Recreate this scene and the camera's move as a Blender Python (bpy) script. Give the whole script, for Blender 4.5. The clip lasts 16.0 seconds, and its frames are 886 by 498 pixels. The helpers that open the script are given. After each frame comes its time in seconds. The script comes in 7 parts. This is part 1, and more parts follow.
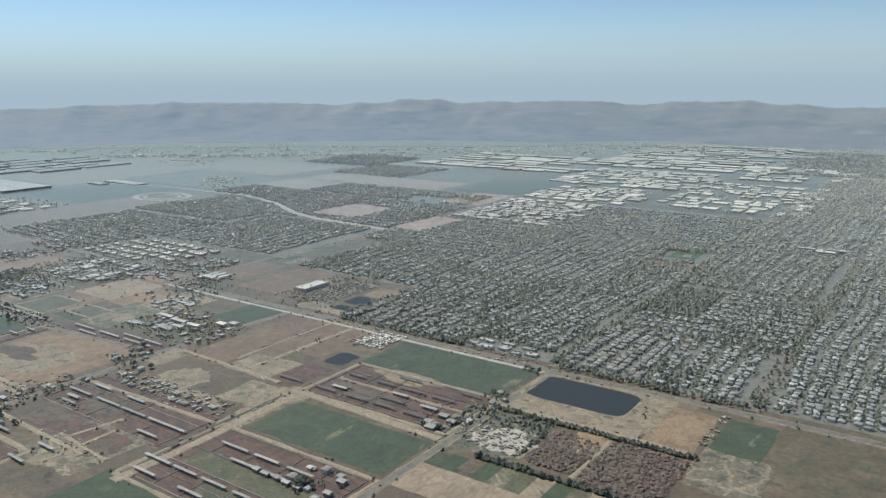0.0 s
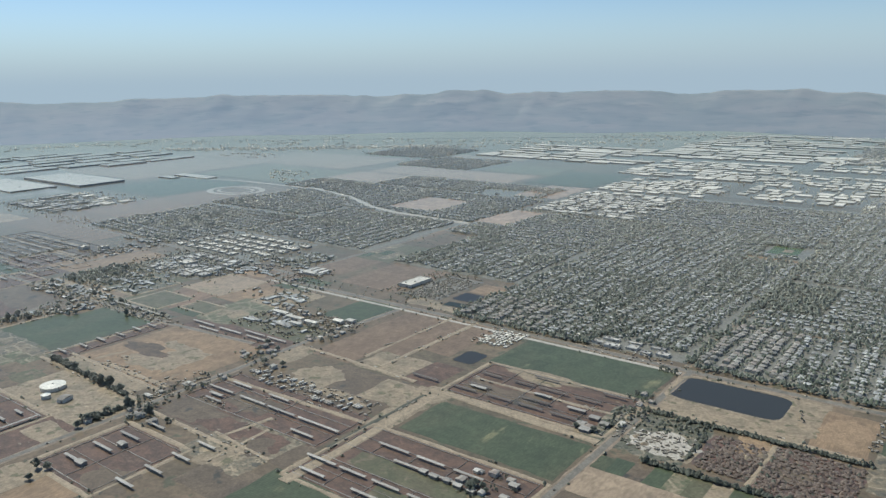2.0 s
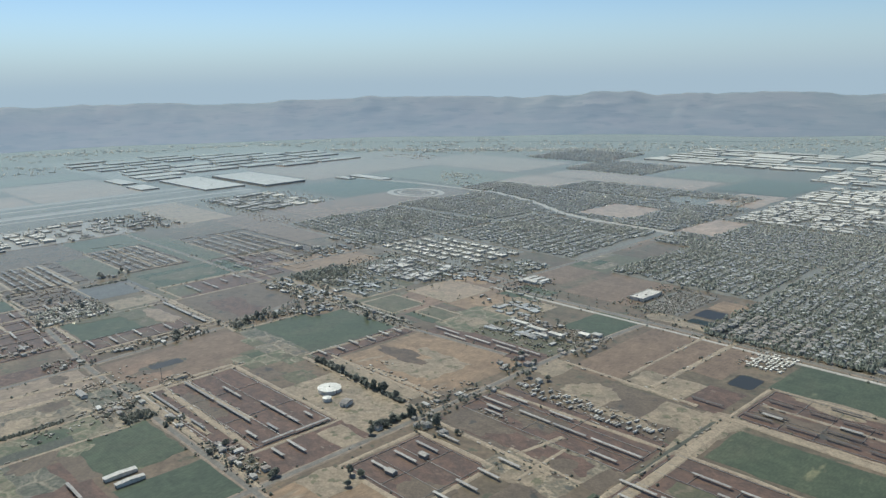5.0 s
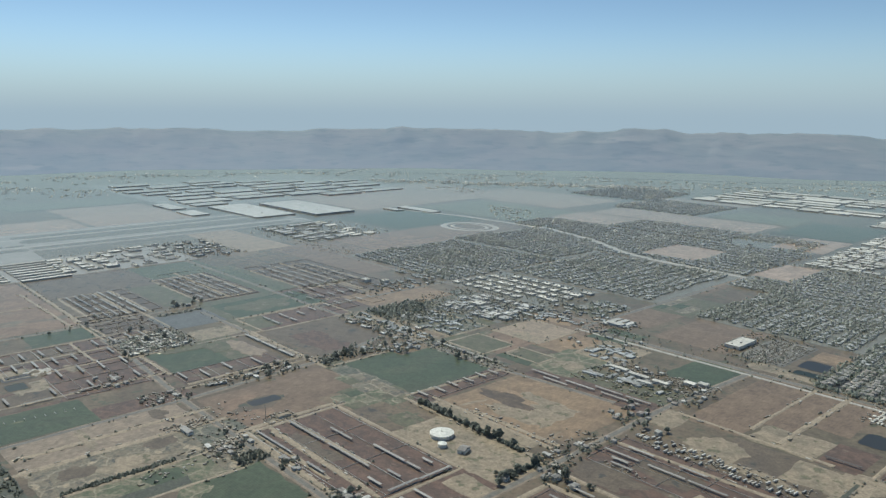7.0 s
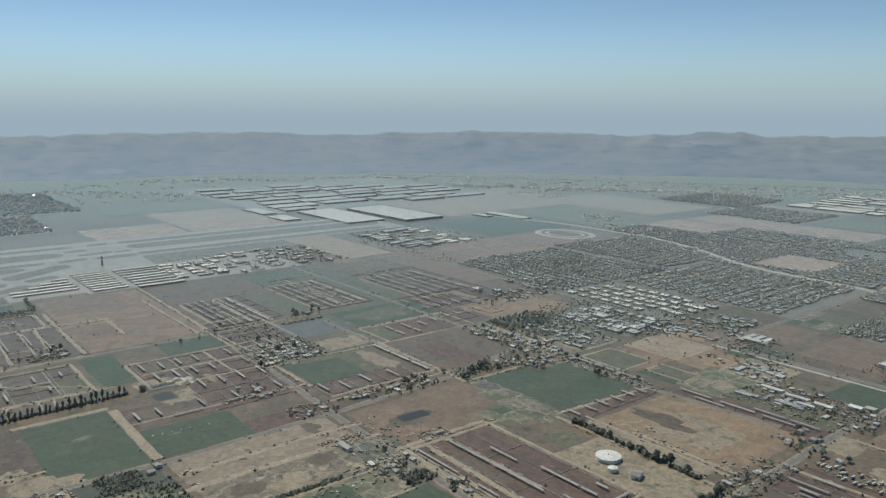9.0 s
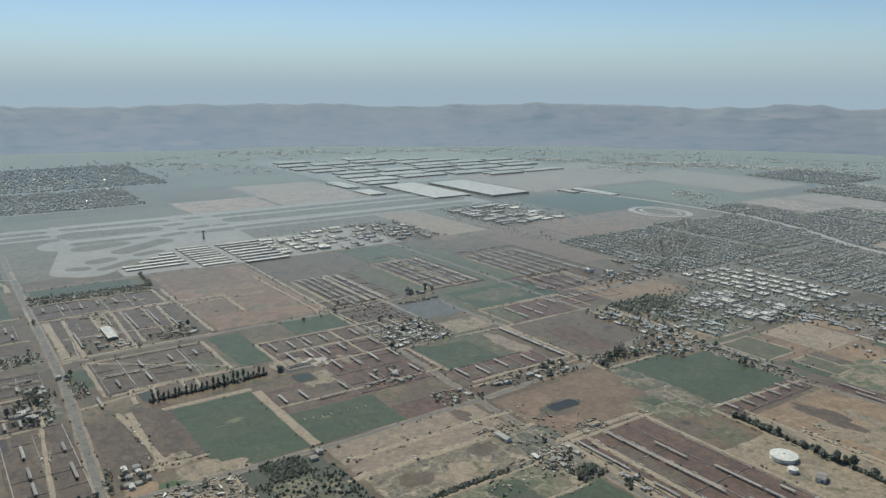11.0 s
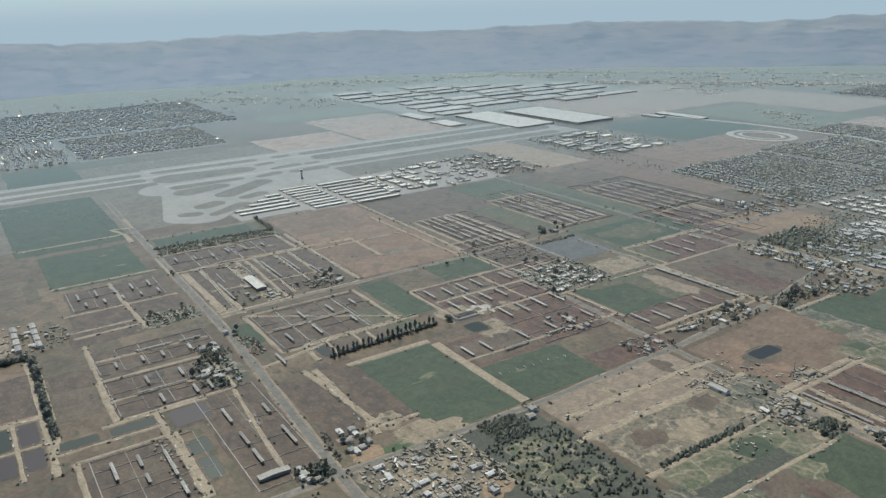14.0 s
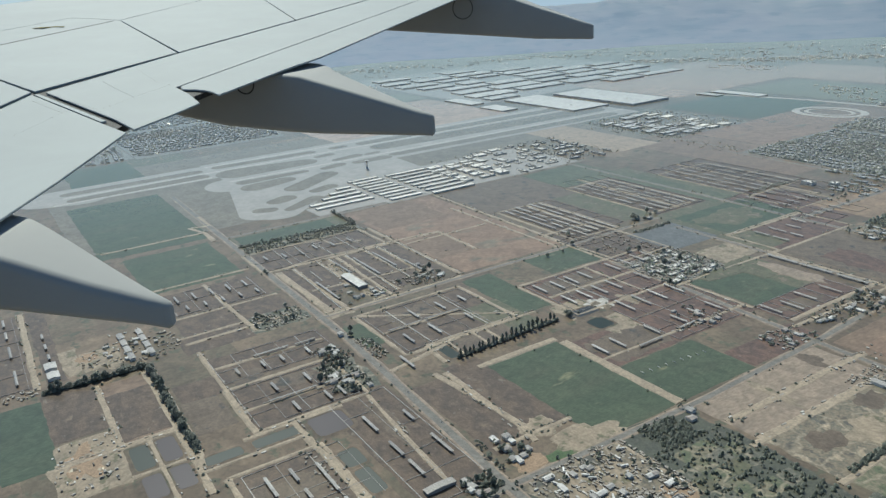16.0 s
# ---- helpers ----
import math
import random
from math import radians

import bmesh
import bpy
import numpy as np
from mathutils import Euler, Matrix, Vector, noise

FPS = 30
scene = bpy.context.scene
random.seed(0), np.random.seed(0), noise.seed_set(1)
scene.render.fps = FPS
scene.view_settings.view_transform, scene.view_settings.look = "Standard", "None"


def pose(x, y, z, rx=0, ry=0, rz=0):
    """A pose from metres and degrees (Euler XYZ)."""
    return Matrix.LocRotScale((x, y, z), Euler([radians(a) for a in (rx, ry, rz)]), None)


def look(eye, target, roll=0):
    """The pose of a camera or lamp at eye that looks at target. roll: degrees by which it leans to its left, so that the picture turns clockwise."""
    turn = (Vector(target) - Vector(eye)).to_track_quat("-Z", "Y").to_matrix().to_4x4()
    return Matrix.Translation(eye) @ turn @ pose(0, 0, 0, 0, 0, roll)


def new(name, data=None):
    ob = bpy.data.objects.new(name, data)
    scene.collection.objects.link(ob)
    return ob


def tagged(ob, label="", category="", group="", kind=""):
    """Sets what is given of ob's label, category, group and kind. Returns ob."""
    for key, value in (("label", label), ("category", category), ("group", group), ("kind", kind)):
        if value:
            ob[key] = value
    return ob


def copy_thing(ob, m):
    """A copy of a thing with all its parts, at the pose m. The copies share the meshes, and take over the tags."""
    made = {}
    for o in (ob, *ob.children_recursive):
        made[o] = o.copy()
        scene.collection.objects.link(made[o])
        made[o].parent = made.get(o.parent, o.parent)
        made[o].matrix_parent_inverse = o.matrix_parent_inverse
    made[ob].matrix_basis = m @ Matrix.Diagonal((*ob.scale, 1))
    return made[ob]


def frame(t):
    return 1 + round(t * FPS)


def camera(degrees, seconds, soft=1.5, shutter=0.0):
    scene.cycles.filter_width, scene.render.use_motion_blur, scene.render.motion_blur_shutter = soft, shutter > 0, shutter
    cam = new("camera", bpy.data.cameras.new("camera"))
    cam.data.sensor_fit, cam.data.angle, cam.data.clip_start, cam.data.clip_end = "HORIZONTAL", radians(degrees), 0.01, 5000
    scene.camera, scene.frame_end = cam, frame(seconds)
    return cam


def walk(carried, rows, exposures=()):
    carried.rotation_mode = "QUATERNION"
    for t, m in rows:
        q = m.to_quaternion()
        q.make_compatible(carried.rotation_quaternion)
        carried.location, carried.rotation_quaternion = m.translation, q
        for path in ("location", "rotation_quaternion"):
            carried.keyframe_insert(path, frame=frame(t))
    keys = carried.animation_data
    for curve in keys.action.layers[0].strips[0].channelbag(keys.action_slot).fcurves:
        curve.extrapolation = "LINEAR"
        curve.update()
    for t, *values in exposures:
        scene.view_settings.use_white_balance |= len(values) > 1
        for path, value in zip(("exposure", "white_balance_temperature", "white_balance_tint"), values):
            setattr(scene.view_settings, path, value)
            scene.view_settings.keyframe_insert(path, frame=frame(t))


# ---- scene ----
cam = camera(59.83, 16.0, soft=1.45)
ROWS = [
    (0.0, 0.00, 0.00, 191.26, 77.752, 0.401, 34.974),
    (0.5, -14.71, -8.38, 192.49, 76.981, 0.608, 35.773),
    (1.0, -29.39, -16.93, 193.71, 76.602, 0.567, 36.296),
    (1.5, -44.06, -25.64, 194.93, 77.076, 0.667, 36.588),
    (2.0, -58.69, -34.51, 196.13, 77.061, 0.918, 37.344),
    (2.5, -73.31, -43.54, 197.33, 77.244, 0.866, 38.668),
    (3.0, -87.90, -52.72, 198.52, 77.135, 0.806, 40.399),
    (3.5, -102.47, -62.05, 199.71, 77.147, 0.876, 42.447),
    (4.0, -117.03, -71.54, 200.89, 76.508, 1.518, 44.638),
    (4.5, -131.56, -81.17, 202.06, 76.630, 1.043, 45.771),
    (5.0, -146.08, -90.94, 203.22, 77.223, 1.172, 46.292),
    (5.2, -151.88, -94.89, 203.68, 77.289, 1.334, 47.033),
    (7.3, -212.67, -137.68, 208.47, 79.724, -0.747, 47.989),
    (7.5, -218.44, -141.88, 208.92, 79.874, -0.413, 48.933),
    (8.0, -232.88, -152.46, 210.04, 79.707, -0.880, 49.916),
    (8.5, -247.31, -163.17, 211.15, 79.452, -0.848, 50.473),
    (9.0, -261.72, -174.01, 212.26, 79.668, -0.146, 51.642),
    (9.5, -276.13, -184.96, 213.36, 78.788, 0.489, 53.103),
    (9.7, -281.89, -189.38, 213.79, 78.630, 0.616, 53.887),
    (11.8, -342.34, -236.85, 218.31, 76.611, 0.184, 55.686),
    (12.0, -348.09, -241.47, 218.73, 76.061, 1.037, 55.783),
    (12.5, -362.47, -253.11, 219.78, 74.592, 2.129, 56.383),
    (13.0, -376.85, -264.84, 220.83, 73.920, 2.084, 55.796),
    (13.5, -391.23, -276.67, 221.87, 73.123, 2.001, 56.430),
    (14.0, -405.62, -288.61, 222.90, 72.063, 1.778, 56.839),
    (14.5, -420.00, -300.64, 223.92, 71.184, 2.186, 56.488),
    (15.0, -434.39, -312.76, 224.94, 71.319, 2.890, 56.732),
    (15.5, -448.78, -324.97, 225.95, 71.366, 3.278, 57.061),
    (16.0, -463.18, -337.27, 226.95, 70.917, 3.507, 57.469),
]
walk(cam, [(t, pose(x, y, z, rx, ry, rz)) for t, x, y, z, rx, ry, rz in ROWS], [(0.0, 0.12, 6380, 3), (5.0, 0.13, 6320, 2), (8.0, -0.06, 6350, 0), (9.5, -0.12, 6500, 1), (12.0, 0.05, 6420, 2), (15.0, 0.18, 6300, 1), (16.0, 0.24, 6120, 0)])

# ---- sky and sun ----
SUN_TURN, SUN_UP = 166.0, 52.0
world = bpy.data.worlds.new("sky")
scene.world = world
world.use_nodes = True
wn = world.node_tree.nodes
sky = wn.new("ShaderNodeTexSky")
sky.sky_type = "NISHITA"
sky.sun_disc = False
sky.sun_elevation = radians(SUN_UP)
sky.sun_rotation = radians(90 - SUN_TURN)
sky.altitude = 3800
sky.air_density, sky.dust_density, sky.ozone_density = 1.0, 0.06, 0.9
world.node_tree.links.new(sky.outputs[0], wn["Background"].inputs[0])
wn["Background"].inputs[1].default_value = 0.091
sun = new("sun", bpy.data.lights.new("sun", "SUN"))
sun.data.energy, sun.data.angle, sun.data.color = 4.2, radians(0.6), (1.0, 0.94, 0.84)
sun.matrix_world = look((math.cos(radians(SUN_TURN)) * math.cos(radians(SUN_UP)), math.sin(radians(SUN_TURN)) * math.cos(radians(SUN_UP)), math.sin(radians(SUN_UP))), (0, 0, 0))

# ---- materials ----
HAZE_GLOSS = 0.0068        # gloss share standing in for haze, looking straight down; grows towards grazing looks
rng = random.Random(7)


def material(name, colours, rough=0.9, size=25.0, fine=1.6, spread=0.5, furrow=0.0, furrow_turn=0.0, random_from="", haze_gloss=1.0, through_light=0.0, spots=None, cells=0.0, metal=0.0, streak=1.0, relief=0.25, level=0.78, rough_grain=0.28, share=0.0, paths=0.0):
    """colours: two to four base colours, mixed by a broad noise, with a fine grain; spots: (colour, size, amount)."""
    m = bpy.data.materials.new(name)
    m.use_nodes = True
    n, l = m.node_tree.nodes, m.node_tree.links
    p, out = n["Principled BSDF"], n["Material Output"]
    geo = n.new("ShaderNodeNewGeometry")
    where = n.new("ShaderNodeVectorMath"); where.operation = "MULTIPLY"
    where.inputs[1].default_value = (1.0, streak, 1.0)
    l.new(geo.outputs["Position"], where.inputs[0])

    def noise_at(scale, detail):
        t = n.new("ShaderNodeTexNoise")
        t.inputs["Scale"].default_value = 1.0 / scale
        t.inputs["Detail"].default_value = detail
        t.inputs["Roughness"].default_value = 0.6
        l.new(where.outputs[0], t.inputs["Vector"])
        return t.outputs["Fac"]

    broad = noise_at(size, 4)
    value = broad
    if random_from:
        r = geo.outputs["Random Per Island"] if random_from == "island" else n.new("ShaderNodeObjectInfo").outputs["Random"]
        mixr = n.new("ShaderNodeMix")
        mixr.inputs["Factor"].default_value = 0.75
        l.new(broad, mixr.inputs["A"]); l.new(r, mixr.inputs["B"])
        value = mixr.outputs["Result"]
    if cells:
        v = n.new("ShaderNodeTexVoronoi"); v.distance = "CHEBYCHEV"
        v.inputs["Scale"].default_value = 1.0 / cells
        v.inputs["Randomness"].default_value = 0.8
        l.new(geo.outputs["Position"], v.inputs["Vector"])
        sep = n.new("ShaderNodeSeparateColor"); l.new(v.outputs["Color"], sep.inputs[0])
        mixc = n.new("ShaderNodeMix"); mixc.inputs["Factor"].default_value = 0.5
        l.new(broad, mixc.inputs["A"]); l.new(sep.outputs[0], mixc.inputs["B"])
        value = mixc.outputs["Result"]
    ramp = n.new("ShaderNodeValToRGB")
    lo, hi = (0.5 - spread / 2, 0.5 + spread / 2) if not random_from else (0.12, 0.88)
    k = len(colours)
    while len(ramp.color_ramp.elements) < k:
        ramp.color_ramp.elements.new(0.5)
    for i, c in enumerate(colours):
        e = ramp.color_ramp.elements[i]
        e.position, e.color = lo + (hi - lo) * i / (k - 1), (*c, 1)
    l.new(value, ramp.inputs[0])
    colour = ramp.outputs[0]
    if spots:
        col, siz, amount = spots
        sr = n.new("ShaderNodeValToRGB")
        sr.color_ramp.elements[0].position, sr.color_ramp.elements[1].position = 0.62 - amount, 0.68 - amount
        l.new(noise_at(siz, 3), sr.inputs[0])
        ms = n.new("ShaderNodeMix"); ms.data_type = "RGBA"
        l.new(sr.outputs[0], ms.inputs["Factor"]); l.new(colour, ms.inputs["A"]); ms.inputs["B"].default_value = (*col, 1)
        colour = ms.outputs["Result"]
    if paths:      # a loose web of pale trodden tracks
        bend = n.new("ShaderNodeTexNoise"); bend.inputs["Scale"].default_value = 1.4 / paths; bend.inputs["Detail"].default_value = 2
        l.new(geo.outputs["Position"], bend.inputs["Vector"])
        push = n.new("ShaderNodeVectorMath"); push.operation = "MULTIPLY_ADD"; push.inputs[1].default_value = (paths * .8, paths * .8, 0)
        l.new(bend.outputs["Color"], push.inputs[0]); l.new(geo.outputs["Position"], push.inputs[2])
        web = n.new("ShaderNodeTexVoronoi"); web.feature = "DISTANCE_TO_EDGE"; web.voronoi_dimensions = "2D"
        web.inputs["Scale"].default_value = 1.0 / paths; web.inputs["Randomness"].default_value = 0.75
        l.new(push.outputs[0], web.inputs["Vector"])
        thin = n.new("ShaderNodeMapRange"); thin.inputs["From Min"].default_value, thin.inputs["From Max"].default_value = 0.35 / paths, 1.3 / paths
        thin.inputs["To Min"].default_value, thin.inputs["To Max"].default_value = 0.75, 0.0
        l.new(web.outputs["Distance"], thin.inputs["Value"])
        fadep = n.new("ShaderNodeMath"); fadep.operation = "MULTIPLY"
        l.new(thin.outputs[0], fadep.inputs[0]); l.new(noise_at(paths * .7, 3), fadep.inputs[1])
        mp = n.new("ShaderNodeMix"); mp.data_type = "RGBA"
        l.new(fadep.outputs[0], mp.inputs["Factor"]); l.new(colour, mp.inputs["A"]); mp.inputs["B"].default_value = (0.4, 0.33, 0.235, 1)
        colour = mp.outputs["Result"]
    grain = n.new("ShaderNodeMapRange")
    grain.inputs["From Min"].default_value, grain.inputs["From Max"].default_value = 0.25, 0.75
    grain.inputs["To Min"].default_value, grain.inputs["To Max"].default_value = 1 - rough_grain, 1 + rough_grain
    l.new(noise_at(fine, 5), grain.inputs["Value"])
    stain = n.new("ShaderNodeTexNoise"); stain.inputs["Scale"].default_value = 1.0 / max(0.5, size * 0.45)
    stain.inputs["Detail"].default_value = 5; stain.inputs["Roughness"].default_value = 0.65; stain.inputs["Distortion"].default_value = 1.4
    l.new(geo.outputs["Position"], stain.inputs["Vector"])
    worn = n.new("ShaderNodeMapRange"); worn.inputs["From Min"].default_value, worn.inputs["From Max"].default_value = 0.3, 0.7
    worn.inputs["To Min"].default_value, worn.inputs["To Max"].default_value = 1 - rough_grain * 0.95, 1 + rough_grain * 0.95
    l.new(stain.outputs["Fac"], worn.inputs["Value"])
    both = n.new("ShaderNodeMath"); both.operation = "MULTIPLY"
    l.new(grain.outputs[0], both.inputs[0]); l.new(worn.outputs[0], both.inputs[1])
    value = both.outputs[0]
    if furrow:
        w = n.new("ShaderNodeTexWave")
        w.inputs["Scale"].default_value = 0.32 / furrow
        w.inputs["Distortion"].default_value = 1.2
        w.inputs["Detail"].default_value = 2
        w.inputs["Detail Scale"].default_value = 0.3
        rot = n.new("ShaderNodeVectorRotate"); rot.rotation_type = "Z_AXIS"; rot.inputs["Angle"].default_value = radians(furrow_turn)
        l.new(geo.outputs["Position"], rot.inputs["Vector"]); l.new(rot.outputs[0], w.inputs["Vector"])
        wr = n.new("ShaderNodeMapRange"); wr.inputs["To Min"].default_value, wr.inputs["To Max"].default_value = 0.93, 1.06
        l.new(w.outputs["Fac"], wr.inputs["Value"])
        mu = n.new("ShaderNodeMath"); mu.operation = "MULTIPLY"
        l.new(value, mu.inputs[0]); l.new(wr.outputs[0], mu.inputs[1])
        value = mu.outputs[0]
    tint = n.new("ShaderNodeVectorMath"); tint.operation = "SCALE"
    l.new(colour, tint.inputs[0]); l.new(value, tint.inputs["Scale"])
    l.new(tint.outputs[0], p.inputs["Base Color"])
    p.inputs["Roughness"].default_value = rough
    p.inputs["Metallic"].default_value = metal
    bump = n.new("ShaderNodeBump"); bump.inputs["Strength"].default_value = relief; bump.inputs["Distance"].default_value = 0.3
    l.new(value, bump.inputs["Height"]); l.new(bump.outputs[0], p.inputs["Normal"])
    # sky gloss in place of distance haze, growing towards grazing looks
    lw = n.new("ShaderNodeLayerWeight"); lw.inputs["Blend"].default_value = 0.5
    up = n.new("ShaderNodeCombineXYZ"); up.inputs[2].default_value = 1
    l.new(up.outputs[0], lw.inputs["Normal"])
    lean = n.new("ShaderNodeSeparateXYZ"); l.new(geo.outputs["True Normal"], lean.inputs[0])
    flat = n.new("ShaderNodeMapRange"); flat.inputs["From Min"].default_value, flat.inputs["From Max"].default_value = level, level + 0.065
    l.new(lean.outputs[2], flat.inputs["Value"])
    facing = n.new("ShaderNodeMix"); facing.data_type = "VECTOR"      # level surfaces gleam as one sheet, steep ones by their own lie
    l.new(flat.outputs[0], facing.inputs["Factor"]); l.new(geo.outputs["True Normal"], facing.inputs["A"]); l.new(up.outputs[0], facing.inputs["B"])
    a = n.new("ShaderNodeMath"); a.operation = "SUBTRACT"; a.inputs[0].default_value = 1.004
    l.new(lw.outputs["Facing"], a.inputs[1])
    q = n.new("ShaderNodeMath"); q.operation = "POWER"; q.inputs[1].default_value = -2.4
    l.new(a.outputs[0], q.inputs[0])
    b = n.new("ShaderNodeMath"); b.operation = "MULTIPLY"; b.inputs[1].default_value = -HAZE_GLOSS * haze_gloss
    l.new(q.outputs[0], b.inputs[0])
    # a least haze at every angle lifts the dark tones
    least = n.new("ShaderNodeMath"); least.operation = "SUBTRACT"; least.inputs[1].default_value = 0.062 * min(1.0, haze_gloss)
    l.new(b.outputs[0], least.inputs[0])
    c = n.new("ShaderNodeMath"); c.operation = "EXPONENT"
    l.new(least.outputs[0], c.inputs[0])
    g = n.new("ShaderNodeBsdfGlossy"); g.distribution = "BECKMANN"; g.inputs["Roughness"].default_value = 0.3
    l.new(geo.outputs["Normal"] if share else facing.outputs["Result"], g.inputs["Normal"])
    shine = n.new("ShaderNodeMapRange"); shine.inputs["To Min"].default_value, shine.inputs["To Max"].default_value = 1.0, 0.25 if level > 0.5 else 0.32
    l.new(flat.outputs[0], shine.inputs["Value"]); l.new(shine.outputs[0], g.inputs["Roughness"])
    # haze tint of steep faces (A) and level ones (B)
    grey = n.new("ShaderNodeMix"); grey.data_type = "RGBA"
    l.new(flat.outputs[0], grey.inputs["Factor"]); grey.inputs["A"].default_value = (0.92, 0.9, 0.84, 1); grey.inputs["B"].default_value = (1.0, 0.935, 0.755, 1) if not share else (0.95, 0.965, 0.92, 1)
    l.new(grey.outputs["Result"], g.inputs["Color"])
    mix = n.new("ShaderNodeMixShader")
    if share:      # far slopes carry the same haze gloss all over
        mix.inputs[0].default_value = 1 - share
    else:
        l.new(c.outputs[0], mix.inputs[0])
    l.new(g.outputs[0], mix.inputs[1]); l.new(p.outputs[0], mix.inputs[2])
    if through_light:      # leaves let part of the light through
        tl = n.new("ShaderNodeBsdfTranslucent")
        l.new(tint.outputs[0], tl.inputs["Color"])
        mt = n.new("ShaderNodeMixShader"); mt.inputs[0].default_value = through_light
        l.new(p.outputs[0], mt.inputs[1]); l.new(tl.outputs[0], mt.inputs[2]); l.new(mt.outputs[0], mix.inputs[2])
    l.new(mix.outputs[0], out.inputs[0])
    return m


def water(name, colour):
    m = bpy.data.materials.new(name)
    m.use_nodes = True
    n, l = m.node_tree.nodes, m.node_tree.links
    p = n["Principled BSDF"]
    p.inputs["Base Color"].default_value = (*colour, 1)
    p.inputs["Roughness"].default_value = 0.35
    p.inputs["Specular IOR Level"].default_value = 0.2
    t = n.new("ShaderNodeTexNoise"); t.inputs["Scale"].default_value = 0.5; t.inputs["Detail"].default_value = 4
    geo = n.new("ShaderNodeNewGeometry"); l.new(geo.outputs["Position"], t.inputs["Vector"])
    bump = n.new("ShaderNodeBump"); bump.inputs["Strength"].default_value = 0.12
    l.new(t.outputs["Fac"], bump.inputs["Height"]); l.new(bump.outputs[0], p.inputs["Normal"])
    return m


EARTH = material("dry_earth", [(0.107, 0.0789, 0.0501), (0.15, 0.11, 0.0706), (0.105, 0.0846, 0.0518), (0.189, 0.137, 0.0875)], size=45, fine=3, cells=70, spots=((0.085, 0.083, 0.05), 11, 0.05))
TAN = material("pale_dry_soil", [(0.197, 0.157, 0.106), (0.277, 0.222, 0.154), (0.151, 0.127, 0.0885)], size=20, fine=1.8, spots=((0.13, 0.12, 0.07), 8, 0.05))
BROWN = material("bare_brown_field", [(0.196, 0.133, 0.082), (0.25, 0.173, 0.105), (0.167, 0.118, 0.0746)], size=35, fine=1.6, furrow=1.1, streak=0.35, spots=((0.26, 0.21, 0.145), 24, -0.02))
REDBROWN = material("reddish_bare_field", [(0.181, 0.12, 0.0783), (0.218, 0.145, 0.0959), (0.155, 0.106, 0.0718)], size=40, fine=1.6, furrow=1.1, streak=0.4, spots=((0.15, 0.128, 0.088), 30, 0.02))
SANDFIELD = material("bare_sandy_field", [(0.26, 0.2, 0.142), (0.31, 0.24, 0.17), (0.24, 0.188, 0.135)], size=22, fine=1.6, furrow=1.0, streak=0.35)
ORANGE = material("orange_sand", [(0.24, 0.165, 0.1), (0.32, 0.225, 0.14)], size=6, fine=1.0)
PATCHY = material("patchy_dry_pasture", [(0.11, 0.096, 0.0711), (0.2, 0.163, 0.111), (0.13, 0.117, 0.0853), (0.319, 0.258, 0.177)], size=10, fine=1.2, spread=0.3, spots=((0.085, 0.082, 0.065), 9, 0.06), paths=19)
PATCHTAN = material("pale_bare_field", [(0.202, 0.158, 0.116), (0.256, 0.2, 0.146), (0.181, 0.143, 0.108)], size=24, fine=1.6, furrow=1.0, streak=0.35)
PATCHGREEN = material("patchy_green_pasture", [(0.1, 0.1, 0.06), (0.19, 0.165, 0.108), (0.085, 0.1, 0.052), (0.15, 0.14, 0.085)], size=10, fine=1.2, spread=0.4, paths=19)
SOIL = material("dark_corral_soil", [(0.0998, 0.0601, 0.0414), (0.135, 0.0805, 0.0555), (0.0817, 0.0524, 0.0385), (0.176, 0.113, 0.078)], size=14, fine=1.3, streak=1.8, spots=((0.205, 0.16, 0.116), 9, -0.03))
SOILGREY = material("grey_brown_corral_soil", [(0.0929, 0.066, 0.044), (0.124, 0.088, 0.0581), (0.0778, 0.057, 0.0405), (0.162, 0.118, 0.0774)], size=16, fine=1.3, streak=1.6, spots=((0.17, 0.138, 0.102), 11, -0.03))
DARKSOIL = material("damp_dark_field", [(0.1, 0.0745, 0.0507), (0.131, 0.099, 0.0672), (0.084, 0.0647, 0.0479)], size=26, fine=1.6, furrow=0.9, furrow_turn=90, spots=((0.06, 0.055, 0.045), 15, 0.02))
PLOUGH = material("ploughed_field", [(0.142, 0.097, 0.0645), (0.182, 0.126, 0.0829), (0.128, 0.0892, 0.0608)], size=28, fine=1.4, furrow=1.0, furrow_turn=90, streak=0.3)
CROPDARK = material("dark_green_crop", [(0.0432, 0.062, 0.0342), (0.0504, 0.07, 0.038), (0.06, 0.074, 0.0399)], size=30, fine=1.4, furrow=1.5, streak=0.4)
CROP = material("green_crop", [(0.0464, 0.0655, 0.0327), (0.0567, 0.0737, 0.0377), (0.0724, 0.0794, 0.0426)], size=26, fine=1.2, furrow=1.5, furrow_turn=90, streak=0.4, spots=((0.15, 0.15, 0.08), 16, -0.03))
CROPDULL = material("dull_green_pasture", [(0.085, 0.085, 0.046), (0.115, 0.105, 0.062), (0.09, 0.092, 0.05), (0.155, 0.13, 0.083)], size=20, fine=1.6, spots=((0.17, 0.137, 0.092), 12, 0.03))
LAWN = material("green_lawn", [(0.05, 0.085, 0.03), (0.08, 0.115, 0.045)], size=8, fine=1.0)
REDSCRUB = material("rusty_scrub_soil", [(0.09, 0.0541, 0.0468), (0.131, 0.0754, 0.0594), (0.072, 0.0508, 0.045), (0.18, 0.111, 0.081)], size=10, fine=1.4, spots=((0.05, 0.05, 0.035), 4, 0.06))
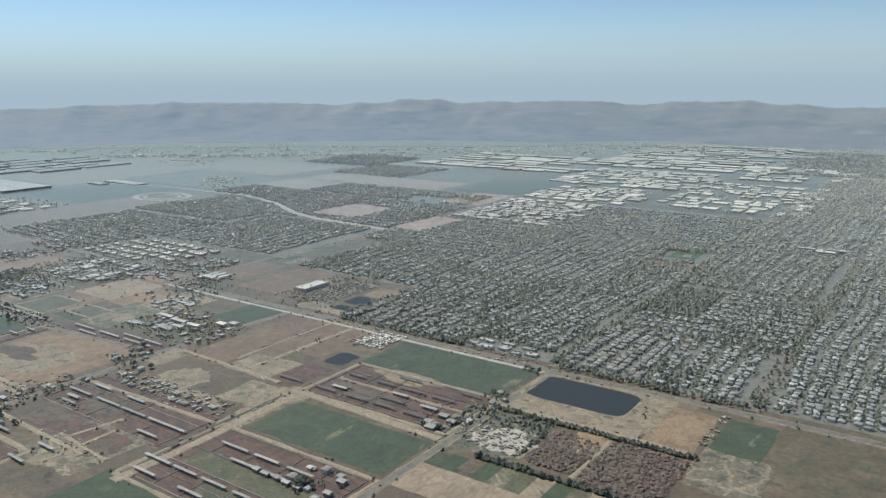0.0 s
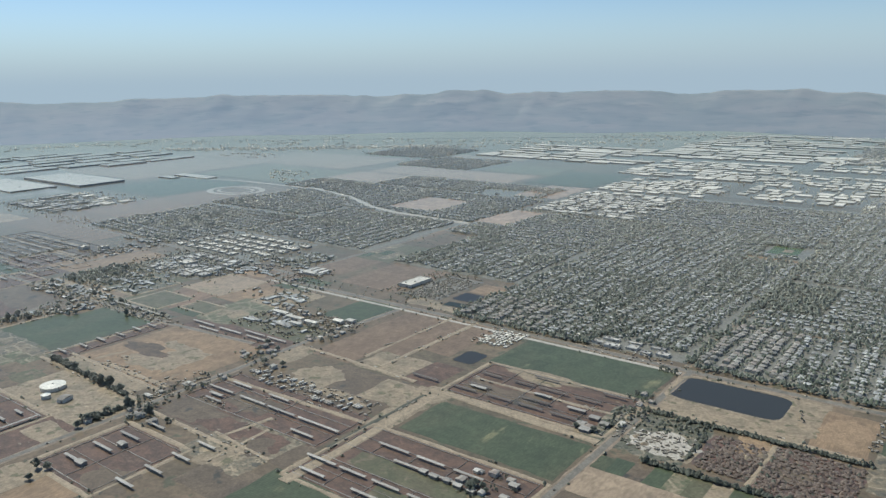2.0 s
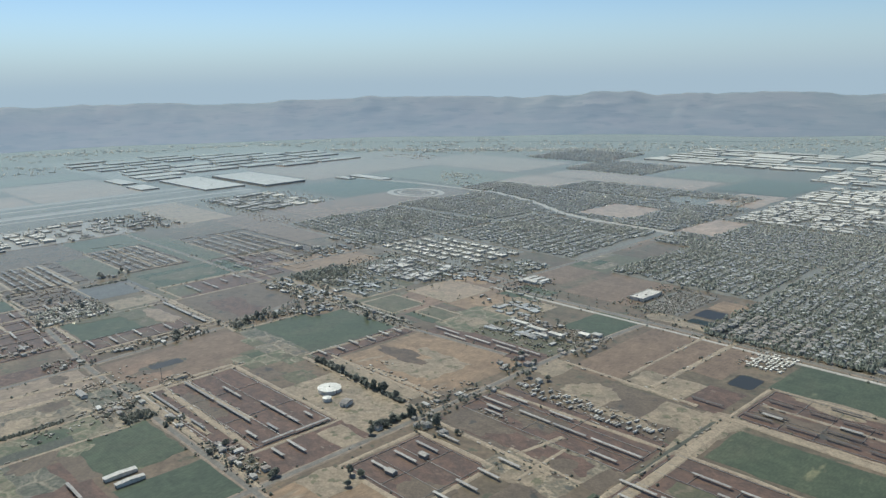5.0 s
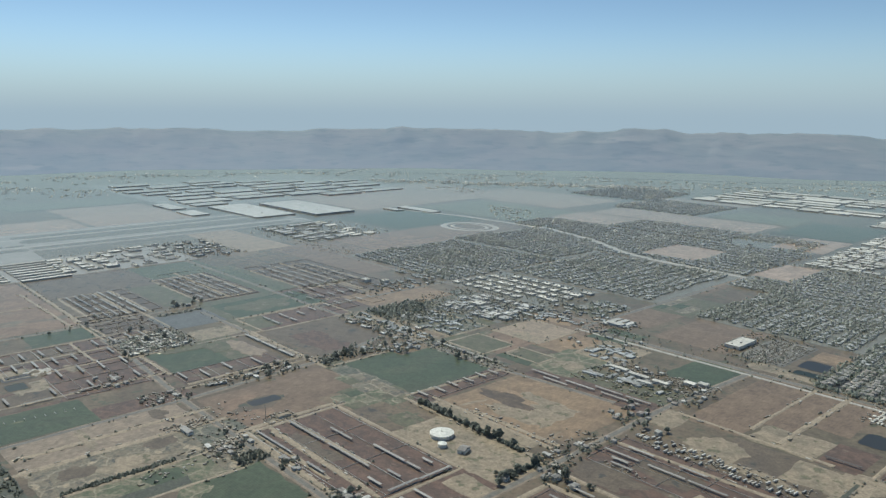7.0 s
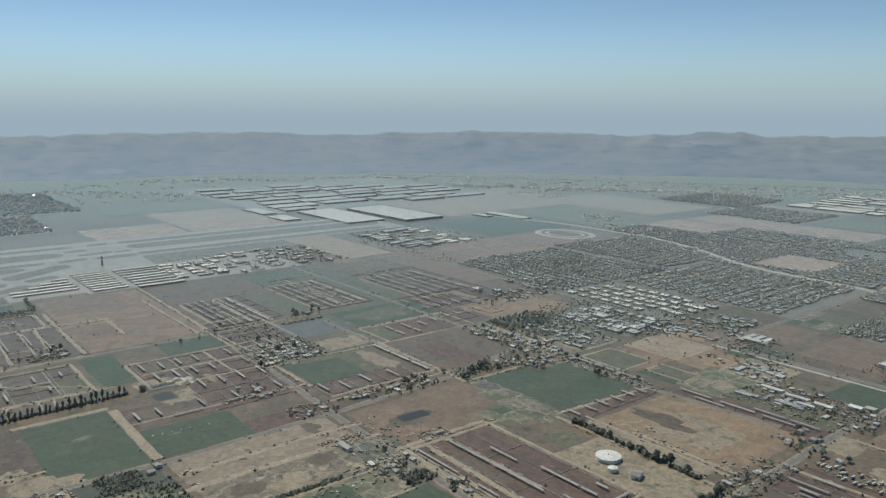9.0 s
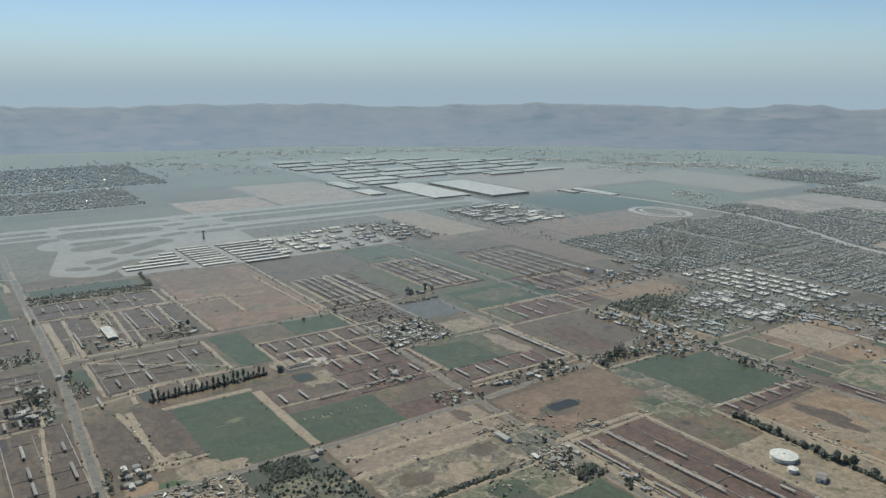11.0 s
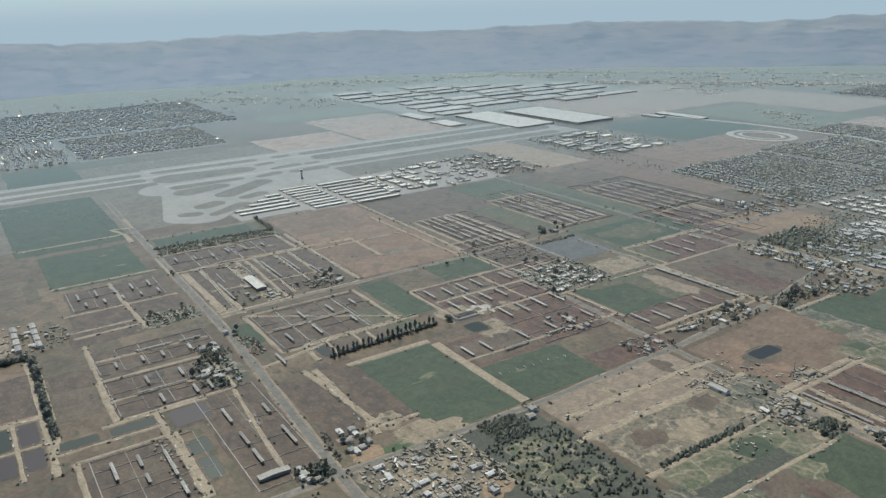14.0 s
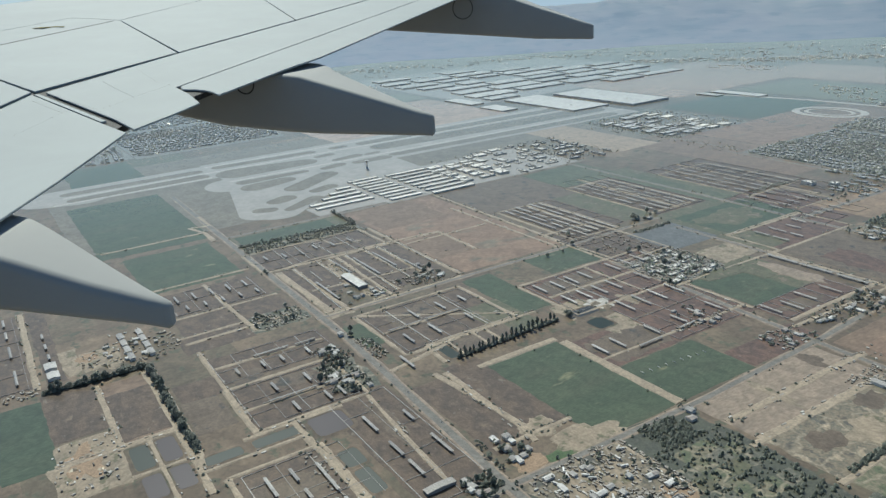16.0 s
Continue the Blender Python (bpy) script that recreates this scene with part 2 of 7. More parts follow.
PURPLESHADE = material("blue_grey_shade_net", [(0.1, 0.103, 0.1), (0.13, 0.13, 0.125)], size=14, fine=1.2, furrow=2.0)
SCRUB = material("grey_green_scrub", [(0.09, 0.09, 0.065), (0.15, 0.14, 0.105), (0.075, 0.08, 0.055), (0.24, 0.21, 0.16)], size=9, fine=1.2, spots=((0.045, 0.055, 0.035), 3.5, 0.05), paths=19)
THICKET = material("dark_thicket_floor", [(0.05, 0.055, 0.036), (0.08, 0.082, 0.055), (0.06, 0.062, 0.045), (0.13, 0.12, 0.085)], size=7, fine=1.0)
ROOFGREY = material("grey_flat_roof", [(0.33, 0.319, 0.297), (0.484, 0.468, 0.435), (0.572, 0.556, 0.522)], rough=0.7, size=6, fine=0.8, random_from="object")
STREETS = material("streets_and_yards", [(0.135, 0.137, 0.116), (0.195, 0.188, 0.165), (0.11, 0.118, 0.09)], size=8, fine=1.2)
PAVED = material("old_asphalt", [(0.14, 0.13, 0.11), (0.185, 0.171, 0.145)], size=15, fine=1.0)
CONCRETE = material("pale_concrete", [(0.38, 0.355, 0.31), (0.47, 0.44, 0.39)], size=9, fine=1.0)
DIRTROAD = material("pale_dirt_track", [(0.258, 0.207, 0.144), (0.358, 0.292, 0.208)], size=10, fine=1.2)
RUNWAY = material("worn_runway", [(0.27, 0.255, 0.23), (0.34, 0.32, 0.289)], size=40, fine=6.0, rough_grain=0.1)
PASTURE = material("smooth_green_pasture", [(0.066, 0.08, 0.042), (0.082, 0.092, 0.05), (0.1, 0.1, 0.058)], size=34, fine=1.6, streak=0.4)
# far pasture and soil, their colours made paler for distance haze
FARGREEN = material("haze_pale_pasture", [(0.125, 0.13, 0.08), (0.155, 0.155, 0.098), (0.18, 0.168, 0.112)], size=60, fine=4.0, streak=0.4)
FARSOIL = material("haze_pale_field", [(0.302, 0.223, 0.168), (0.361, 0.269, 0.206), (0.277, 0.21, 0.16)], size=60, fine=4.0, streak=0.4)
GRASSDRY = material("mown_dry_grass", [(0.13, 0.113, 0.083), (0.165, 0.144, 0.107), (0.118, 0.106, 0.078)], size=40, fine=3.0)
ROOFMETAL = material("weathered_sheet_roof", [(0.204, 0.192, 0.178), (0.306, 0.29, 0.266), (0.246, 0.226, 0.199), (0.372, 0.358, 0.331)], rough=0.6, size=5, fine=0.7, random_from="object")
ROOFWHITE = material("white_flat_roof", [(0.42, 0.405, 0.37), (0.57, 0.55, 0.5), (0.7, 0.67, 0.61)], rough=0.7, size=12, fine=1.5, random_from="object", haze_gloss=0.6)
ROOFSHED = material("pale_shed_roof", [(0.4, 0.39, 0.36), (0.48, 0.465, 0.43), (0.57, 0.55, 0.51)], rough=0.7, size=30, fine=3.0, random_from="object", haze_gloss=0.8)
ROOFFAR = material("far_pale_roofs", [(0.2, 0.19, 0.17), (0.33, 0.315, 0.28), (0.4, 0.385, 0.35), (0.5, 0.485, 0.45)], rough=0.7, size=12, fine=1.5, random_from="island", haze_gloss=0.9)
ROOFMIX = material("white_flat_roofs", [(0.4, 0.385, 0.345), (0.58, 0.555, 0.495), (0.7, 0.67, 0.605), (0.78, 0.745, 0.67)], rough=0.7, size=12, fine=1.5, random_from="island", haze_gloss=0.45)
WALLPALE = material("pale_wall", [(0.68, 0.65, 0.58), (0.78, 0.745, 0.67)], size=4, fine=0.6, haze_gloss=2.4)
ROOFDARK = material("dark_rusted_sheet_roof", [(0.075, 0.062, 0.054), (0.11, 0.09, 0.078), (0.09, 0.078, 0.07)], rough=0.7, size=5, fine=0.7, random_from="object")
POSTS = material("grey_steel_post", [(0.2, 0.19, 0.18), (0.26, 0.25, 0.24)], size=3, fine=0.5, haze_gloss=0.0)
TILE = material("shingle_roof", [(0.226, 0.224, 0.215), (0.359, 0.361, 0.35), (0.318, 0.326, 0.326), (0.502, 0.51, 0.503)], size=6, fine=0.7, random_from="island", haze_gloss=1.0)
TILEONE = material("tiled_roof", [(0.199, 0.19, 0.172), (0.294, 0.278, 0.254), (0.294, 0.251, 0.218), (0.378, 0.371, 0.342)], size=6, fine=0.7, random_from="object")
STUCCO = material("stucco_wall", [(0.427, 0.42, 0.382), (0.589, 0.59, 0.562)], size=4, fine=0.6, random_from="island", haze_gloss=2.2)
# leaf colours are lightened to carry the haze in front of the trees
LEAF = material("hazed_foliage", [(0.101, 0.137, 0.093), (0.121, 0.159, 0.108), (0.115, 0.148, 0.11), (0.15, 0.181, 0.132)], size=6, fine=0.6, random_from="island", haze_gloss=2.2, through_light=0.6, level=1.5)
# suburb and far leaves: colour lightened in place of distance haze
GARDEN = material("hazed_garden_foliage", [(0.0894, 0.153, 0.0912), (0.107, 0.176, 0.109), (0.102, 0.166, 0.116), (0.134, 0.198, 0.134)], size=6, fine=0.6, random_from="island", haze_gloss=2.4, through_light=0.6, level=1.5)
RUSTLEAF = material("rusty_dry_foliage", [(0.1, 0.067, 0.055), (0.15, 0.095, 0.072), (0.12, 0.088, 0.075), (0.19, 0.125, 0.09)], size=6, fine=0.6, random_from="island", haze_gloss=1.5, through_light=0.3, level=1.5)
BARK = material("grey_bark", [(0.12, 0.1, 0.08), (0.17, 0.145, 0.12)], size=1, fine=0.2)
TANKWHITE = material("white_tank_paint", [(0.622, 0.614, 0.561), (0.672, 0.664, 0.608)], rough=0.5, size=5, fine=0.8)
VEHICLE = material("vehicle_paint", [(0.12, 0.12, 0.12), (0.4, 0.4, 0.39), (0.62, 0.62, 0.6), (0.24, 0.2, 0.17)], rough=0.35, size=3, fine=0.5, random_from="object", haze_gloss=0.0)
TRAILERPAINT = material("pale_trailer_paint", [(0.3, 0.29, 0.27), (0.5, 0.49, 0.46), (0.66, 0.64, 0.6), (0.42, 0.38, 0.33)], rough=0.45, size=3, fine=0.5, random_from="object", haze_gloss=0.3)
CLUTTER = material("yard_clutter", [(0.137, 0.126, 0.109), (0.305, 0.289, 0.257), (0.215, 0.189, 0.156), (0.52, 0.501, 0.461)], size=3, fine=0.5, random_from="island", haze_gloss=0.0)
RUBBER = material("black_rubber", [(0.02, 0.02, 0.02), (0.03, 0.03, 0.03)], size=1, fine=0.2)
# share mixes an even haze gloss over the hill colours
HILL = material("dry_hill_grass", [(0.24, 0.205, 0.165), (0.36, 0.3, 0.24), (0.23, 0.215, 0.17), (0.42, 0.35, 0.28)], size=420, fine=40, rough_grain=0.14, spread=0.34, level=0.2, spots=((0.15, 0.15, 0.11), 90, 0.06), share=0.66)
DEEP = water("deep_pond_water", (0.04, 0.044, 0.047))
GREENWATER = water("green_pond_water", (0.03, 0.04, 0.033))
PURPLEWATER = water("murky_pond_water", (0.055, 0.046, 0.05))


# ---- building blocks ----
def mesh_of(name, verts, faces, *mats, slots=None):
    me = bpy.data.meshes.new(name)
    me.from_pydata(verts, [], faces)
    for m in mats:
        me.materials.append(m)
    if slots:
        me.polygons.foreach_set("material_index", slots)
    me.update()
    return me


def part(name, me, parent, label=""):
    ob = new(name, me)
    ob.parent = parent
    if label:
        tagged(ob, label)
    return ob


class Shape:
    """Collects vertices and faces of one mesh."""
    def __init__(self):
        self.v, self.f, self.s = [], [], []

    def add(self, verts, faces, slot=0):
        k = len(self.v)
        self.v += verts
        self.f += [tuple(k + i for i in f) for f in faces]
        self.s += [slot] * len(faces)

    def box(self, x, y, z, w, d, h, turn=0.0, slot=0, taper=1.0):
        c, s = math.cos(radians(turn)), math.sin(radians(turn))
        vs = []
        for zz, k in ((z, 1.0), (z + h, taper)):
            for a, b in ((-1, -1), (1, -1), (1, 1), (-1, 1)):
                px, py = a * w / 2 * k, b * d / 2 * k
                vs.append((x + c * px - s * py, y + s * px + c * py, zz))
        self.add(vs, [(3, 2, 1, 0), (4, 5, 6, 7), (0, 1, 5, 4), (1, 2, 6, 5), (2, 3, 7, 6), (3, 0, 4, 7)], slot)

    def gable(self, x, y, z, w, d, h, turn=0.0, slot=0, hip=0.0, eave=0.12):
        """A roof with its ridge along the width; hip pulls the ridge ends in."""
        c, s = math.cos(radians(turn)), math.sin(radians(turn))
        pts = [(-w / 2, -d / 2, 0), (w / 2, -d / 2, 0), (w / 2, d / 2, 0), (-w / 2, d / 2, 0)]
        pts = pts + [(a, b, eave) for a, b, _ in pts] + [(-w / 2 + hip, 0, h + eave), (w / 2 - hip, 0, h + eave)]
        vs = [(x + c * a - s * b, y + s * a + c * b, z + e) for a, b, e in pts]
        self.add(vs, [(3, 2, 1, 0), (0, 1, 5, 4), (1, 2, 6, 5), (2, 3, 7, 6), (3, 0, 4, 7), (4, 5, 9, 8), (6, 7, 8, 9), (5, 6, 9), (7, 4, 8)], slot)

    def tube(self, x, y, z, r0, r1, h, n=8, slot=0, lean=(0, 0)):
        vs = [(x + r0 * math.cos(6.2832 * i / n), y + r0 * math.sin(6.2832 * i / n), z) for i in range(n)]
        vs += [(x + lean[0] + r1 * math.cos(6.2832 * i / n), y + lean[1] + r1 * math.sin(6.2832 * i / n), z + h) for i in range(n)]
        self.add(vs, [tuple(range(n))[::-1], tuple(range(n, 2 * n))] + [(i, (i + 1) % n, n + (i + 1) % n, n + i) for i in range(n)], slot)

    def clump(self, x, y, z, r, h, g, slot=0):
        """A small lopsided tuft of leaves."""
        a = g.random() * 6.28
        vs = [(x + g.uniform(-.2, .2) * r, y + g.uniform(-.2, .2) * r, z + h * g.uniform(.8, 1.2)), (x, y, z - h * g.uniform(.5, .9))]
        for i in range(5):
            k = r * g.uniform(0.65, 1.25)
            vs.append((x + k * math.cos(a + i * 1.2566), y + k * math.sin(a + i * 1.2566), z + h * g.uniform(-.35, .35)))
        self.add(vs, [(0, 2 + i, 2 + (i + 1) % 5) for i in range(5)] + [(1, 2 + (i + 1) % 5, 2 + i) for i in range(5)], slot)

    def mesh(self, name, *mats):
        return mesh_of(name, self.v, self.f, *mats, slots=self.s)


LAYER = [0.0]


def layer():
    """Each flat piece lies a little above the one before it."""
    LAYER[0] += 0.0004
    return LAYER[0]


def patch(name, x0, x1, y0, y1, mat, label, category="field", z=0.06, rag=0.7, step=7.0):
    """A sheet of soil or crop with a slightly ragged edge and a little thickness."""
    z += layer()
    g = random.Random(int(x0 * 7 + y0 * 13))
    pts = []
    for (ax, ay), (bx, by) in zip(((x0, y0), (x1, y0), (x1, y1), (x0, y1)), ((x1, y0), (x1, y1), (x0, y1), (x0, y0))):
        k = max(2, int(math.hypot(bx - ax, by - ay) / step))
        for i in range(k):
            u = i / k
            pts.append((ax + (bx - ax) * u + g.uniform(-rag, rag), ay + (by - ay) * u + g.uniform(-rag, rag)))
    n = len(pts)
    cx, cy, w2, d2 = (x0 + x1) / 2, (y0 + y1) / 2, abs(x1 - x0) / 2, abs(y1 - y0) / 2
    vs = [(x, y, z) for x, y in pts] + [(cx + (x - cx) * (1 + 1.3 / w2), cy + (y - cy) * (1 + 1.3 / d2), 0.0) for x, y in pts]
    fs = [tuple(range(n))] + [(i, n + i, n + (i + 1) % n, (i + 1) % n) for i in range(n)]
    ob = new(name, mesh_of(name, vs, fs, mat))
    return tagged(ob, label, category, kind="structure")


def blob(x, y, rx, ry, mat, label, category="ground", z=0.13, seed=1):
    """A flat rounded patch of soil with an uneven edge."""
    z += layer()
    n = 30
    vs = []
    for out, zz in ((0.0, z), (1.4, 0.0)):
        for i in range(n):
            a = 6.28319 * i / n
            k = 1 + 0.6 * noise.noise((math.cos(a) * 1.4 + seed * 7.1, math.sin(a) * 1.4, seed)) + 0.3 * noise.noise((math.cos(a) * 3.5 + seed, math.sin(a) * 3.5, 2.0))
            vs.append((x + (rx * k + out) * math.cos(a), y + (ry * k + out) * math.sin(a), zz))
    fs = [tuple(range(n))] + [(i, n + i, n + (i + 1) % n, (i + 1) % n) for i in range(n)]
    return tagged(new("field", mesh_of("field", vs, fs, mat)), label, category, kind="structure")


LINES = []         # lines of roads and tracks, for the bushes beside them


def strip(name, points, width, mat, label, z=0.12, rag=0.0):
    """A road or lane along a line of places."""
    LINES.append((points, width))
    z += layer()
    g = random.Random(len(points) * 31 + int(points[0][0]))
    fine = []
    for (ax, ay), (bx, by) in zip(points, points[1:]):
        k = max(1, int(math.hypot(bx - ax, by - ay) / 9))
        fine += [(ax + (bx - ax) * i / k, ay + (by - ay) * i / k) for i in range(k)]
    fine.append(points[-1])
    left, right = [], []
    for i, (x, y) in enumerate(fine):
        ax, ay = fine[max(0, i - 1)]; bx, by = fine[min(len(fine) - 1, i + 1)]
        dx, dy = bx - ax, by - ay
        q = math.hypot(dx, dy)
        wl, wr = width / 2 + g.uniform(-rag, rag), width / 2 + g.uniform(-rag, rag)
        left.append((x - dy / q * wl, y + dx / q * wl)); right.append((x + dy / q * wr, y - dx / q * wr))
    n = len(fine)
    edge = [((a[0] - b[0]) / width, (a[1] - b[1]) / width) for a, b in zip(left, right)]
    vs = [(x, y, z) for x, y in left] + [(x, y, z) for x, y in right]
    vs += [(p[0] + e[0], p[1] + e[1], -0.02) for p, e in zip(left, edge)] + [(p[0] - e[0], p[1] - e[1], -0.02) for p, e in zip(right, edge)]
    fs = []
    for i in range(n - 1):
        fs += [(i, n + i, n + i + 1, i + 1), (i, i + 1, 2 * n + i + 1, 2 * n + i), (n + i, 3 * n + i, 3 * n + i + 1, n + i + 1)]
    fs += [(0, 2 * n, 3 * n, n), (n - 1, 2 * n - 1, 4 * n - 1, 3 * n - 1)]
    return tagged(new(name, mesh_of(name, vs, fs, mat)), label, "road", kind="structure")


# ---- ground, hills, distance ----
bm = bmesh.new()
bmesh.ops.create_grid(bm, x_segments=60, y_segments=60, size=5200, matrix=Matrix.Translation((-300, 0, 0)))
me = bpy.data.meshes.new("ground"); bm.to_mesh(me); bm.free(); me.materials.append(EARTH)
tagged(new("ground", me), "dry brown farming plain reaching to the hills", "ground", kind="structure")


def hill_height(bearing, u):
    """u runs from the foot (0) to behind the crest (1)."""
    q = bearing / 7.0
    crest = 100 + 26 * noise.noise((q, 2.1, 0)) + 10 * noise.noise((q * 3.1, 7.3, 0)) + 4 * noise.noise((q * 9, 1.3, 0))
    fall = max(0.0, min(1.0, (bearing + 6) / 22.0)) * 0.35 + 0.65
    rise = (u / 0.72) ** 1.4 if u < 0.72 else 1.0 - 1.2 * (u - 0.72)
    gully = 0.42 * abs(noise.noise((q * 2.6 + u * 0.7, u * 1.1, 3.0))) + 0.2 * abs(noise.noise((q * 7 + u * 1.2, u * 2.0, 5.0)))
    return crest * fall * rise * (1.0 - gully * 1.1 * (1 - u) * min(1, u * 4)) - 3 * (u == 0)


vs, fs = [], []
NB, NU = 420, 36
for i in range(NB + 1):
    bearing = -40 + 160 * i / NB
    a = radians(90 + bearing)
    for j in range(NU + 1):
        u = j / NU
        r = 2580 + 1700 * u + 110 * noise.noise((bearing / 9, 0, 9)) * (1 - u)
        vs.append((-230 + r * math.cos(a), -170 + r * math.sin(a), hill_height(bearing, u)))
for i in range(NB):
    for j in range(NU):
        k = i * (NU + 1) + j
        fs.append((k, k + NU + 1, k + NU + 2, k + 1))
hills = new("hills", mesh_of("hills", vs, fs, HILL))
for p in hills.data.polygons:
    p.use_smooth = True
tagged(hills, "long range of low dry hills behind the plain", "hills", kind="structure")

# far haze painted as a glowing ring that closes the plain, thinning out upwards
m = bpy.data.materials.new("distant_haze")
m.use_nodes = True
n, l = m.node_tree.nodes, m.node_tree.links
geo = n.new("ShaderNodeNewGeometry"); sp = n.new("ShaderNodeSeparateXYZ"); l.new(geo.outputs["Position"], sp.inputs[0])
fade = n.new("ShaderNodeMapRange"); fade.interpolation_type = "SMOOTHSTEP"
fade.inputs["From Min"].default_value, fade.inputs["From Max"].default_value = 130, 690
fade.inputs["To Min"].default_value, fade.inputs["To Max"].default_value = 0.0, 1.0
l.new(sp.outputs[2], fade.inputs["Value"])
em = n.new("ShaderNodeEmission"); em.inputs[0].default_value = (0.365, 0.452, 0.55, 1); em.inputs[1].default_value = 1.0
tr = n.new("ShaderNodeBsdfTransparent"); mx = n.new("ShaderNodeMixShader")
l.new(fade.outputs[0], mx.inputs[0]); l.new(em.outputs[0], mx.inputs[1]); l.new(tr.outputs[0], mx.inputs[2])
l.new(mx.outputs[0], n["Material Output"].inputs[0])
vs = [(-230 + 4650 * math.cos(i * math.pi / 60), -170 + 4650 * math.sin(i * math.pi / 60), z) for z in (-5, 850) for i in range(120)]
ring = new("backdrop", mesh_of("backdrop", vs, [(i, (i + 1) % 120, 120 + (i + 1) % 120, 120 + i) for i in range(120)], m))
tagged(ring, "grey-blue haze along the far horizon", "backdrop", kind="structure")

# ---- fields ----
for x0, x1, y0, y1 in [(-340, -229, 384, 437), (-325, -228, 270, 311), (-345, -280, 150, 197), (-515, -475, 392, 447), (-838, -772, 104, 152), (-958, -914, 40, 94),
                       (-946, -867, -27, -2), (-816, -717, -95, -41), (-764, -717, -33, 27), (-927, -890, -141, -127), (-1200, -1092, -238, -160), (-101, -76, 386, 431), (-619, -580, 430, 468)]:
    patch("field", x0, x1, y0, y1, CROP, "flat field of short green crop", z=0.1)
for x0, x1, y0, y1 in [(-702, -616, 217, 264), (-688, -616, 262, 296)]:
    patch("field", x0, x1, y0, y1, CROP, "dark green fodder field with a stepped corner", z=0.1)
for x0, x1, y0, y1 in [(-838, -772, 152, 182), (-1128, -900, 290, 333), (-964, -885, 208, 288), (-640, -590, 560, 636), (-1160, -975, 182, 216),
                       (-322, -230, 222, 236), (-700, -634, 312, 350), (-860, -705, 380, 405), (-1700, -1560, -150, -60), (-900, -842, -60, -28), (-1195, -1140, -140, -25), (-888, -838, 205, 240), (-665, -620, 313, 371), (-692, -668, 320, 372), (-658, -626, 176, 216), (-560, -480, 334, 362), (-300, -240, 150, 190)]:
    patch("field", x0, x1, y0, y1, CROPDULL, "dull green pasture with dry patches", z=0.09)
for x0, x1, y0, y1 in [(-335, -227, 326, 381), (-338, -228, 198, 262), (-466, -347, 224, 268), (-370, -347, 325, 360), (-634, -508, 90, 157), (-572, -501, -22, 25), (-614, -596, 210, 300), (-1128, -968, 220, 288), (-1097, -905, 335, 430), (-1085, -972, 112, 178), (-990, -898, 95, 152), (-1068, -961, -138, -122.5), (-1069, -1000, -121, -99), (-1069, -964, -87, -73), (-1070, -972, -71, -52.5), (-1070, -989, -51, -40), (-1071, -989, -36, -22), (-937, -866, -124, -37), (-906, -842, 2, 128)] + \
        [(-808, -768, -34, 98), (-822, -737, -146, -122), (-831, -741, -118, -95), (-1131, -1078, -143, -29), (-880, -832, 216, 312), (-836, -722, -196, -158), (-890, -838, -236, -172), (-940, -900, -236, -158), (-1080, -1030, -232, -160), (-1024, -989, -236, -156), (-985, -959, -242, -196), (-916, -893, -263, -238), (-944, -892, 330, 378), (-772, -744, 100, 182), (-800, -737, -262, -217), (-505, -472, 100, 160), (-455, -402, 128, 180), (-960, -845, 300, 372), (-1118, -975, -356, -337)] + \
        [(-738, -718, 30, 95), (-590, -480, 308, 331), (-860, -812, 24, 98), (-1118, -975, -327, -317)]:
    patch("field", x0, x1, y0, y1, SOILGREY if y1 < -20 or x1 < -880 else SOIL, "dark trampled soil of a cattle corral", "corral", z=0.07)
for x0, x1, y0, y1 in [(-829, -730, 213, 291), (-863, -839, -95, -76), (-864, -842, -73, -50), (-602, -594, -24, 38), (-590, -576, -4, 17), (-1194, -1083, 104, 218), (-950, -894, -332, -304), (-892, -853, -264, -244), (-380, -346, 160, 186), (-220, -204, 248, 263), (-870, -772, 184, 200), (-1130, -1000, 440, 500), (-640, -615, 310, 370), (-470, -345, 200, 222), (-583, -542, 21, 68), (-417, -352, 270, 320), (-618, -594, 160, 175), (-626, -598, 330, 357), (-1000, -990, -45, -40)]:
    patch("field", x0, x1, y0, y1, DARKSOIL, "damp dark bare field", z=0.085)
for x0, x1, y0, y1 in [(-457, -420, 325, 447), (-417, -396, 356, 442), (-393, -371, 376, 446), (-641, -597, 495, 557), (-578, -509, 477, 560), (-949, -869, -300, -274), (-706, -641, 92, 156), (-712, -655, 157, 197), (-1200, -968, 432, 540), (-680, -622, 428, 466), (-1180, -1070, 760, 880), (-666, -630, 660, 780)]:
    patch("field", x0, x1, y0, y1, PLOUGH, "ploughed grey-brown field", z=0.09)
for x0, x1, y0, y1 in [(-590, -487, 222, 308), (-461, -435, 83, 100), (-435, -406, 89, 123), (-453, -428, 518, 543), (-692, -640, 676, 783), (-888, -815, 345, 446), (-134, -108, 380, 430), (-680, -595, 374, 426)]:
    patch("field", x0, x1, y0, y1, BROWN, "wide bare light brown field", z=0.095)
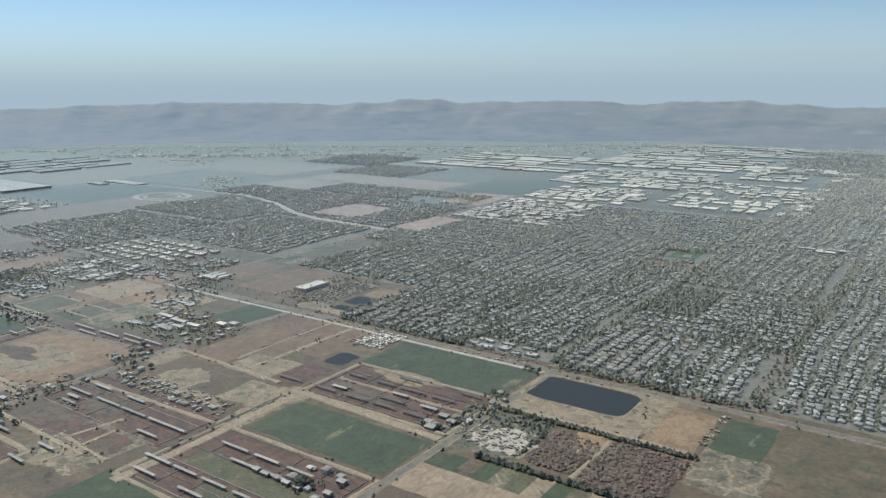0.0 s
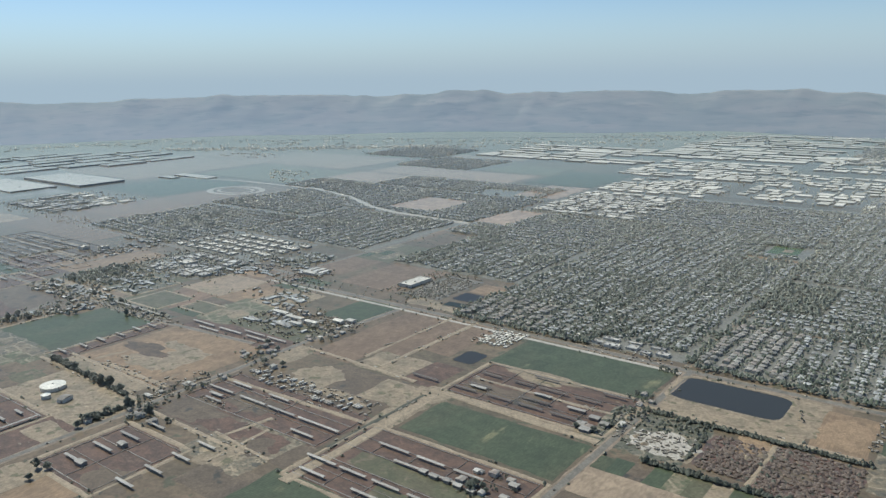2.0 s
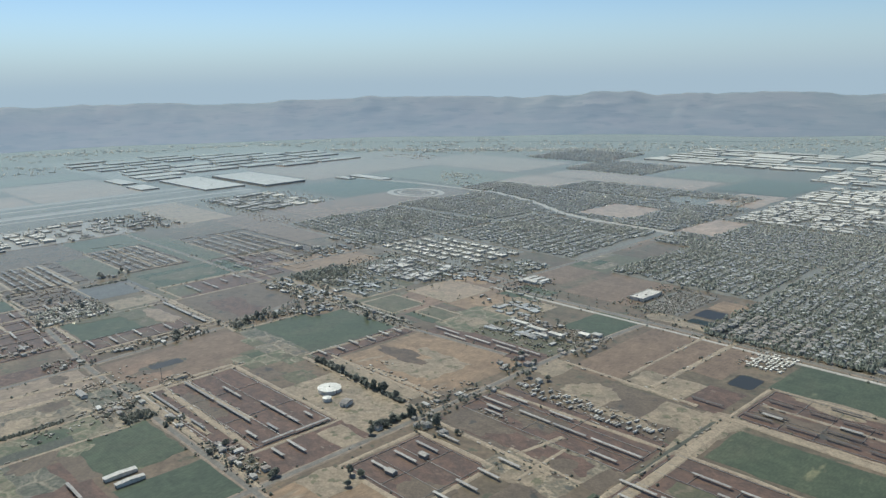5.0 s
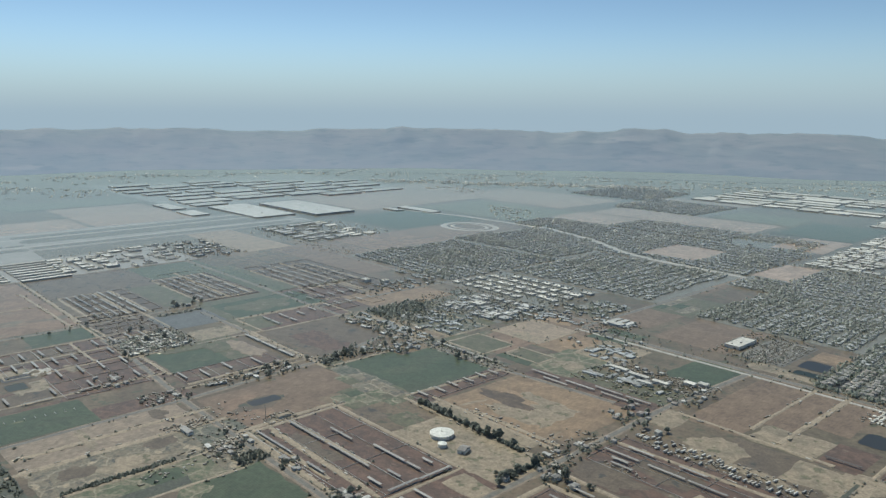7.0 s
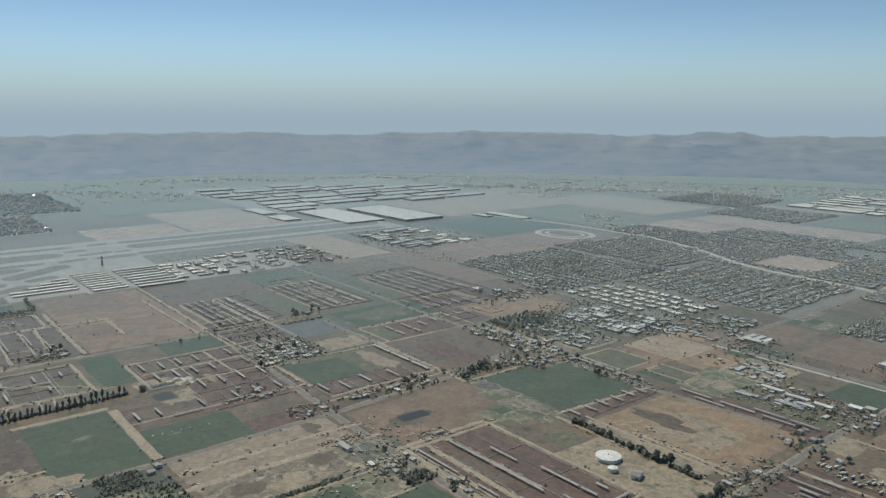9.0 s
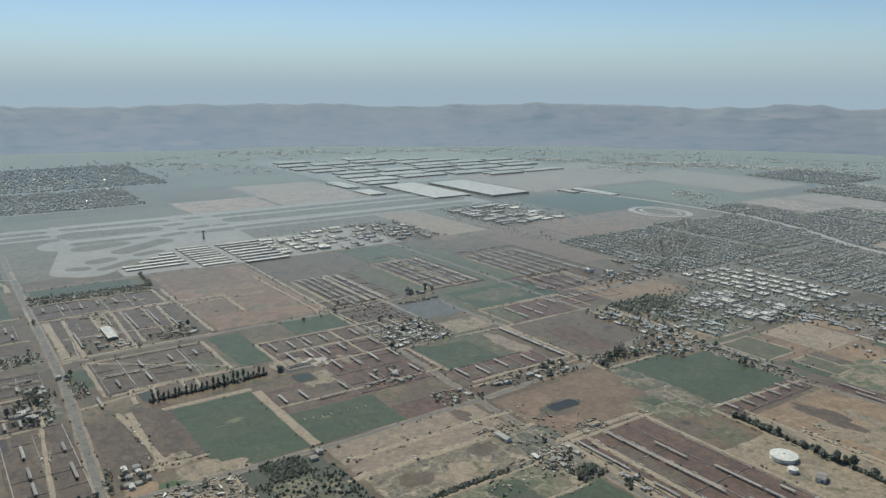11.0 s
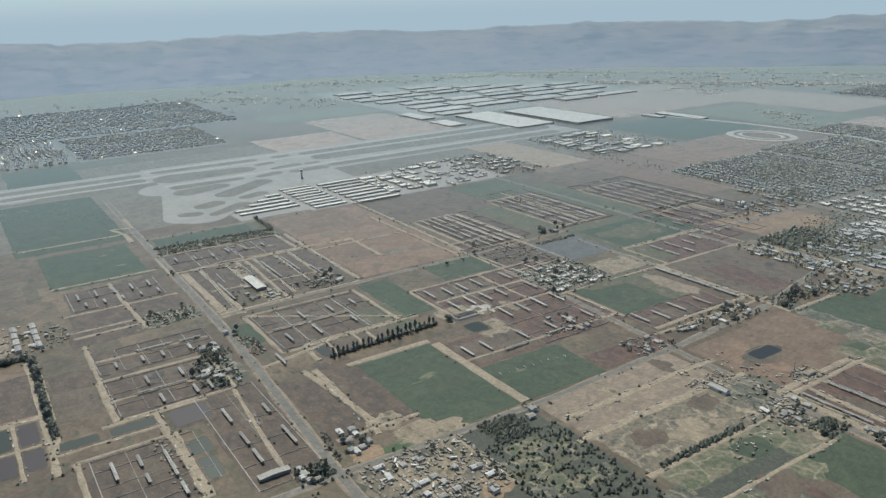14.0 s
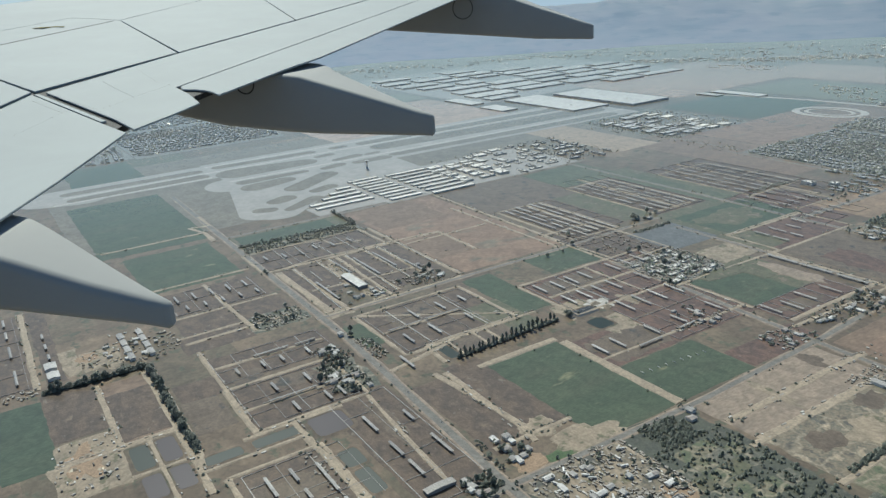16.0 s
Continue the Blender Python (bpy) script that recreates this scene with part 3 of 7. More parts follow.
for x0, x1, y0, y1 in [(-570, -472, 160, 201), (-733, -718, -114, -92), (-870, -838, 157, 203), (-964, -950, -138, -122), (-1060, -962, -98, -89), (-1388, -1198, 398, 466), (-1021, -977, -315, -307), (-1008, -978, -305, -281), (-213, -180, 323, 347), (-224, -140, 372, 394), (-428, -402, 284, 302), (-376, -346, 288, 319), (-462, -437, 101, 123), (-425, -406, 492, 540), (-499, -470, 140, 156), (-152, -136, 395, 440), (-888, -832, -338, -304), (-860, -836, -8, 20), (-824, -790, -2, 22)] + \
        [(-475, -455, 300, 330), (-346, -330, 262, 326), (-592, -498, 206, 221), (-480, -420, 460, 474), (-413, -373, 325, 357)]:
    patch("field", x0, x1, y0, y1, TAN, "pale dry dusty ground", z=0.08, rag=1.6)
for x0, x1, y0, y1 in [(-236, -181, 318, 370), (-820, -614, 298, 318), (-610, -545, -40, 14), (-660, -616, 40, 96), (-830, -704, 410, 482), (-720, -640, 200, 216), (-690, -640, -330, -165), (-1155, -1132, -142, -22), (-990, -962, -192, -152), (-884, -842, -182, -158)]:
    patch("field", x0, x1, y0, y1, SCRUB, "rough ground with grey-green scrub", "scrub", z=0.075, rag=2.0)
for x0, x1, y0, y1 in [(-712, -600, -158, -40), (-942, -893, 160, 206), (-826, -783, 328, 392)]:
    patch("field", x0, x1, y0, y1, THICKET, "dark floor under an overgrown thicket", "thicket", z=0.085, rag=2.0)
patch("field", -177, -149, 324, 362, REDSCRUB, "rusty brown scrubby ground", "scrub", z=0.085, rag=2.0); patch("field", -147, -106, 318, 367, REDSCRUB, "rusty brown scrubby ground", "scrub", z=0.085, rag=2.0)
patch("field", -164, -151, 349, 367, ORANGE, "orange sandy spoil on rusty ground", "spoil", z=0.11, rag=2.0, step=4)
for i, mat in enumerate((CROP, CROPDARK, DARKSOIL, CROP, PATCHGREEN, CROPDULL, TAN, CROP, CROPDULL, SANDFIELD)):
    patch("field", -219 + i * 9.6, -210.2 + i * 9.6, 292, 305 + min(i, 3) * 2, mat, "narrow strip of bare soil" if mat in (DARKSOIL, TAN, SANDFIELD) else "narrow strip of vegetable crop", z=0.12, rag=0.2)
patch("field", -221, -130, 266, 291, SANDFIELD, "bare sandy pinkish field beside vegetable strips", z=0.12, rag=0.5)
patch("field", -1640, -1240, -270, 640, GRASSDRY, "dry mown grass of an airfield", "airfield", z=0.04)
patch("field", -1410, -1204, 503, 674, SCRUB, "dusty grounds of a walled compound", "grounds", z=0.07)
patch("field", -1446, -1216, -255, -151, CROP, "broad green field beside the airfield", z=0.1)
patch("field", -952, -868, -360, -335, CROPDARK, "flat field of dark green crop", z=0.1)
patch("field", -1400, -1214, 690, 880, CROP, "broad green field beside a compound", z=0.1)
patch("field", -1205, -1084, 546, 775, REDBROWN, "reddish brown bare field", z=0.09)
patch("field", -1400, -1198, 392, 470, SANDFIELD, "pale sandy bare field beside an airfield", z=0.1)
patch("field", -1720, -1600, 318, 395, CROP, "green field beyond the airfield", z=0.1)
patch("field", -102, -68, 346, 388, PATCHY, "patchy grey and tan dry pasture", z=0.09, rag=1.5)
patch("field", -519, -469, 30, 77, CROPDARK, "flat field of dark green crop", z=0.1)
patch("field", -407, -356, 180, 225, PATCHY, "patchy grey and tan dry pasture", z=0.09, rag=1.5)
patch("field", -620, -590, 14, 70, PATCHGREEN, "patchy green and tan pasture", z=0.09, rag=1.5)
patch("field", -606, -560, 328, 391, PATCHGREEN, "patchy green and tan pasture", z=0.085, rag=2.5)
patch("field", -684, -636, 330, 404, REDBROWN, "reddish brown bare field", z=0.085, rag=1.5)
patch("field", -592, -573, 174, 190, CROPDULL, "dull green plot beside a tank", "plot", z=0.12, rag=1.0)
g = random.Random(8)
for x0, y0, nx, ny, w, d in ((-648, 166, 3, 3, 10, 12), (-680, 191, 7, 2, 10.5, 11.5), (-640, 568, 3, 4, 14, 17)):
    for i in range(nx):
        for j in range(ny):
            patch("field", x0 + i * w, x0 + i * w + w - 1.6, y0 + j * d, y0 + j * d + d - 1.6, g.choice((CROPDULL, PATCHGREEN, CROP, PATCHY)), "small fenced garden plot", "plot", z=0.12, rag=0.5, step=4)
patch("field", -1190, -964, -13, 91, REDBROWN, "wide reddish brown bare field", z=0.09)
patch("field", -1071, -1004, -12, 27, PLOUGH, "greyish corner of a bare field", z=0.095, rag=1.5)
patch("field", -1192, -1112, -8, 66, PLOUGH, "greyish ploughed corner of a bare field", z=0.095, rag=1.5)
patch("field", -1192, -1154, -134, -38, CROP, "green strip beside the airfield", z=0.095)
patch("field", -1186, -1108, 222, 312, PASTURE, "smooth green pasture beside the airfield", z=0.1)
patch("field", -1107, -958, 290, 321, PASTURE, "smooth green pasture beside a dairy", z=0.1)
patch("field", -948, -882, 219, 320, CROP, "broad green pasture with worn edges", z=0.1, rag=1.5)
patch("field", -838, -800, 150, 181, CROPDULL, "yellowing end of a green field", z=0.3, rag=2.5)
patch("field", -709, -667, -33, 76, PATCHTAN, "pale bare field along a road", z=0.09)
patch("field", -664, -626, -32, 62, PATCHY, "patchy grey and tan dry pasture", z=0.09, rag=1.5)
patch("field", -621, -601, -29, 56, PATCHGREEN, "patchy green and tan pasture", z=0.09, rag=1.5)
patch("field", -590, -577, 27, 63, PATCHGREEN, "patchy green and tan pasture", z=0.09, rag=1.0)
patch("field", -622, -592, 56, 92, PATCHY, "patchy grey and tan dry pasture", z=0.09, rag=1.5)
patch("field", -590, -540, -60, -6, PATCHGREEN, "patchy green and tan pasture", z=0.09, rag=1.5)
patch("field", -712, -656, -152, -90, PATCHY, "pale trodden ground of a scrap yard", "yard", z=0.12, rag=2.0)
patch("field", -708, -688, -77, -51, THICKET, "dark overgrown garden plot", "plot", z=0.12, rag=1.5)
patch("field", -721, -712.5, -128, -114, LAWN, "small oval lawn beside a road", "lawn", z=0.13, rag=0.6, step=3)
g = random.Random(3)
for i in range(5):
    for j in range(4):
        patch("field", -684 + i * 10, -675.5 + i * 10, -90 + j * 12, -79.5 + j * 12, g.choice((CROPDULL, THICKET, SCRUB, SCRUB, PATCHGREEN)), "small overgrown garden plot", "plot", z=0.12, rag=0.6, step=4)
# uneven growth and worn soil inside the larger fields
for x0, x1, y0, y1, mat, what in [(-800, -740, 222, 250, SOIL, "reddish damp patch in a dark field"), (-560, -510, 240, 280, TAN, "paler worn patch in a bare field"), (-330, -280, 335, 350, DARKSOIL, "damp patch in a corral"),
                                  (-440, -400, 232, 250, DARKSOIL, "damp patch in a corral"), (-610, -560, 105, 115, DARKSOIL, "damp patch in a corral"), (-1050, -1000, 350, 380, DARKSOIL, "damp patch in a corral"), (-1060, -1010, 232, 262, DARKSOIL, "damp patch in a corral"), (-690, -640, 100, 125, REDBROWN, "drier reddish patch in a bare field"),
                                  (-930, -900, -110, -60, DARKSOIL, "damp patch in a corral"), (-800, -770, -30, 20, DARKSOIL, "damp patch in a corral"), (-900, -870, 10, 60, DARKSOIL, "damp patch in a corral"), (-460, -360, 205, 220, SOIL, "trampled dark strip"), (-290, -240, 205, 215, CROPDULL, "weedy green patch in a corral")]:
    patch("field", x0, x1, y0, y1, mat, what, z=0.11, rag=3.0, step=5)

for k, (x, y, rx, ry, mat, what) in enumerate((
        (-419, 297, 15, 14, TAN, "rounded pale sandy patch in a bare field"), (-296, 379, 26, 8, TAN, "worn sandy edge of a corral"), (-340, 308, 14, 15, TAN, "dusty junction of farm tracks"), (-197, 333, 18, 13, CONCRETE, "pale dusty yard of a roadside business"),
        (-212, 392, 8, 7, TAN, "pale spoil beside a reservoir"), (-140, 400, 9, 13, TAN, "pale spoil beside a reservoir"), (-122, 402, 12, 20, ORANGE, "orange brown bare soil"), (-157, 368, 7, 5, ORANGE, "orange sandy spoil on rusty ground"), (-131, 341, 9, 8, DARKSOIL, "damp hollow in rusty scrub"),
        (-845, 24, 8, 9, CONCRETE, "pale pit of quarried sand"), (-836, 48, 10, 7, TAN, "sandy apron of a farm yard"), (-690, 10, 20, 3, TAN, "pale worn strip in a bare field"), (-640, 20, 10, 16, TAN, "worn hollow in dry pasture"), (-648, -10, 8, 10, DARKSOIL, "damp hollow in dry pasture"), (-655, 45, 7, 10, DARKSOIL, "grey ash patch in dry pasture"),
        (-700, 60, 10, 5, DARKSOIL, "scorched patch in a bare field"), (-672, 118, 9, 15, DARKSOIL, "damp hollow in a bare field"), (-560, 262, 20, 13, ORANGE, "reddish worn part of a bare field"), (-540, 240, 22, 5, TAN, "pale worn strip in a bare field"), (-525, 180, 22, 9, TAN, "sandy yard of a water tank"), (-490, 186, 12, 10, TAN, "sandy yard beside trees"),
        (-405, 140, 16, 10, DARKSOIL, "trampled dark soil"), (-375, 205, 12, 9, DARKSOIL, "trampled dark soil"), (-380, 190, 9, 12, TAN, "worn sandy soil"), (-362, 300, 9, 8, TAN, "worn sandy soil"), (-385, 280, 24, 5, TAN, "pale yard of parked trailers"),
        (-755, 130, 7, 22, DARKSOIL, "trampled dark soil"), (-720, -100, 10, 18, TAN, "sandy ground beside a road junction"), (-722, -138, 7, 7, ORANGE, "yellow sandy heap ground"), (-745, -112, 8, 10, TAN, "sandy yard of a farm"),
        (-690, -118, 14, 20, TAN, "trodden pale ground of a scrap yard"), (-660, -100, 9, 8, ORANGE, "orange soil of a scrap yard"), (-865, -322, 16, 9, ORANGE, "yellow sandy dug ground"), (-880, -312, 10, 6, TAN, "sandy dug ground"), (-990, -292, 16, 9, TAN, "pale sandy dairy yard"), (-1000, -300, 8, 6, ORANGE, "yellow fodder heap ground"),
        (-900, -220, 11, 9, DARKSOIL, "trampled dark soil"), (-880, -200, 8, 14, DARKSOIL, "trampled dark soil"), (-800, -175, 24, 6, DARKSOIL, "trampled dark soil"), (-775, -235, 10, 12, DARKSOIL, "trampled dark soil"),
        (-915, 262, 22, 36, CROPDULL, "worn dry edge of a pasture"), (-680, 450, 22, 12, ORANGE, "reddish bare ground"), (-610, 400, 16, 12, ORANGE, "reddish bare ground"), (-655, 385, 14, 9, TAN, "pale bare ground"), (-580, 352, 12, 10, TAN, "pale bare ground"))):
    blob(x, y, rx, ry, mat, what, seed=k + 1)

patch("field", -590, -536, 32, 76, CROP, "dark green pasture beside farm sheds", z=0.1, rag=1.5)
patch("field", -636, -602, 326, 355, CROP, "small green field with a pale border", z=0.12)
patch("field", -603, -593, -26, 36, THICKET, "long dark ditch field", z=0.13, rag=0.8)
patch("field", -618, -603, 16, 36, CROP, "green corner of a dry pasture", z=0.12, rag=2.0)
patch("field", -940, -888, 150, 206, PURPLESHADE, "blue-grey netted nursery beds", "nursery", z=0.12)
blob(-583, 8, 9, 12, DARKSOIL, "dark dry basin beside a track", seed=91)
blob(-582, 33, 7, 9, PATCHGREEN, "green grown basin beside a track", seed=92)
blob(-675, 126, 7, 15, THICKET, "dark wet hollow in a bare field", seed=93)

for x0, x1, y0, y1, mat, what in ((-796, -722, 383, 450, SCRUB, "dusty crowded yards between buildings"), (-790, -702, 333, 382, SCRUB, "dusty crowded yards between buildings"), (-818, -708, 303, 323, TAN, "pale dusty roadside yards"), (-596, -554, 384, 430, TAN, "pale dusty yards of a farm"), (-692, -650, 490, 548, SCRUB, "dusty crowded yards between buildings"),
                                  (-690, -647, 321, 358, CROPDULL, "dull green paddock with pale tracks round it"), (-634, -599, 337, 357, CROPDULL, "dull green paddock with pale tracks round it"), (-688, -634, 378, 432, SANDFIELD, "pinkish bare field beside yards")):
    patch("field", x0, x1, y0, y1, mat, what, z=0.12, rag=0.8)
for x, y, rx, ry, mat, what in ((-446, 212, 26, 13, DARKSOIL, "dark damp soil of a corral"), (-480, 226, 15, 9, DARKSOIL, "dark damp soil of a corral"), (-560, 258, 26, 8, SOILGREY, "grey trampled soil in a bare field"), (-790, 175, 26, 9, PATCHTAN, "yellowed worn end of a green field"), (-826, 138, 7, 24, CROPDULL, "thin yellowing edge of a green field")):
    blob(x, y, rx, ry, mat, what, z=0.31 if x < -700 else 0.13, seed=int(-x) % 17)
for x0, x1, y0, y1 in ((-957, -894, -333, -304), (-932, -872, -300, -271)):
    patch("field", x0, x1, y0, y1, SOILGREY, "dark bare field between dirt tracks", z=0.135, rag=1.0)
# ---- roads and lanes ----
for pts, w in [([(-221, 150), (-221, 445)], 3.6), ([(-470, 60), (-472, 200), (-476, 330), (-470, 450)], 3.4), ([(-712, -330), (-713, -157), (-710, -27), (-714, 90), (-722, 200), (-745, 300)], 3.2), ([(-1415, -139), (-1341, -140), (-909, -146), (-714, -157), (-560, -160)], 4.2), ([(-640, 449), (-451, 448), (-319, 446), (-195, 443), (40, 446)], 4.6), ([(-900, 92), (-831, 92), (-712, 84), (-467, 80), (-342, 76)], 3.0), ([(-95, 450), (-95, 980)], 4.5), ([(-226, 450), (-226, 900)], 1.8)] + \
        [([(-1200, 302), (-1000, 302), (-870, 299), (-600, 304), (-505, 312)], 2.8), ([(-870, 299), (-868, 470), (-862, 700)], 3.2), ([(-640, 449), (-640, 700)], 3.4), ([(-1095, 484), (-870, 478), (-640, 470)], 3.2), ([(-930, 200), (-740, 200)], 2.4), ([(-955, -150), (-955, 90), (-960, 210)], 2.4), ([(-640, 905), (-95, 905)], 4.0), ([(-1200, -140), (-1195, 330)], 3.0), ([(-1240, 505), (-1090, 500)], 3.0)]:
    strip("road", pts, w + 1.8, PATCHTAN, "dusty dirt shoulder of a road", z=0.14, rag=0.5)
    strip("road", pts, w, PAVED, "grey asphalt country road", z=0.17)
for x0, x1, y0, y1 in ((-1102, -976, 219, 281), (-1075, -950, 335, 416), (-1082, -966, 108, 162), (-638, -506, 88, 159), (-946, -890, 328, 380), (-883, -830, 214, 314), (-908, -840, 0, 130), (-940, -864, -126, -36), (-1133, -1076, -145, -27), (-892, -836, -238, -170), (-802, -735, -264, -215), (-338, -227, 325, 382), (-340, -226, 196, 263), (-458, -400, 126, 182), (-992, -897, 93, 153)):
    e = 0.8
    strip("lane", [(x0 - e, y0 - e), (x1 + e, y0 - e), (x1 + e, y1 + e), (x0 - e, y1 + e), (x0 - e, y0 - e)], 1.5, DIRTROAD, "pale dirt track round a corral", z=0.2, rag=0.3)
for x0, x1, y0, y1 in ((-691, -646, 320, 359), (-635, -598, 336, 358), (-689, -633, 377, 433), (-791, -702, 333, 383), (-597, -553, 383, 431)):
    strip("lane", [(x0, y0), (x1, y0), (x1, y1), (x0, y1), (x0, y0)], 1.7, DIRTROAD, "pale dirt track round a plot", z=0.21, rag=0.3)
for pts, w in (([(-1069, -136), (-960, -135.5)], 4.5), ([(-1135, -118), (-1128, -69), (-1107, -66), (-1100, -40)], 2.0), ([(-1075, -135), (-1081, -95), (-1078, -51), (-1076, -13), (-1072, 29), (-1007, 27)], 2.2)):
    strip("lane", pts, w, DIRTROAD, "pale dirt track round a dairy", z=0.215, rag=0.4)
strip("road", [(-1400, 860), (-1250, 890), (-1049, 895), (-940, 862), (-840, 808), (-780, 792), (-640, 780)], 9, CONCRETE, "pale concrete highway across the plain", z=0.25)
strip("road", [(-2400, 1209), (-1876, 1581), (-1349, 1935), (-700, 2300)], 9, CONCRETE, "pale highway below the hills", z=0.25)
strip("ditch", [(-341.5, 228), (-342, 312)], 1.5, THICKET, "dark weedy ditch beside a track", z=0.21, rag=0.3)
strip("road", [(-640, 441), (-451, 440), (-319, 438), (-225, 437.5)], 2.4, CONCRETE, "concrete-lined drain beside a road", z=0.16)
for pts, w in [([(-334, 190), (-333, 226), (-336, 316)], 5.5), ([(-464, 199), (-372, 197)], 1.8), ([(-400, 201), (-394, 235)], 1.6), ([(-148, 318), (-148, 368)], 1.6), ([(-870, -289), (-800, -289)], 1.8), ([(-833.5, -304), (-833.5, -274)], 1.8), ([(-952, -273), (-795, -274)], 2.2), ([(-869, -336), (-868, -272)], 2.0), ([(-952, -302), (-869, -302)], 1.6), ([(-1120, -332), (-970, -334)], 2.6), ([(-1025, -154), (-1024, -240)], 1.8), ([(-987, -194), (-987, -243)], 1.8), ([(-958, -236), (-836, -238)], 1.6), ([(-336, 322), (-226, 318)], 4.0), ([(-345, 262), (-470, 258)], 2.0)] + \
        [([(-332, 354), (-230, 354)], 1.6), ([(-624, 104.5), (-510, 103)], 2.2), ([(-632, 168), (-632, 94)], 2.2), ([(-635, 91), (-470, 84)], 1.6), ([(-814, -36.5), (-716, -36.5)], 5.0), ([(-820, -38), (-820, -100)], 4.0), ([(-833, -171), (-736, -178)], 1.8), ([(-850, -146), (-860, -98)], 2.4), ([(-830, -126), (-742, -118)], 2.2), ([(-952, -268), (-836, -270), (-820, -272)], 3.0), ([(-948, -303), (-866, -303)], 2.2), ([(-866, -340), (-866, -270)], 2.0), ([(-832, -247), (-832, -188)], 1.8), ([(-816, -275), (-816, -216)], 1.6), ([(-835, -218), (-735, -216)], 2.4)] + \
        [([(-636, 95), (-545, 95)], 2.0), ([(-637, 121), (-546, 123)], 1.8), ([(-687, -32), (-687, 92)], 3.0), ([(-666, -42), (-664, 92)], 3.0), ([(-615, 208), (-608, 302)], 2.0), ([(-838, 204), (-704, 200)], 2.2), ([(-705, 203), (-704, 290)], 2.2), ([(-940, -124), (-870, -30)], 1.2), ([(-1070, -80), (-955, -84)], 2.4), ([(-1010, -130), (-1000, -30)], 1.8), ([(-1095, 388), (-906, 386)], 2.4), ([(-1126, 256), (-970, 252)], 2.4), ([(-1084, 146), (-972, 144)], 2.4), ([(-876, 4), (-874, 128)], 2.2), ([(-906, 66), (-842, 66)], 1.6)] + \
        [([(-975, -240), (-978, -158)], 2.2), ([(-1085, -196), (-966, -192)], 2.0), ([(-396, 332), (-396, 448)], 2.2), ([(-466, 330), (-360, 326)], 2.4), ([(-600, 222), (-487, 220)], 2.0), ([(-562, 226), (-486, 226)], 3.0), ([(-634, 106), (-525, 104)], 1.8), ([(-637, 88), (-637, 158)], 2.2), ([(-419, 340), (-419, 446)], 1.8), ([(-394.5, 372), (-394.5, 446)], 1.8), ([(-407, 204), (-356, 200)], 1.6), ([(-382, 180), (-384, 224)], 1.4), ([(-222, 376), (-108, 377)], 3.2), ([(-1200, -152), (-1236, -152), (-1262, -160), (-1258, -140), (-1300, -140)], 3.0)] + \
        [([(-1236, -252), (-1236, -150)], 3.0), ([(-1098, -240), (-1098, -152)], 2.4), ([(-948, 96), (-910, 98)], 2.0), ([(-864, -110), (-864, -20)], 2.0), ([(-864, -65), (-840, -65)], 1.6), ([(-838, 99), (-770, 99)], 2.0), ([(-742, 100), (-742, 200)], 2.2), ([(-612, 205), (-480, 203)], 2.2), ([(-1130, 82), (-958, 84)], 2.0), ([(-1060, -20), (-1060, 78)], 1.6)]:
    strip("lane", pts, w, DIRTROAD, "pale dirt farm track", z=0.2, rag=0.35)

for pts, w in [([(-827, -120), (-754, -120.5), (-735, -123)], 2.4), ([(-867, -110), (-867, -38)], 1.6), ([(-866, -110), (-838, -112)], 1.6), ([(-864, -95.5), (-838, -96.5)], 1.2), ([(-864, -74.5), (-840, -75.5)], 1.2), ([(-689, -33), (-689, 80)], 1.2), ([(-779, -34), (-778, 98)], 1.6), ([(-861, -236), (-860, -160)], 1.8), ([(-925, -234), (-923, -160)], 1.8), ([(-901, -124), (-902, -58)], 1.6), ([(-668, -34), (-667, 62)], 2.2), ([(-623, -36), (-623, 56), (-632, 92)], 2.0), ([(-591, -40), (-590, 66)], 1.6), ([(-1069, -122), (-956, -123)], 1.8)] + \
        [([(-1070, -98), (-1000, -99)], 1.6), ([(-1070, -88), (-960, -90)], 2.4), ([(-1070, -72), (-966, -74)], 1.5), ([(-1070, -51.8), (-986, -53)], 1.5), ([(-1070, -38), (-988, -40)], 2.2), ([(-1076, -145), (-1072, -20)], 2.6), ([(-956, -140), (-958, -20)], 2.4), ([(-1070, 27.5), (-1004, 27)], 1.4), ([(-1070, -12), (-1070, 27)], 1.4), ([(-1190, 98), (-970, 95)], 2.4), ([(-1130, -18), (-962, -18)], 2.2), ([(-832, 200), (-740, 202)], 2.2), ([(-832, 92), (-830, 212)], 2.2), ([(-881, 213), (-880, 314)], 2.0), ([(-735, 92), (-732, 212)], 2.0)] + \
        [([(-800, -217), (-738, -217)], 1.4), ([(-792, -216), (-745, -215)], 1.2), ([(-709, -92), (-656, -90)], 1.8), ([(-742, -145), (-741, -94)], 1.8)]:
    strip("lane", pts, w, DIRTROAD, "pale dirt farm track", z=0.2, rag=0.35)

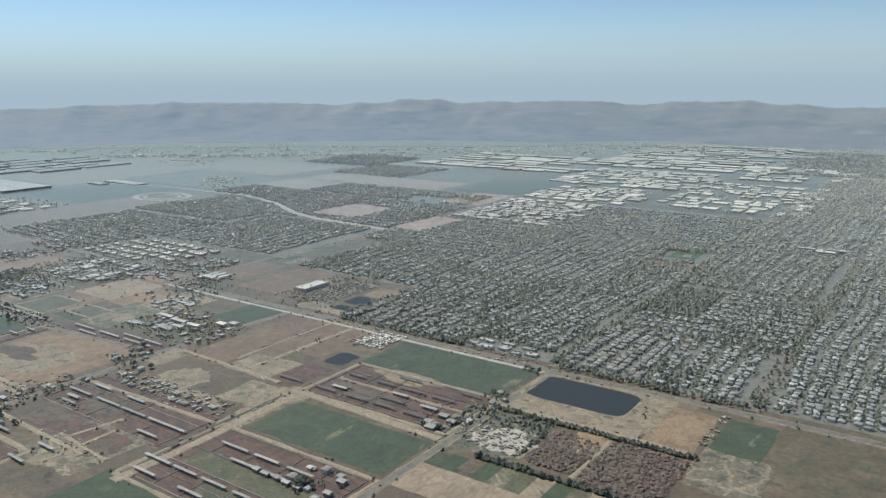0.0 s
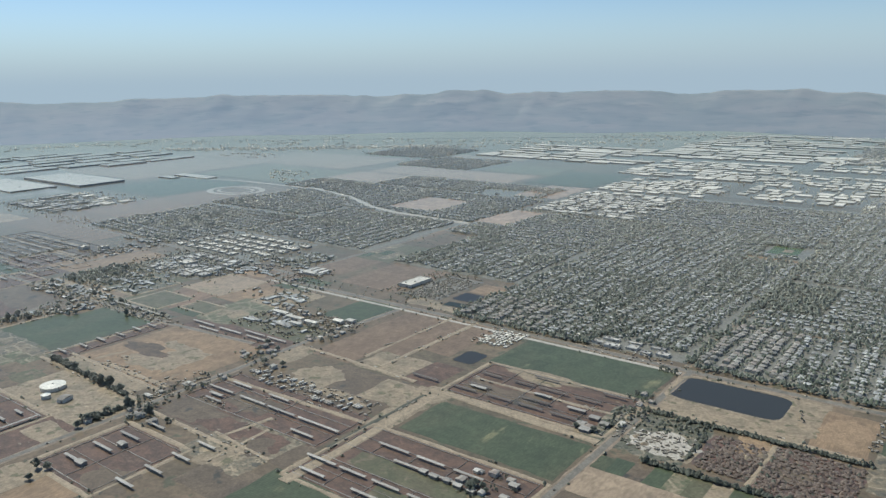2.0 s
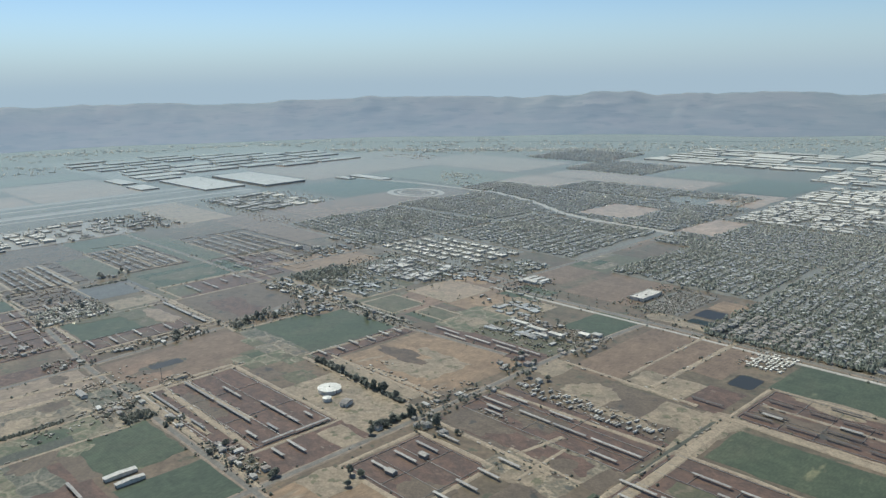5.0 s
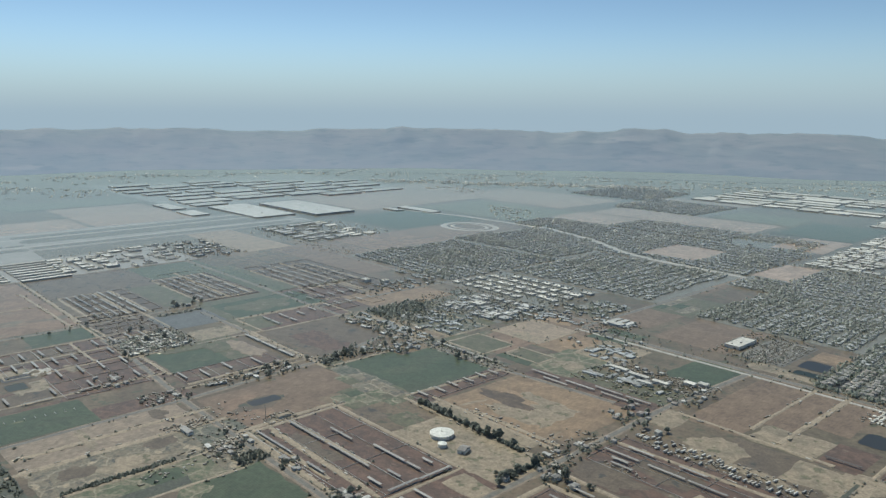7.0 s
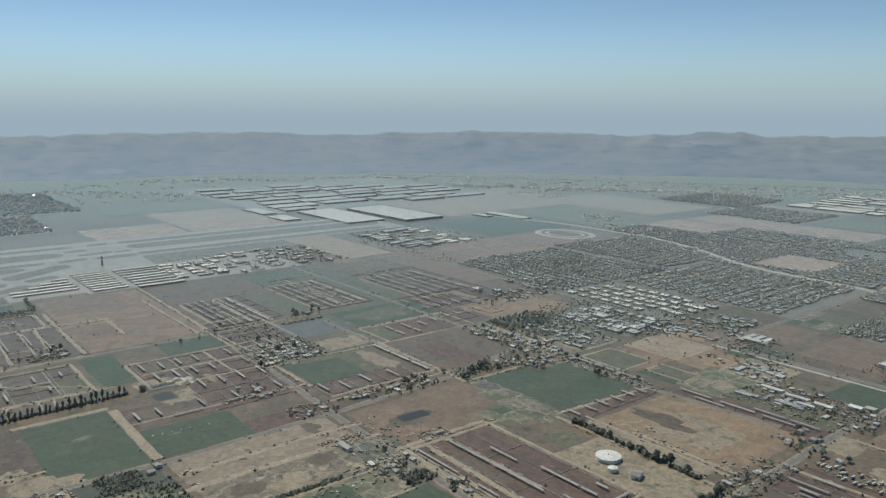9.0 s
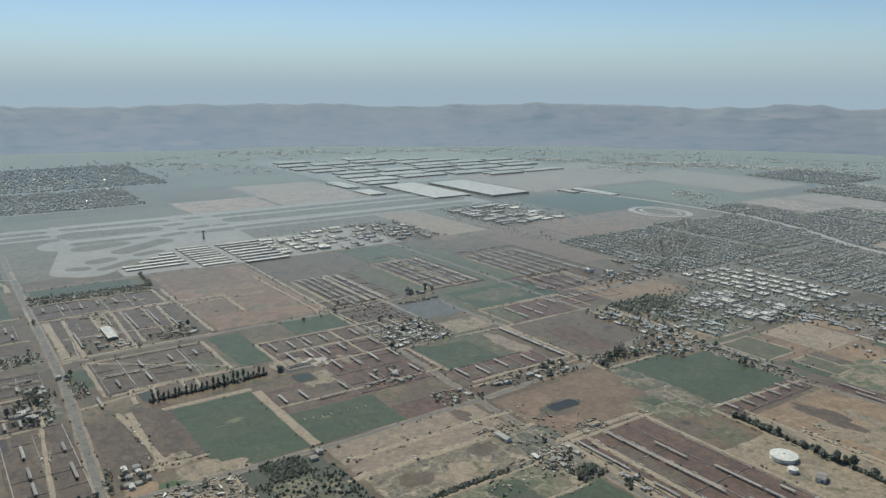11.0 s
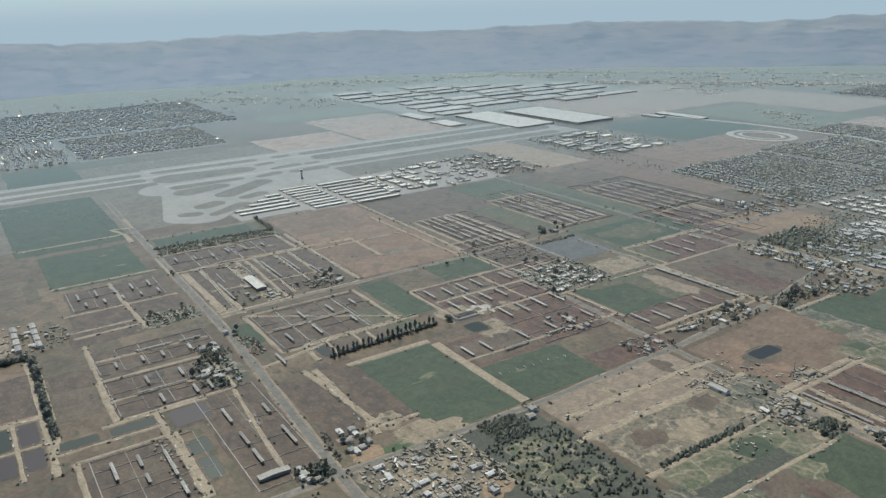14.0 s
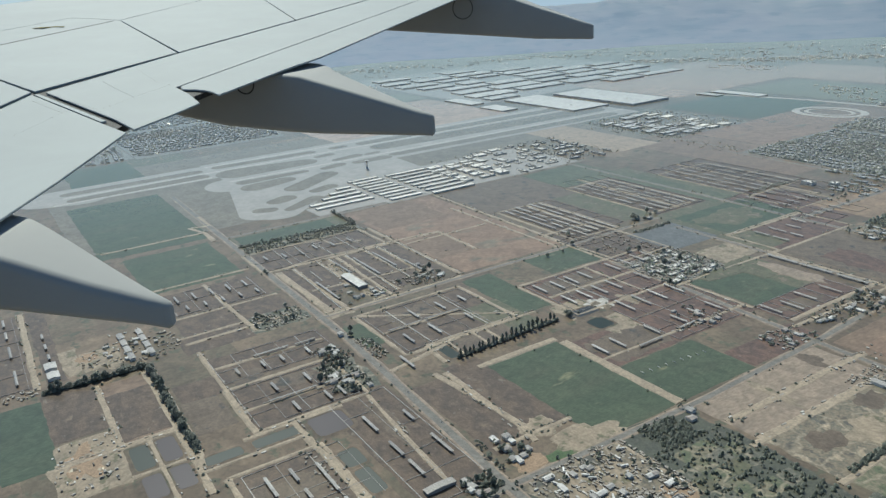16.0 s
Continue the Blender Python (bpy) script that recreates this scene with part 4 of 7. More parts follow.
# ---- runways and aprons ----
def oval(name, x0, y0, r0, x1, y1, r1, mat, label, category, z):
    """A flat piece with two round ends of their own width."""
    z += layer()
    a, q = math.atan2(y1 - y0, x1 - x0), math.hypot(x1 - x0, y1 - y0)
    s = math.acos(max(-1.0, min(1.0, (r0 - r1) / q)))
    turns = [(x0, y0, r0, a + s + (6.28319 - 2 * s) * i / 14) for i in range(15)] + [(x1, y1, r1, a - s + 2 * s * i / 14) for i in range(15)]
    n = len(turns)
    vs = [(x + (r + out) * math.cos(b), y + (r + out) * math.sin(b), zz) for out, zz in ((0.0, z), (1.5, 0.0)) for x, y, r, b in turns]
    fs = [tuple(range(n))] + [(i, n + i, n + (i + 1) % n, (i + 1) % n) for i in range(n)]
    return tagged(new(name, mesh_of(name, vs, fs, mat)), label, category, kind="structure")


patch("runway", -1563, -1476, -264, -60, RUNWAY, "pale worn concrete runways", "runway", z=0.15, rag=0.2, step=60)
patch("runway", -1570, -1398, -62, 640, RUNWAY, "pale worn concrete runways and taxiways", "runway", z=0.15, rag=0.2, step=60)
for x0, y0, r0, x1, y1, r1 in ((-1520, -262, 40, -1500, -230, 34), (-1420, -60, 36, -1360, 30, 40), (-1380, -30, 46, -1262, -78, 26), (-1350, 10, 48, -1250, -66, 24), (-1370, 60, 50, -1300, 30, 30), (-1390, 120, 44, -1310, 120, 40)):
    oval("taxiway", x0, y0, r0, x1, y1, r1, RUNWAY, "pale worn concrete taxiway", "taxiway", 0.16)
ISLAND = "rounded island of dry mown grass between taxiways"
for x0, y0, r0, x1, y1, r1 in ((-1532, -241, 9, -1532, -79, 9), (-1492, -238, 9, -1496, -84, 12), (-1482, -36, 24, -1474, 58, 16), (-1538, -44, 9, -1532, 92, 8), (-1491, 88, 6, -1494, 106, 7), (-1533, 131, 7, -1533, 146, 7), (-1452, 99, 6, -1457, 132, 8)):
    oval("airfield", x0, y0, r0 * 1.18, x1, y1, r1 * 1.18, GRASSDRY, ISLAND, "airfield", 0.17)
for x0, y0, r0, x1, y1, r1 in ((-1414, 65, 7, -1420, 88, 8), (-1414, 114, 8, -1414, 154, 10), (-1452, 149, 5, -1454, 163, 5), (-1484, 190, 17, -1476, 600, 22), (-1420, 176, 8, -1419, 590, 12), (-1530, 180, 10, -1530, 610, 13), (-1420, -46, 10, -1419, 35, 6)):
    oval("airfield", x0, y0, r0 * 1.18, x1, y1, r1 * 1.18, GRASSDRY, ISLAND, "airfield", 0.17)
for x0, y0, r0, x1, y1, r1 in ((-1385, -44, 16, -1393, -2, 12), (-1340, -8, 13, -1380, 52, 12), (-1297, -50, 10, -1303, -36, 11), (-1273, -78, 8, -1268, -69, 8), (-1310, 6, 8, -1317, 26, 9), (-1254, -50, 6, -1278, -10, 9)):
    oval("airfield", x0, y0, r0 * 1.18, x1, y1, r1 * 1.18, GRASSDRY, ISLAND, "airfield", 0.17)
for pts in ([(-1512, -250), (-1514, 640)], [(-1553, -60), (-1553, 640)], [(-1438, -60), (-1437, 640)], [(-1480, -264), (-1482, -70)]):
    strip("runway", pts, 5, CONCRETE, "paler worn middle of a runway", z=0.18)
patch("apron", -1325, -1196, 44, 320, RUNWAY, "pale concrete aircraft apron", "apron", z=0.21)
patch("apron", -1240, -1205, -36, 45, RUNWAY, "pale paved hangar yard", "apron", z=0.225)


def pond(x0, x1, y0, y1, mat, label, bank=2.2, rise=0.5, soil=TAN):
    """A pond behind a raised earth bank."""
    base = tagged(new("pond"), label, "pond")
    base.location = ((x0 + x1) / 2, (y0 + y1) / 2, 0)
    w, d = (x1 - x0) / 2, (y1 - y0) / 2
    g = random.Random(int(x0 + y0))
    n, rings = 48, ((bank + 2.5, 0.0), (bank, rise), (0.6, rise), (-0.6, 0.05))
    vs = []
    for out, z in rings:
        for i in range(n):
            a = 6.28319 * i / n
            ca, sa = math.cos(a), math.sin(a)
            k = (abs(ca) ** 7 + abs(sa) ** 7) ** (-1 / 7)
            vs.append(((w + out) * k * ca + g.uniform(-.3, .3), (d + out) * k * sa + g.uniform(-.3, .3), z))
    fs = [(r * n + i, r * n + (i + 1) % n, (r + 1) * n + (i + 1) % n, (r + 1) * n + i) for r in range(3) for i in range(n)]
    part("bank", mesh_of("bank", vs, fs, soil), base, "dry earth bank")
    vs = []
    for i in range(n):
        a = 6.28319 * i / n
        ca, sa = math.cos(a), math.sin(a)
        k = (abs(ca) ** 7 + abs(sa) ** 7) ** (-1 / 7)
        vs.append((w * k * ca, d * k * sa, 0.26))
    part("water", mesh_of("water", vs, [tuple(range(n))], mat), base, "still dark water")
    return base


for x0, x1, y0, y1, mat, label in [(-220, -154, 398, 435, DEEP, "large rectangular reservoir with pale earth banks"), (-364, -347, 370, 392, DEEP, "small dark blue farm pond"), (-453, -431, 489, 512, DEEP, "square grey-blue holding basin"), (-449, -420, 471, 482, GREENWATER, "greenish holding basin beside another"),
                                   (-846, -835, -3, 17, DEEP, "small blue dairy lagoon"), (-827, -812, -5, 9, GREENWATER, "small green dairy lagoon"), (-829, -808, -212, -191, PURPLEWATER, "murky purple-grey dairy lagoon"), (-828, -819, -244, -217, GREENWATER, "long narrow green lagoon"),
                                   (-828, -819, -270, -250, GREENWATER, "long narrow grey lagoon"), (-862, -837, -301, -291, GREENWATER, "small dark green basin"), (-862, -837, -287, -277, PURPLEWATER, "small murky dairy basin"), (-830, -808, -301, -291, PURPLEWATER, "small murky dairy basin"), (-830, -808, -287, -277, PURPLEWATER, "small murky dairy basin"), (-789, -773, -212, -201, GREENWATER, "shallow teal dairy lagoon"), (-769, -747, -212, -203, GREENWATER, "shallow teal dairy lagoon"), (-680, -669, 115, 139, DEEP, "long dark pond in a bare field"),
                                   (-861, -840, -107, -99, GREENWATER, "shallow grey-green basin beside the trees"), (-419, -405, 463, 487, DEEP, "small dark basin beside houses")]:
    near_town = y0 > 300 and x0 > -300
    pond(x0, x1, y0, y1, mat, label, 2.2 if near_town else 0.5, 0.5 if near_town else 0.35, TAN if near_town else EARTH)

# ---- corral shades: long low roofs on posts ----
shade_made = {}


def shade(x, y, length, turn=0.0, width=1.9, dark=False):
    key = (round(length), round(width * 2), dark)
    label = "long low corral shelter with a dark rusted roof" if dark else "long low corral shelter with a pale sheet roof"
    if key not in shade_made:
        top = tagged(new("corral_shelter"), label, "corral shelter", "shelters in the corrals")
        s = Shape(); s.gable(0, 0, 1.5, length, width, 0.32)
        part("roof", s.mesh("roof", ROOFDARK if dark else ROOFMETAL), top)
        s = Shape(); s.box(0, 0, 0, 0.16, 0.16, 1.52)
        me = s.mesh("post", POSTS)
        for a in (-0.45, 0.0, 0.45):
            part("post", me, top).location = (a * length, 0, 0)
        shade_made[key] = top
        top.matrix_basis = pose(x, y, 0.06, 0, 0, turn)
        return top
    return copy_thing(shade_made[key], pose(x, y, 0.06, 0, 0, turn))


def shades(*ends, y=None, width=1.75, dark=False):
    """Shades along the east-west line y, each from one x to another."""
    for a, b in ends:
        shade((a + b) / 2, y, round((b - a) / 3) * 3, 0, width, dark)


shades((-343, -322), (-320, -301), (-298, -279), (-275, -256), y=215.5); shades((-336, -318), (-300, -282), y=203.5)
shades((-320, -300), (-295, -276), (-271, -252), y=247); shades((-302, -283), (-278, -262), y=237)
shades((-368, -348), (-335, -317), (-309, -292), (-288, -269), (-265, -243), y=333.5, dark=True); shades((-332, -316), (-307, -292), (-288, -268), (-264, -245), y=361.5, dark=True); shades((-251, -236), (-300, -282), y=376, dark=True); shades((-330, -312), (-290, -270), y=343, dark=True)
shades((-464, -440), (-434, -409), (-408, -383), (-380, -348), y=243); shades((-372, -355), (-450, -436), y=230); shades((-455, -437), (-420, -402), y=255)
shades((-628, -587), (-570, -551), y=95.5, width=1.6); shades((-628, -587), (-582, -541), y=119.5, width=1.7); shades((-601, -578), y=134, width=1.6); shades((-563, -532), (-530, -519), y=139.5, width=1.8); shades((-529, -519), y=150); shades((-530, -519), y=125); shades((-530, -519), y=111)
shade(-510.5, 120, 21, 90); shade(-509.5, 143, 24, 90); shades((-502, -485), y=121.5); shades((-500, -489), y=110); shades((-544, -523), y=15)
for i, yy in enumerate((219, 234, 249, 264, 279, 291)):
    shade(-608 + (i % 2) * 2, yy, 12, 0)
for yy, xa in ((104, -760), (120, -755), (141, -759), (165, -755)):
    shade(xa, yy, 18, 0)
shades((-828, -800), (-798, -772), (-768, -744), y=194, width=2.6); shades((-872, -856), (-852, -838), y=236); shades((-870, -852), (-848, -836), y=254); shades((-866, -850), y=272); shades((-872, -858), y=290)
shades((-811, -793), (-780, -765), (-759, -745), y=-185); shades((-803, -791), (-773, -752), y=-163.5)
shade(-861, -206, 30, 90, 1.5); shade(-860.5, -174, 24, 90, 1.5); shade(-925, -196, 24, 90, 1.5); shade(-924, -172, 15, 90, 1.5)
for xx, yy in ((-875, -191), (-876, -212), (-846, -210), (-846, -190), (-846, -181)):
    shade(xx, yy, 12, 0)
for yy in (-224, -207, -194, -176):
    shade(-910, yy, 9, 0)
shades((-789, -778), (-770, -760), y=-237); shades((-786, -759), (-752, -740), y=-224); shades((-790, -772), y=-250)
for yy in (8, 23, 38, 53, 82, 97, 112, 124):
    shade(-892 + (yy % 4), yy, 18, 0); shade(-860 - (yy % 3), yy + 3, 18, 0)
for yy in (-27, -12, 19, 45, 62, 80):
    shade(-789, yy, 15, 0)
for yy in (34, 50, 66, 84):
    shade(-828, yy, 21, -2)
shade(-776.5, 5, 21, 91, 1.8); shade(-779, 42, 15, 92, 1.8)
shades((-590, -562), (-556, -528), (-522, -490), y=319); shades((-533, -509), (-506, -485), y=326); shades((-572, -548), y=312)
shades((-695, -671), (-668, -647), (-645, -621), y=311, width=2.0)
shades((-1112, -1097), (-1084, -1070), (-1053, -1032), (-1008, -983), y=-344); shades((-1062, -1052), (-1041, -1031), (-1021, -1011), y=-322)
for xx, yy, q in ((-853, -132, 18), (-882, -114, 15), (-915, -91, 15), (-884, -92, 18), (-915, -68, 15), (-886, -62, 12), (-916, -48, 12)):
    shade(xx, yy, q, 0, 1.9)
shade(-901, -106, 27, 90, 1.4); shade(-901.5, -74, 30, 90, 1.4)
for yy, xx, q in ((-122, -1000, 45), (-72, -1030, 51), (-52, -1035, 45), (-40, -1005, 30), (-90, -1040, 30)):
    shade(xx, yy + 1.5, q, 0, 1.7)
for yy in (-132, -116, -100, -84, -68, -50):
    shade(-1110 + (yy % 3) * 4, yy, 12, 0)
for yy in (-224, -210, -196, -182, -168):
    shade(-1062, yy, 15, 0); shade(-1040, yy + 3, 9, 0)
for y0, y1, x0, x1 in ((226, 276, -1100, -978), (342, 410, -1072, -954), (114, 157, -1080, -970)):
    for k in range(6):
        yy = y0 + (y1 - y0) * k / 5
        for j in range(4):
            xa = x0 + 12 + (x1 - x0 - 24) * j / 3 + (k % 2) * 5
            shade(xa, yy, 27 if (j + k) % 3 else 18, 0, 1.8)
for yy in (310, 324, 338, 352, 366):
    shade(-940, yy, 15, 0); shade(-905, yy + 3, 15, 0); shade(-868, yy, 12, 0)
for yy in (140, 156, 172, 188):
    shade(-440, yy, 18, 0); shade(-395, yy + 2, 15, 0)
for xx, yy in ((-320, 340), (-280, 352), (-254, 346), (-448, 236), (-552, 350), (-520, 352)):
    shade(xx, yy, 12, 0, 2.6)


# feed curbs: long low concrete kerbs with a rail, dividing the corrals of a dairy
def feed_curb(x0, x1, y, slant=0.0):
    top = tagged(new("feed_curb"), "long low pale concrete feed curb in a dairy corral", "feed curb", "feed curbs in the corrals")
    length = math.hypot(x1 - x0, slant)
    top.matrix_basis = pose((x0 + x1) / 2, y + slant / 2, 0.1, 0, 0, math.degrees(math.atan2(slant, x1 - x0)))
    s = Shape(); s.box(0, 0, 0, length, 0.9, 0.45)
    part("kerb", s.mesh("kerb", CONCRETE), top)
    s = Shape(); s.box(0, 0, 1.0, length, 0.12, 0.12)
    part("rail", s.mesh("rail", POSTS), top, "thin dark rail")
    s = Shape(); s.box(0, 0, 0.44, 0.12, 0.12, 0.6)
    me = s.mesh("post", POSTS)
    for k in range(5):
        part("post", me, top).location = ((k - 2) / 4.2 * length, 0, 0)


for x0, x1, y, slant in ((-1069, -962, -122, -5), (-1052, -1025, -113, -1), (-1071, -1024, -99, -1), (-1072, -1024, -87.5, 0), (-984, -968, -86, 0), (-1071, -967, -71, -5), (-1072, -983, -51, -3), (-1072, -980, -38, 0), (-1070, -1000, -18, -2), (-1126, -1086, -98, -2), (-1126, -1083, -80, 1), (-1128, -1080, -118, 0), (-1128, -1080, -56, 0),
                         (-1094, -970, 240, 0), (-1094, -970, 262, 0), (-1082, -972, 130, 0), (-1082, -972, 160, 0), (-1094, -908, 360, 0), (-1094, -908, 404, 0), (-934, -868, -104, 0), (-934, -868, -58, 0), (-904, -844, 34, 0), (-904, -844, 96, 0)):
    feed_curb(x0, x1, y, slant)

# ---- sheds, tanks and larger single buildings ----
s = Shape(); s.box(0, 0, 0, 1, 1, 1, taper=0.94)
UNIT = s.mesh("roof_unit", POSTS)


def building(name, x, y, w, d, h, label, category, roof=ROOFWHITE, wall=WALLPALE, turn=0.0, pitch=0.0, extras=True, group=""):
    top = tagged(new(name), label, category, group)
    top.location, top.rotation_euler = (x, y, 0.05), (0, 0, radians(turn))
    s = Shape(); s.box(0, 0, -0.1, w, d, h + 0.1)
    part("wall", s.mesh("wall", wall), top)
    s = Shape()
    if pitch:
        s.gable(0, 0, h, w + 0.5, d + 0.5, pitch)
    else:
        for cx, cy, ww, dd in ((0, d / 2, w + .3, .3), (0, -d / 2, w + .3, .3), (w / 2, 0, .3, d - .3), (-w / 2, 0, .3, d - .3)):
            s.box(cx, cy, h - 0.2, ww, dd, 0.7)
        s.box(0, 0, h, w - 0.3, d - 0.3, 0.12)
    lid = part("roof", s.mesh("roof", roof), top)
    if extras and not pitch:
        g = random.Random(int(x * 3 + y))
        for _ in range(2 if w * d > 60 else 1):
            unit = part("roof_unit", UNIT, lid)
            unit.location, unit.scale = (g.uniform(-.35, .35) * w, g.uniform(-.35, .35) * d, h + 0.12), (g.uniform(.8, 1.8), g.uniform(.8, 1.6), 0.7)
    s = Shape(); s.box(0, 0, 0, min(2.2, w * .3), 0.12, min(1.7, h * .7))
    part("door", s.mesh("door", POSTS), top, "grey roll-up door").location = (w * 0.2, -d / 2 - 0.05, 0)
    return top


tank = tagged(new("water_tank"), "large round white water tank with a shallow cone roof", "water tank")
tank.location = (-546, 181.5, 0.05)
s = Shape(); s.tube(0, 0, 0, 7.7, 7.7, 2.6, 40)
part("shell", s.mesh("shell", TANKWHITE), tank)
s = Shape(); s.tube(0, 0, 2.6, 7.9, 0.4, 0.6, 40)
roof = part("roof", s.mesh("roof", TANKWHITE), tank)
s = Shape(); s.tube(0, 0, 3.2, .5, .5, .35, 10)
part("vent", s.mesh("vent", POSTS), roof, "small grey roof vent")
s = Shape(); s.box(7.8, 0, 0, .25, .5, 2.7)
part("ladder", s.mesh("ladder", POSTS), tank, "narrow grey ladder")
tank = tagged(new("water_tank"), "small round white water tank beside a larger one", "water tank")
tank.location = (-534, 171, 0.05)
s = Shape(); s.tube(0, 0, 0, 2.9, 2.9, 2.4, 24)
part("shell", s.mesh("shell", TANKWHITE), tank)
s = Shape(); s.tube(0, 0, 2.4, 3.0, 0.3, 0.5, 24)
part("roof", s.mesh("roof", TANKWHITE), tank)
building("shed", -520, 176, 5, 8, 2.4, "grey gabled pump house beside a water tank", "shed", POSTS, pitch=0.9, turn=20)
building("hay_barn", -433, 140, 6, 3.6, 1.8, "open hay barn with pale gabled roof", "barn", ROOFMETAL, POSTS, pitch=0.6, turn=4); building("hay_barn", -434, 164, 5.4, 3.4, 1.8, "open hay barn with pale gabled roof", "barn", ROOFMETAL, POSTS, pitch=0.6, turn=-3)
building("milking_barn", -1004, -95, 34, 8, 2.3, "broad milking barn with a pale sheet roof", "barn", ROOFSHED, POSTS, pitch=0.8, turn=0)
building("store", -766, 434, 16, 12, 2.6, "bright white flat-roofed store", "store"); building("store", -934, 410, 12, 9, 3.2, "small bright white flat-roofed building", "store"); building("store", -914, 424, 8, 8, 3.0, "small white flat-roofed building among trees", "store")
for i in range(8):
    building("shed", -1018 + (i % 4) * 13, -275 + (i // 4) * 13, 10, 3.6, 1.7, "low grey farm shed with a sheet roof", "shed", ROOFMETAL, pitch=0.4, group="dairy sheds")
building("shed", -999, -323, 10, 7, 1.9, "broad farm shed with a pale sheet roof", "shed", ROOFGREY, pitch=0.6); building("shed", -983, -323, 10, 7, 1.9, "broad farm shed with a pale sheet roof", "shed", ROOFGREY, pitch=0.6)
building("warehouse", -631, 486, 5, 26, 1.4, "long grey shed beside a road", "warehouse", ROOFGREY, pitch=0.4); building("warehouse", -623, 488, 5, 24, 1.4, "long grey shed beside a road", "warehouse", ROOFGREY, pitch=0.4); building("warehouse", -614, 487, 5, 22, 1.4, "long grey shed beside a road", "warehouse", ROOFGREY, pitch=0.4)
building("shed", -534, 38.5, 3.4, 17, 1.7, "long pale farm shed beside a crop", "shed", ROOFGREY, pitch=0.5); building("shed", -523.5, 39.5, 3.0, 15, 1.7, "long pale farm shed beside a crop", "shed", ROOFGREY, pitch=0.5)
building("warehouse", -512, 511, 14, 32, 2.6, "long white flat-roofed warehouse beside a car park", "warehouse")
for x, y, w, d in ((-545, 373, 17, 4), (-524, 370, 18, 4), (-504, 369, 13, 4), (-512, 360, 12, 3.5), (-488, 384, 9, 5), (-480, 390, 7, 5), (-622, 479, 17, 7), (-622, 479, 16, 6)):
    building("farm_building", x, y, w, d, 2.3, "long white farm building with a sheet roof", "farm building", ROOFWHITE, pitch=0.45, group="white farm buildings")
for x, y, w, d in ((-282, 237, 4, 3), (-275, 236.5, 5, 2.6), (-267, 237, 3.5, 3), (-260, 236, 4.5, 2.6), (-252, 236, 3.5, 3), (-238, 252, 4.5, 3.5), (-236, 240, 4, 3), (-238, 326, 6, 5), (-243, 331, 5, 5), (-232, 338, 5, 4), (-240, 342, 6, 4)):
    building("shed", x, y, w, d, 1.6, "small farm shed with a pale sheet roof", "shed", ROOFMETAL, POSTS, pitch=0.5, group="farm sheds")

building("hay_barn", -659, 62, 12, 4, 1.9, "weathered barn with a pale gabled roof", "barn", ROOFMETAL, pitch=0.8); building("shed", -725, -172, 9, 3.2, 1.5, "small farm shed with a pale sheet roof", "shed", ROOFMETAL, POSTS, pitch=0.5, turn=10)
building("shed", -732, -184, 4.0, 16, 1.6, "long farm shed with a weathered sheet roof", "shed", ROOFMETAL, POSTS, pitch=0.6); building("hut", -640, 122, 3.5, 9, 1.6, "low tan hut beside a bare field", "hut", TAN, pitch=0.4)
building("shed", -658, -103, 5, 4, 1.6, "small pale flat-roofed shed in a scrap yard", "shed", ROOFGREY)
tower = tagged(new("control_tower"), "slim pale airfield control tower with glazed cab", "control tower")
tower.location = (-1366, 103, 0.2)
s = Shape(); s.tube(0, 0, 0, 1.5, 1.2, 9.5, 8); part("shaft", s.mesh("shaft", WALLPALE), tower)
s = Shape(); s.tube(0, 0, 9.5, 2.0, 2.4, 1.7, 8); part("cab", s.mesh("cab", POSTS), tower, "grey glazed cab")
s = Shape(); s.tube(0, 0, 11.2, 2.7, 2.3, 0.5, 8); part("roof", s.mesh("roof", WALLPALE), tower)

building("hangar", -1622, -256, 22, 14, 2.2, "broad white hangar beyond the end of a runway", "hangar", ROOFWHITE)
# hangar rows beside the apron
for y0, y1, xs in ((-30, 40, (-1229, -1245)), (-8, 40, (-1261,)), (8, 40, (-1277,)), (24, 42, (-1293,)), (50, 90, [-1206 - 13.5 * i for i in range(9)]), (100, 156, [-1196 - 16 * i for i in range(8)])):
    for xx in xs:
        building("hangar", xx, (y0 + y1) / 2, 7.5, y1 - y0, 1.5, "long low row of white aircraft hangars", "hangar", ROOFWHITE, extras=False, group="hangar rows")
g = random.Random(5)
for i in range(18):
    building("hangar", -1300 + (i % 6) * 17 + g.uniform(-3, 3), 164 + (i // 6) * 24 + g.uniform(-4, 4), g.uniform(8, 13), g.uniform(12, 19), g.uniform(1.8, 3), "pale flat-roofed building beside an airfield", "hangar", group="airfield buildings")
taken = []
for i in range(150):
    x, y, w, d = -1335 + g.random() * 132, 232 + g.random() * 158, g.choice((5, 6, 8, 9, 12, 16, 24)), g.choice((4, 6, 8, 10, 14, 18))
    if all(abs(x - p) > (w + q) / 2 + 3 or abs(y - r) > (d + t) / 2 + 3 for p, r, q, t in taken):
        taken.append((x, y, w, d))
        building("hangar", x, y, w, d, g.uniform(1.0, 2.0), "pale flat-roofed building beside an airfield", "hangar", g.choice((ROOFWHITE, ROOFWHITE, ROOFGREY, ROOFSHED)), group="airfield buildings")

# apartment blocks
for i in range(9):
    for j in range(5):
        if rng.random() < 0.9:
            building("apartment_block", -856 + i * 16 + j * 2.5 + rng.uniform(-2, 2), 490 + j * 18 + rng.uniform(-2, 2), rng.uniform(9.5, 13.5), rng.uniform(8, 11), 1.5, "apartment block with a pale grey flat roof", "apartment block", roof=ROOFWHITE, group="apartment blocks")

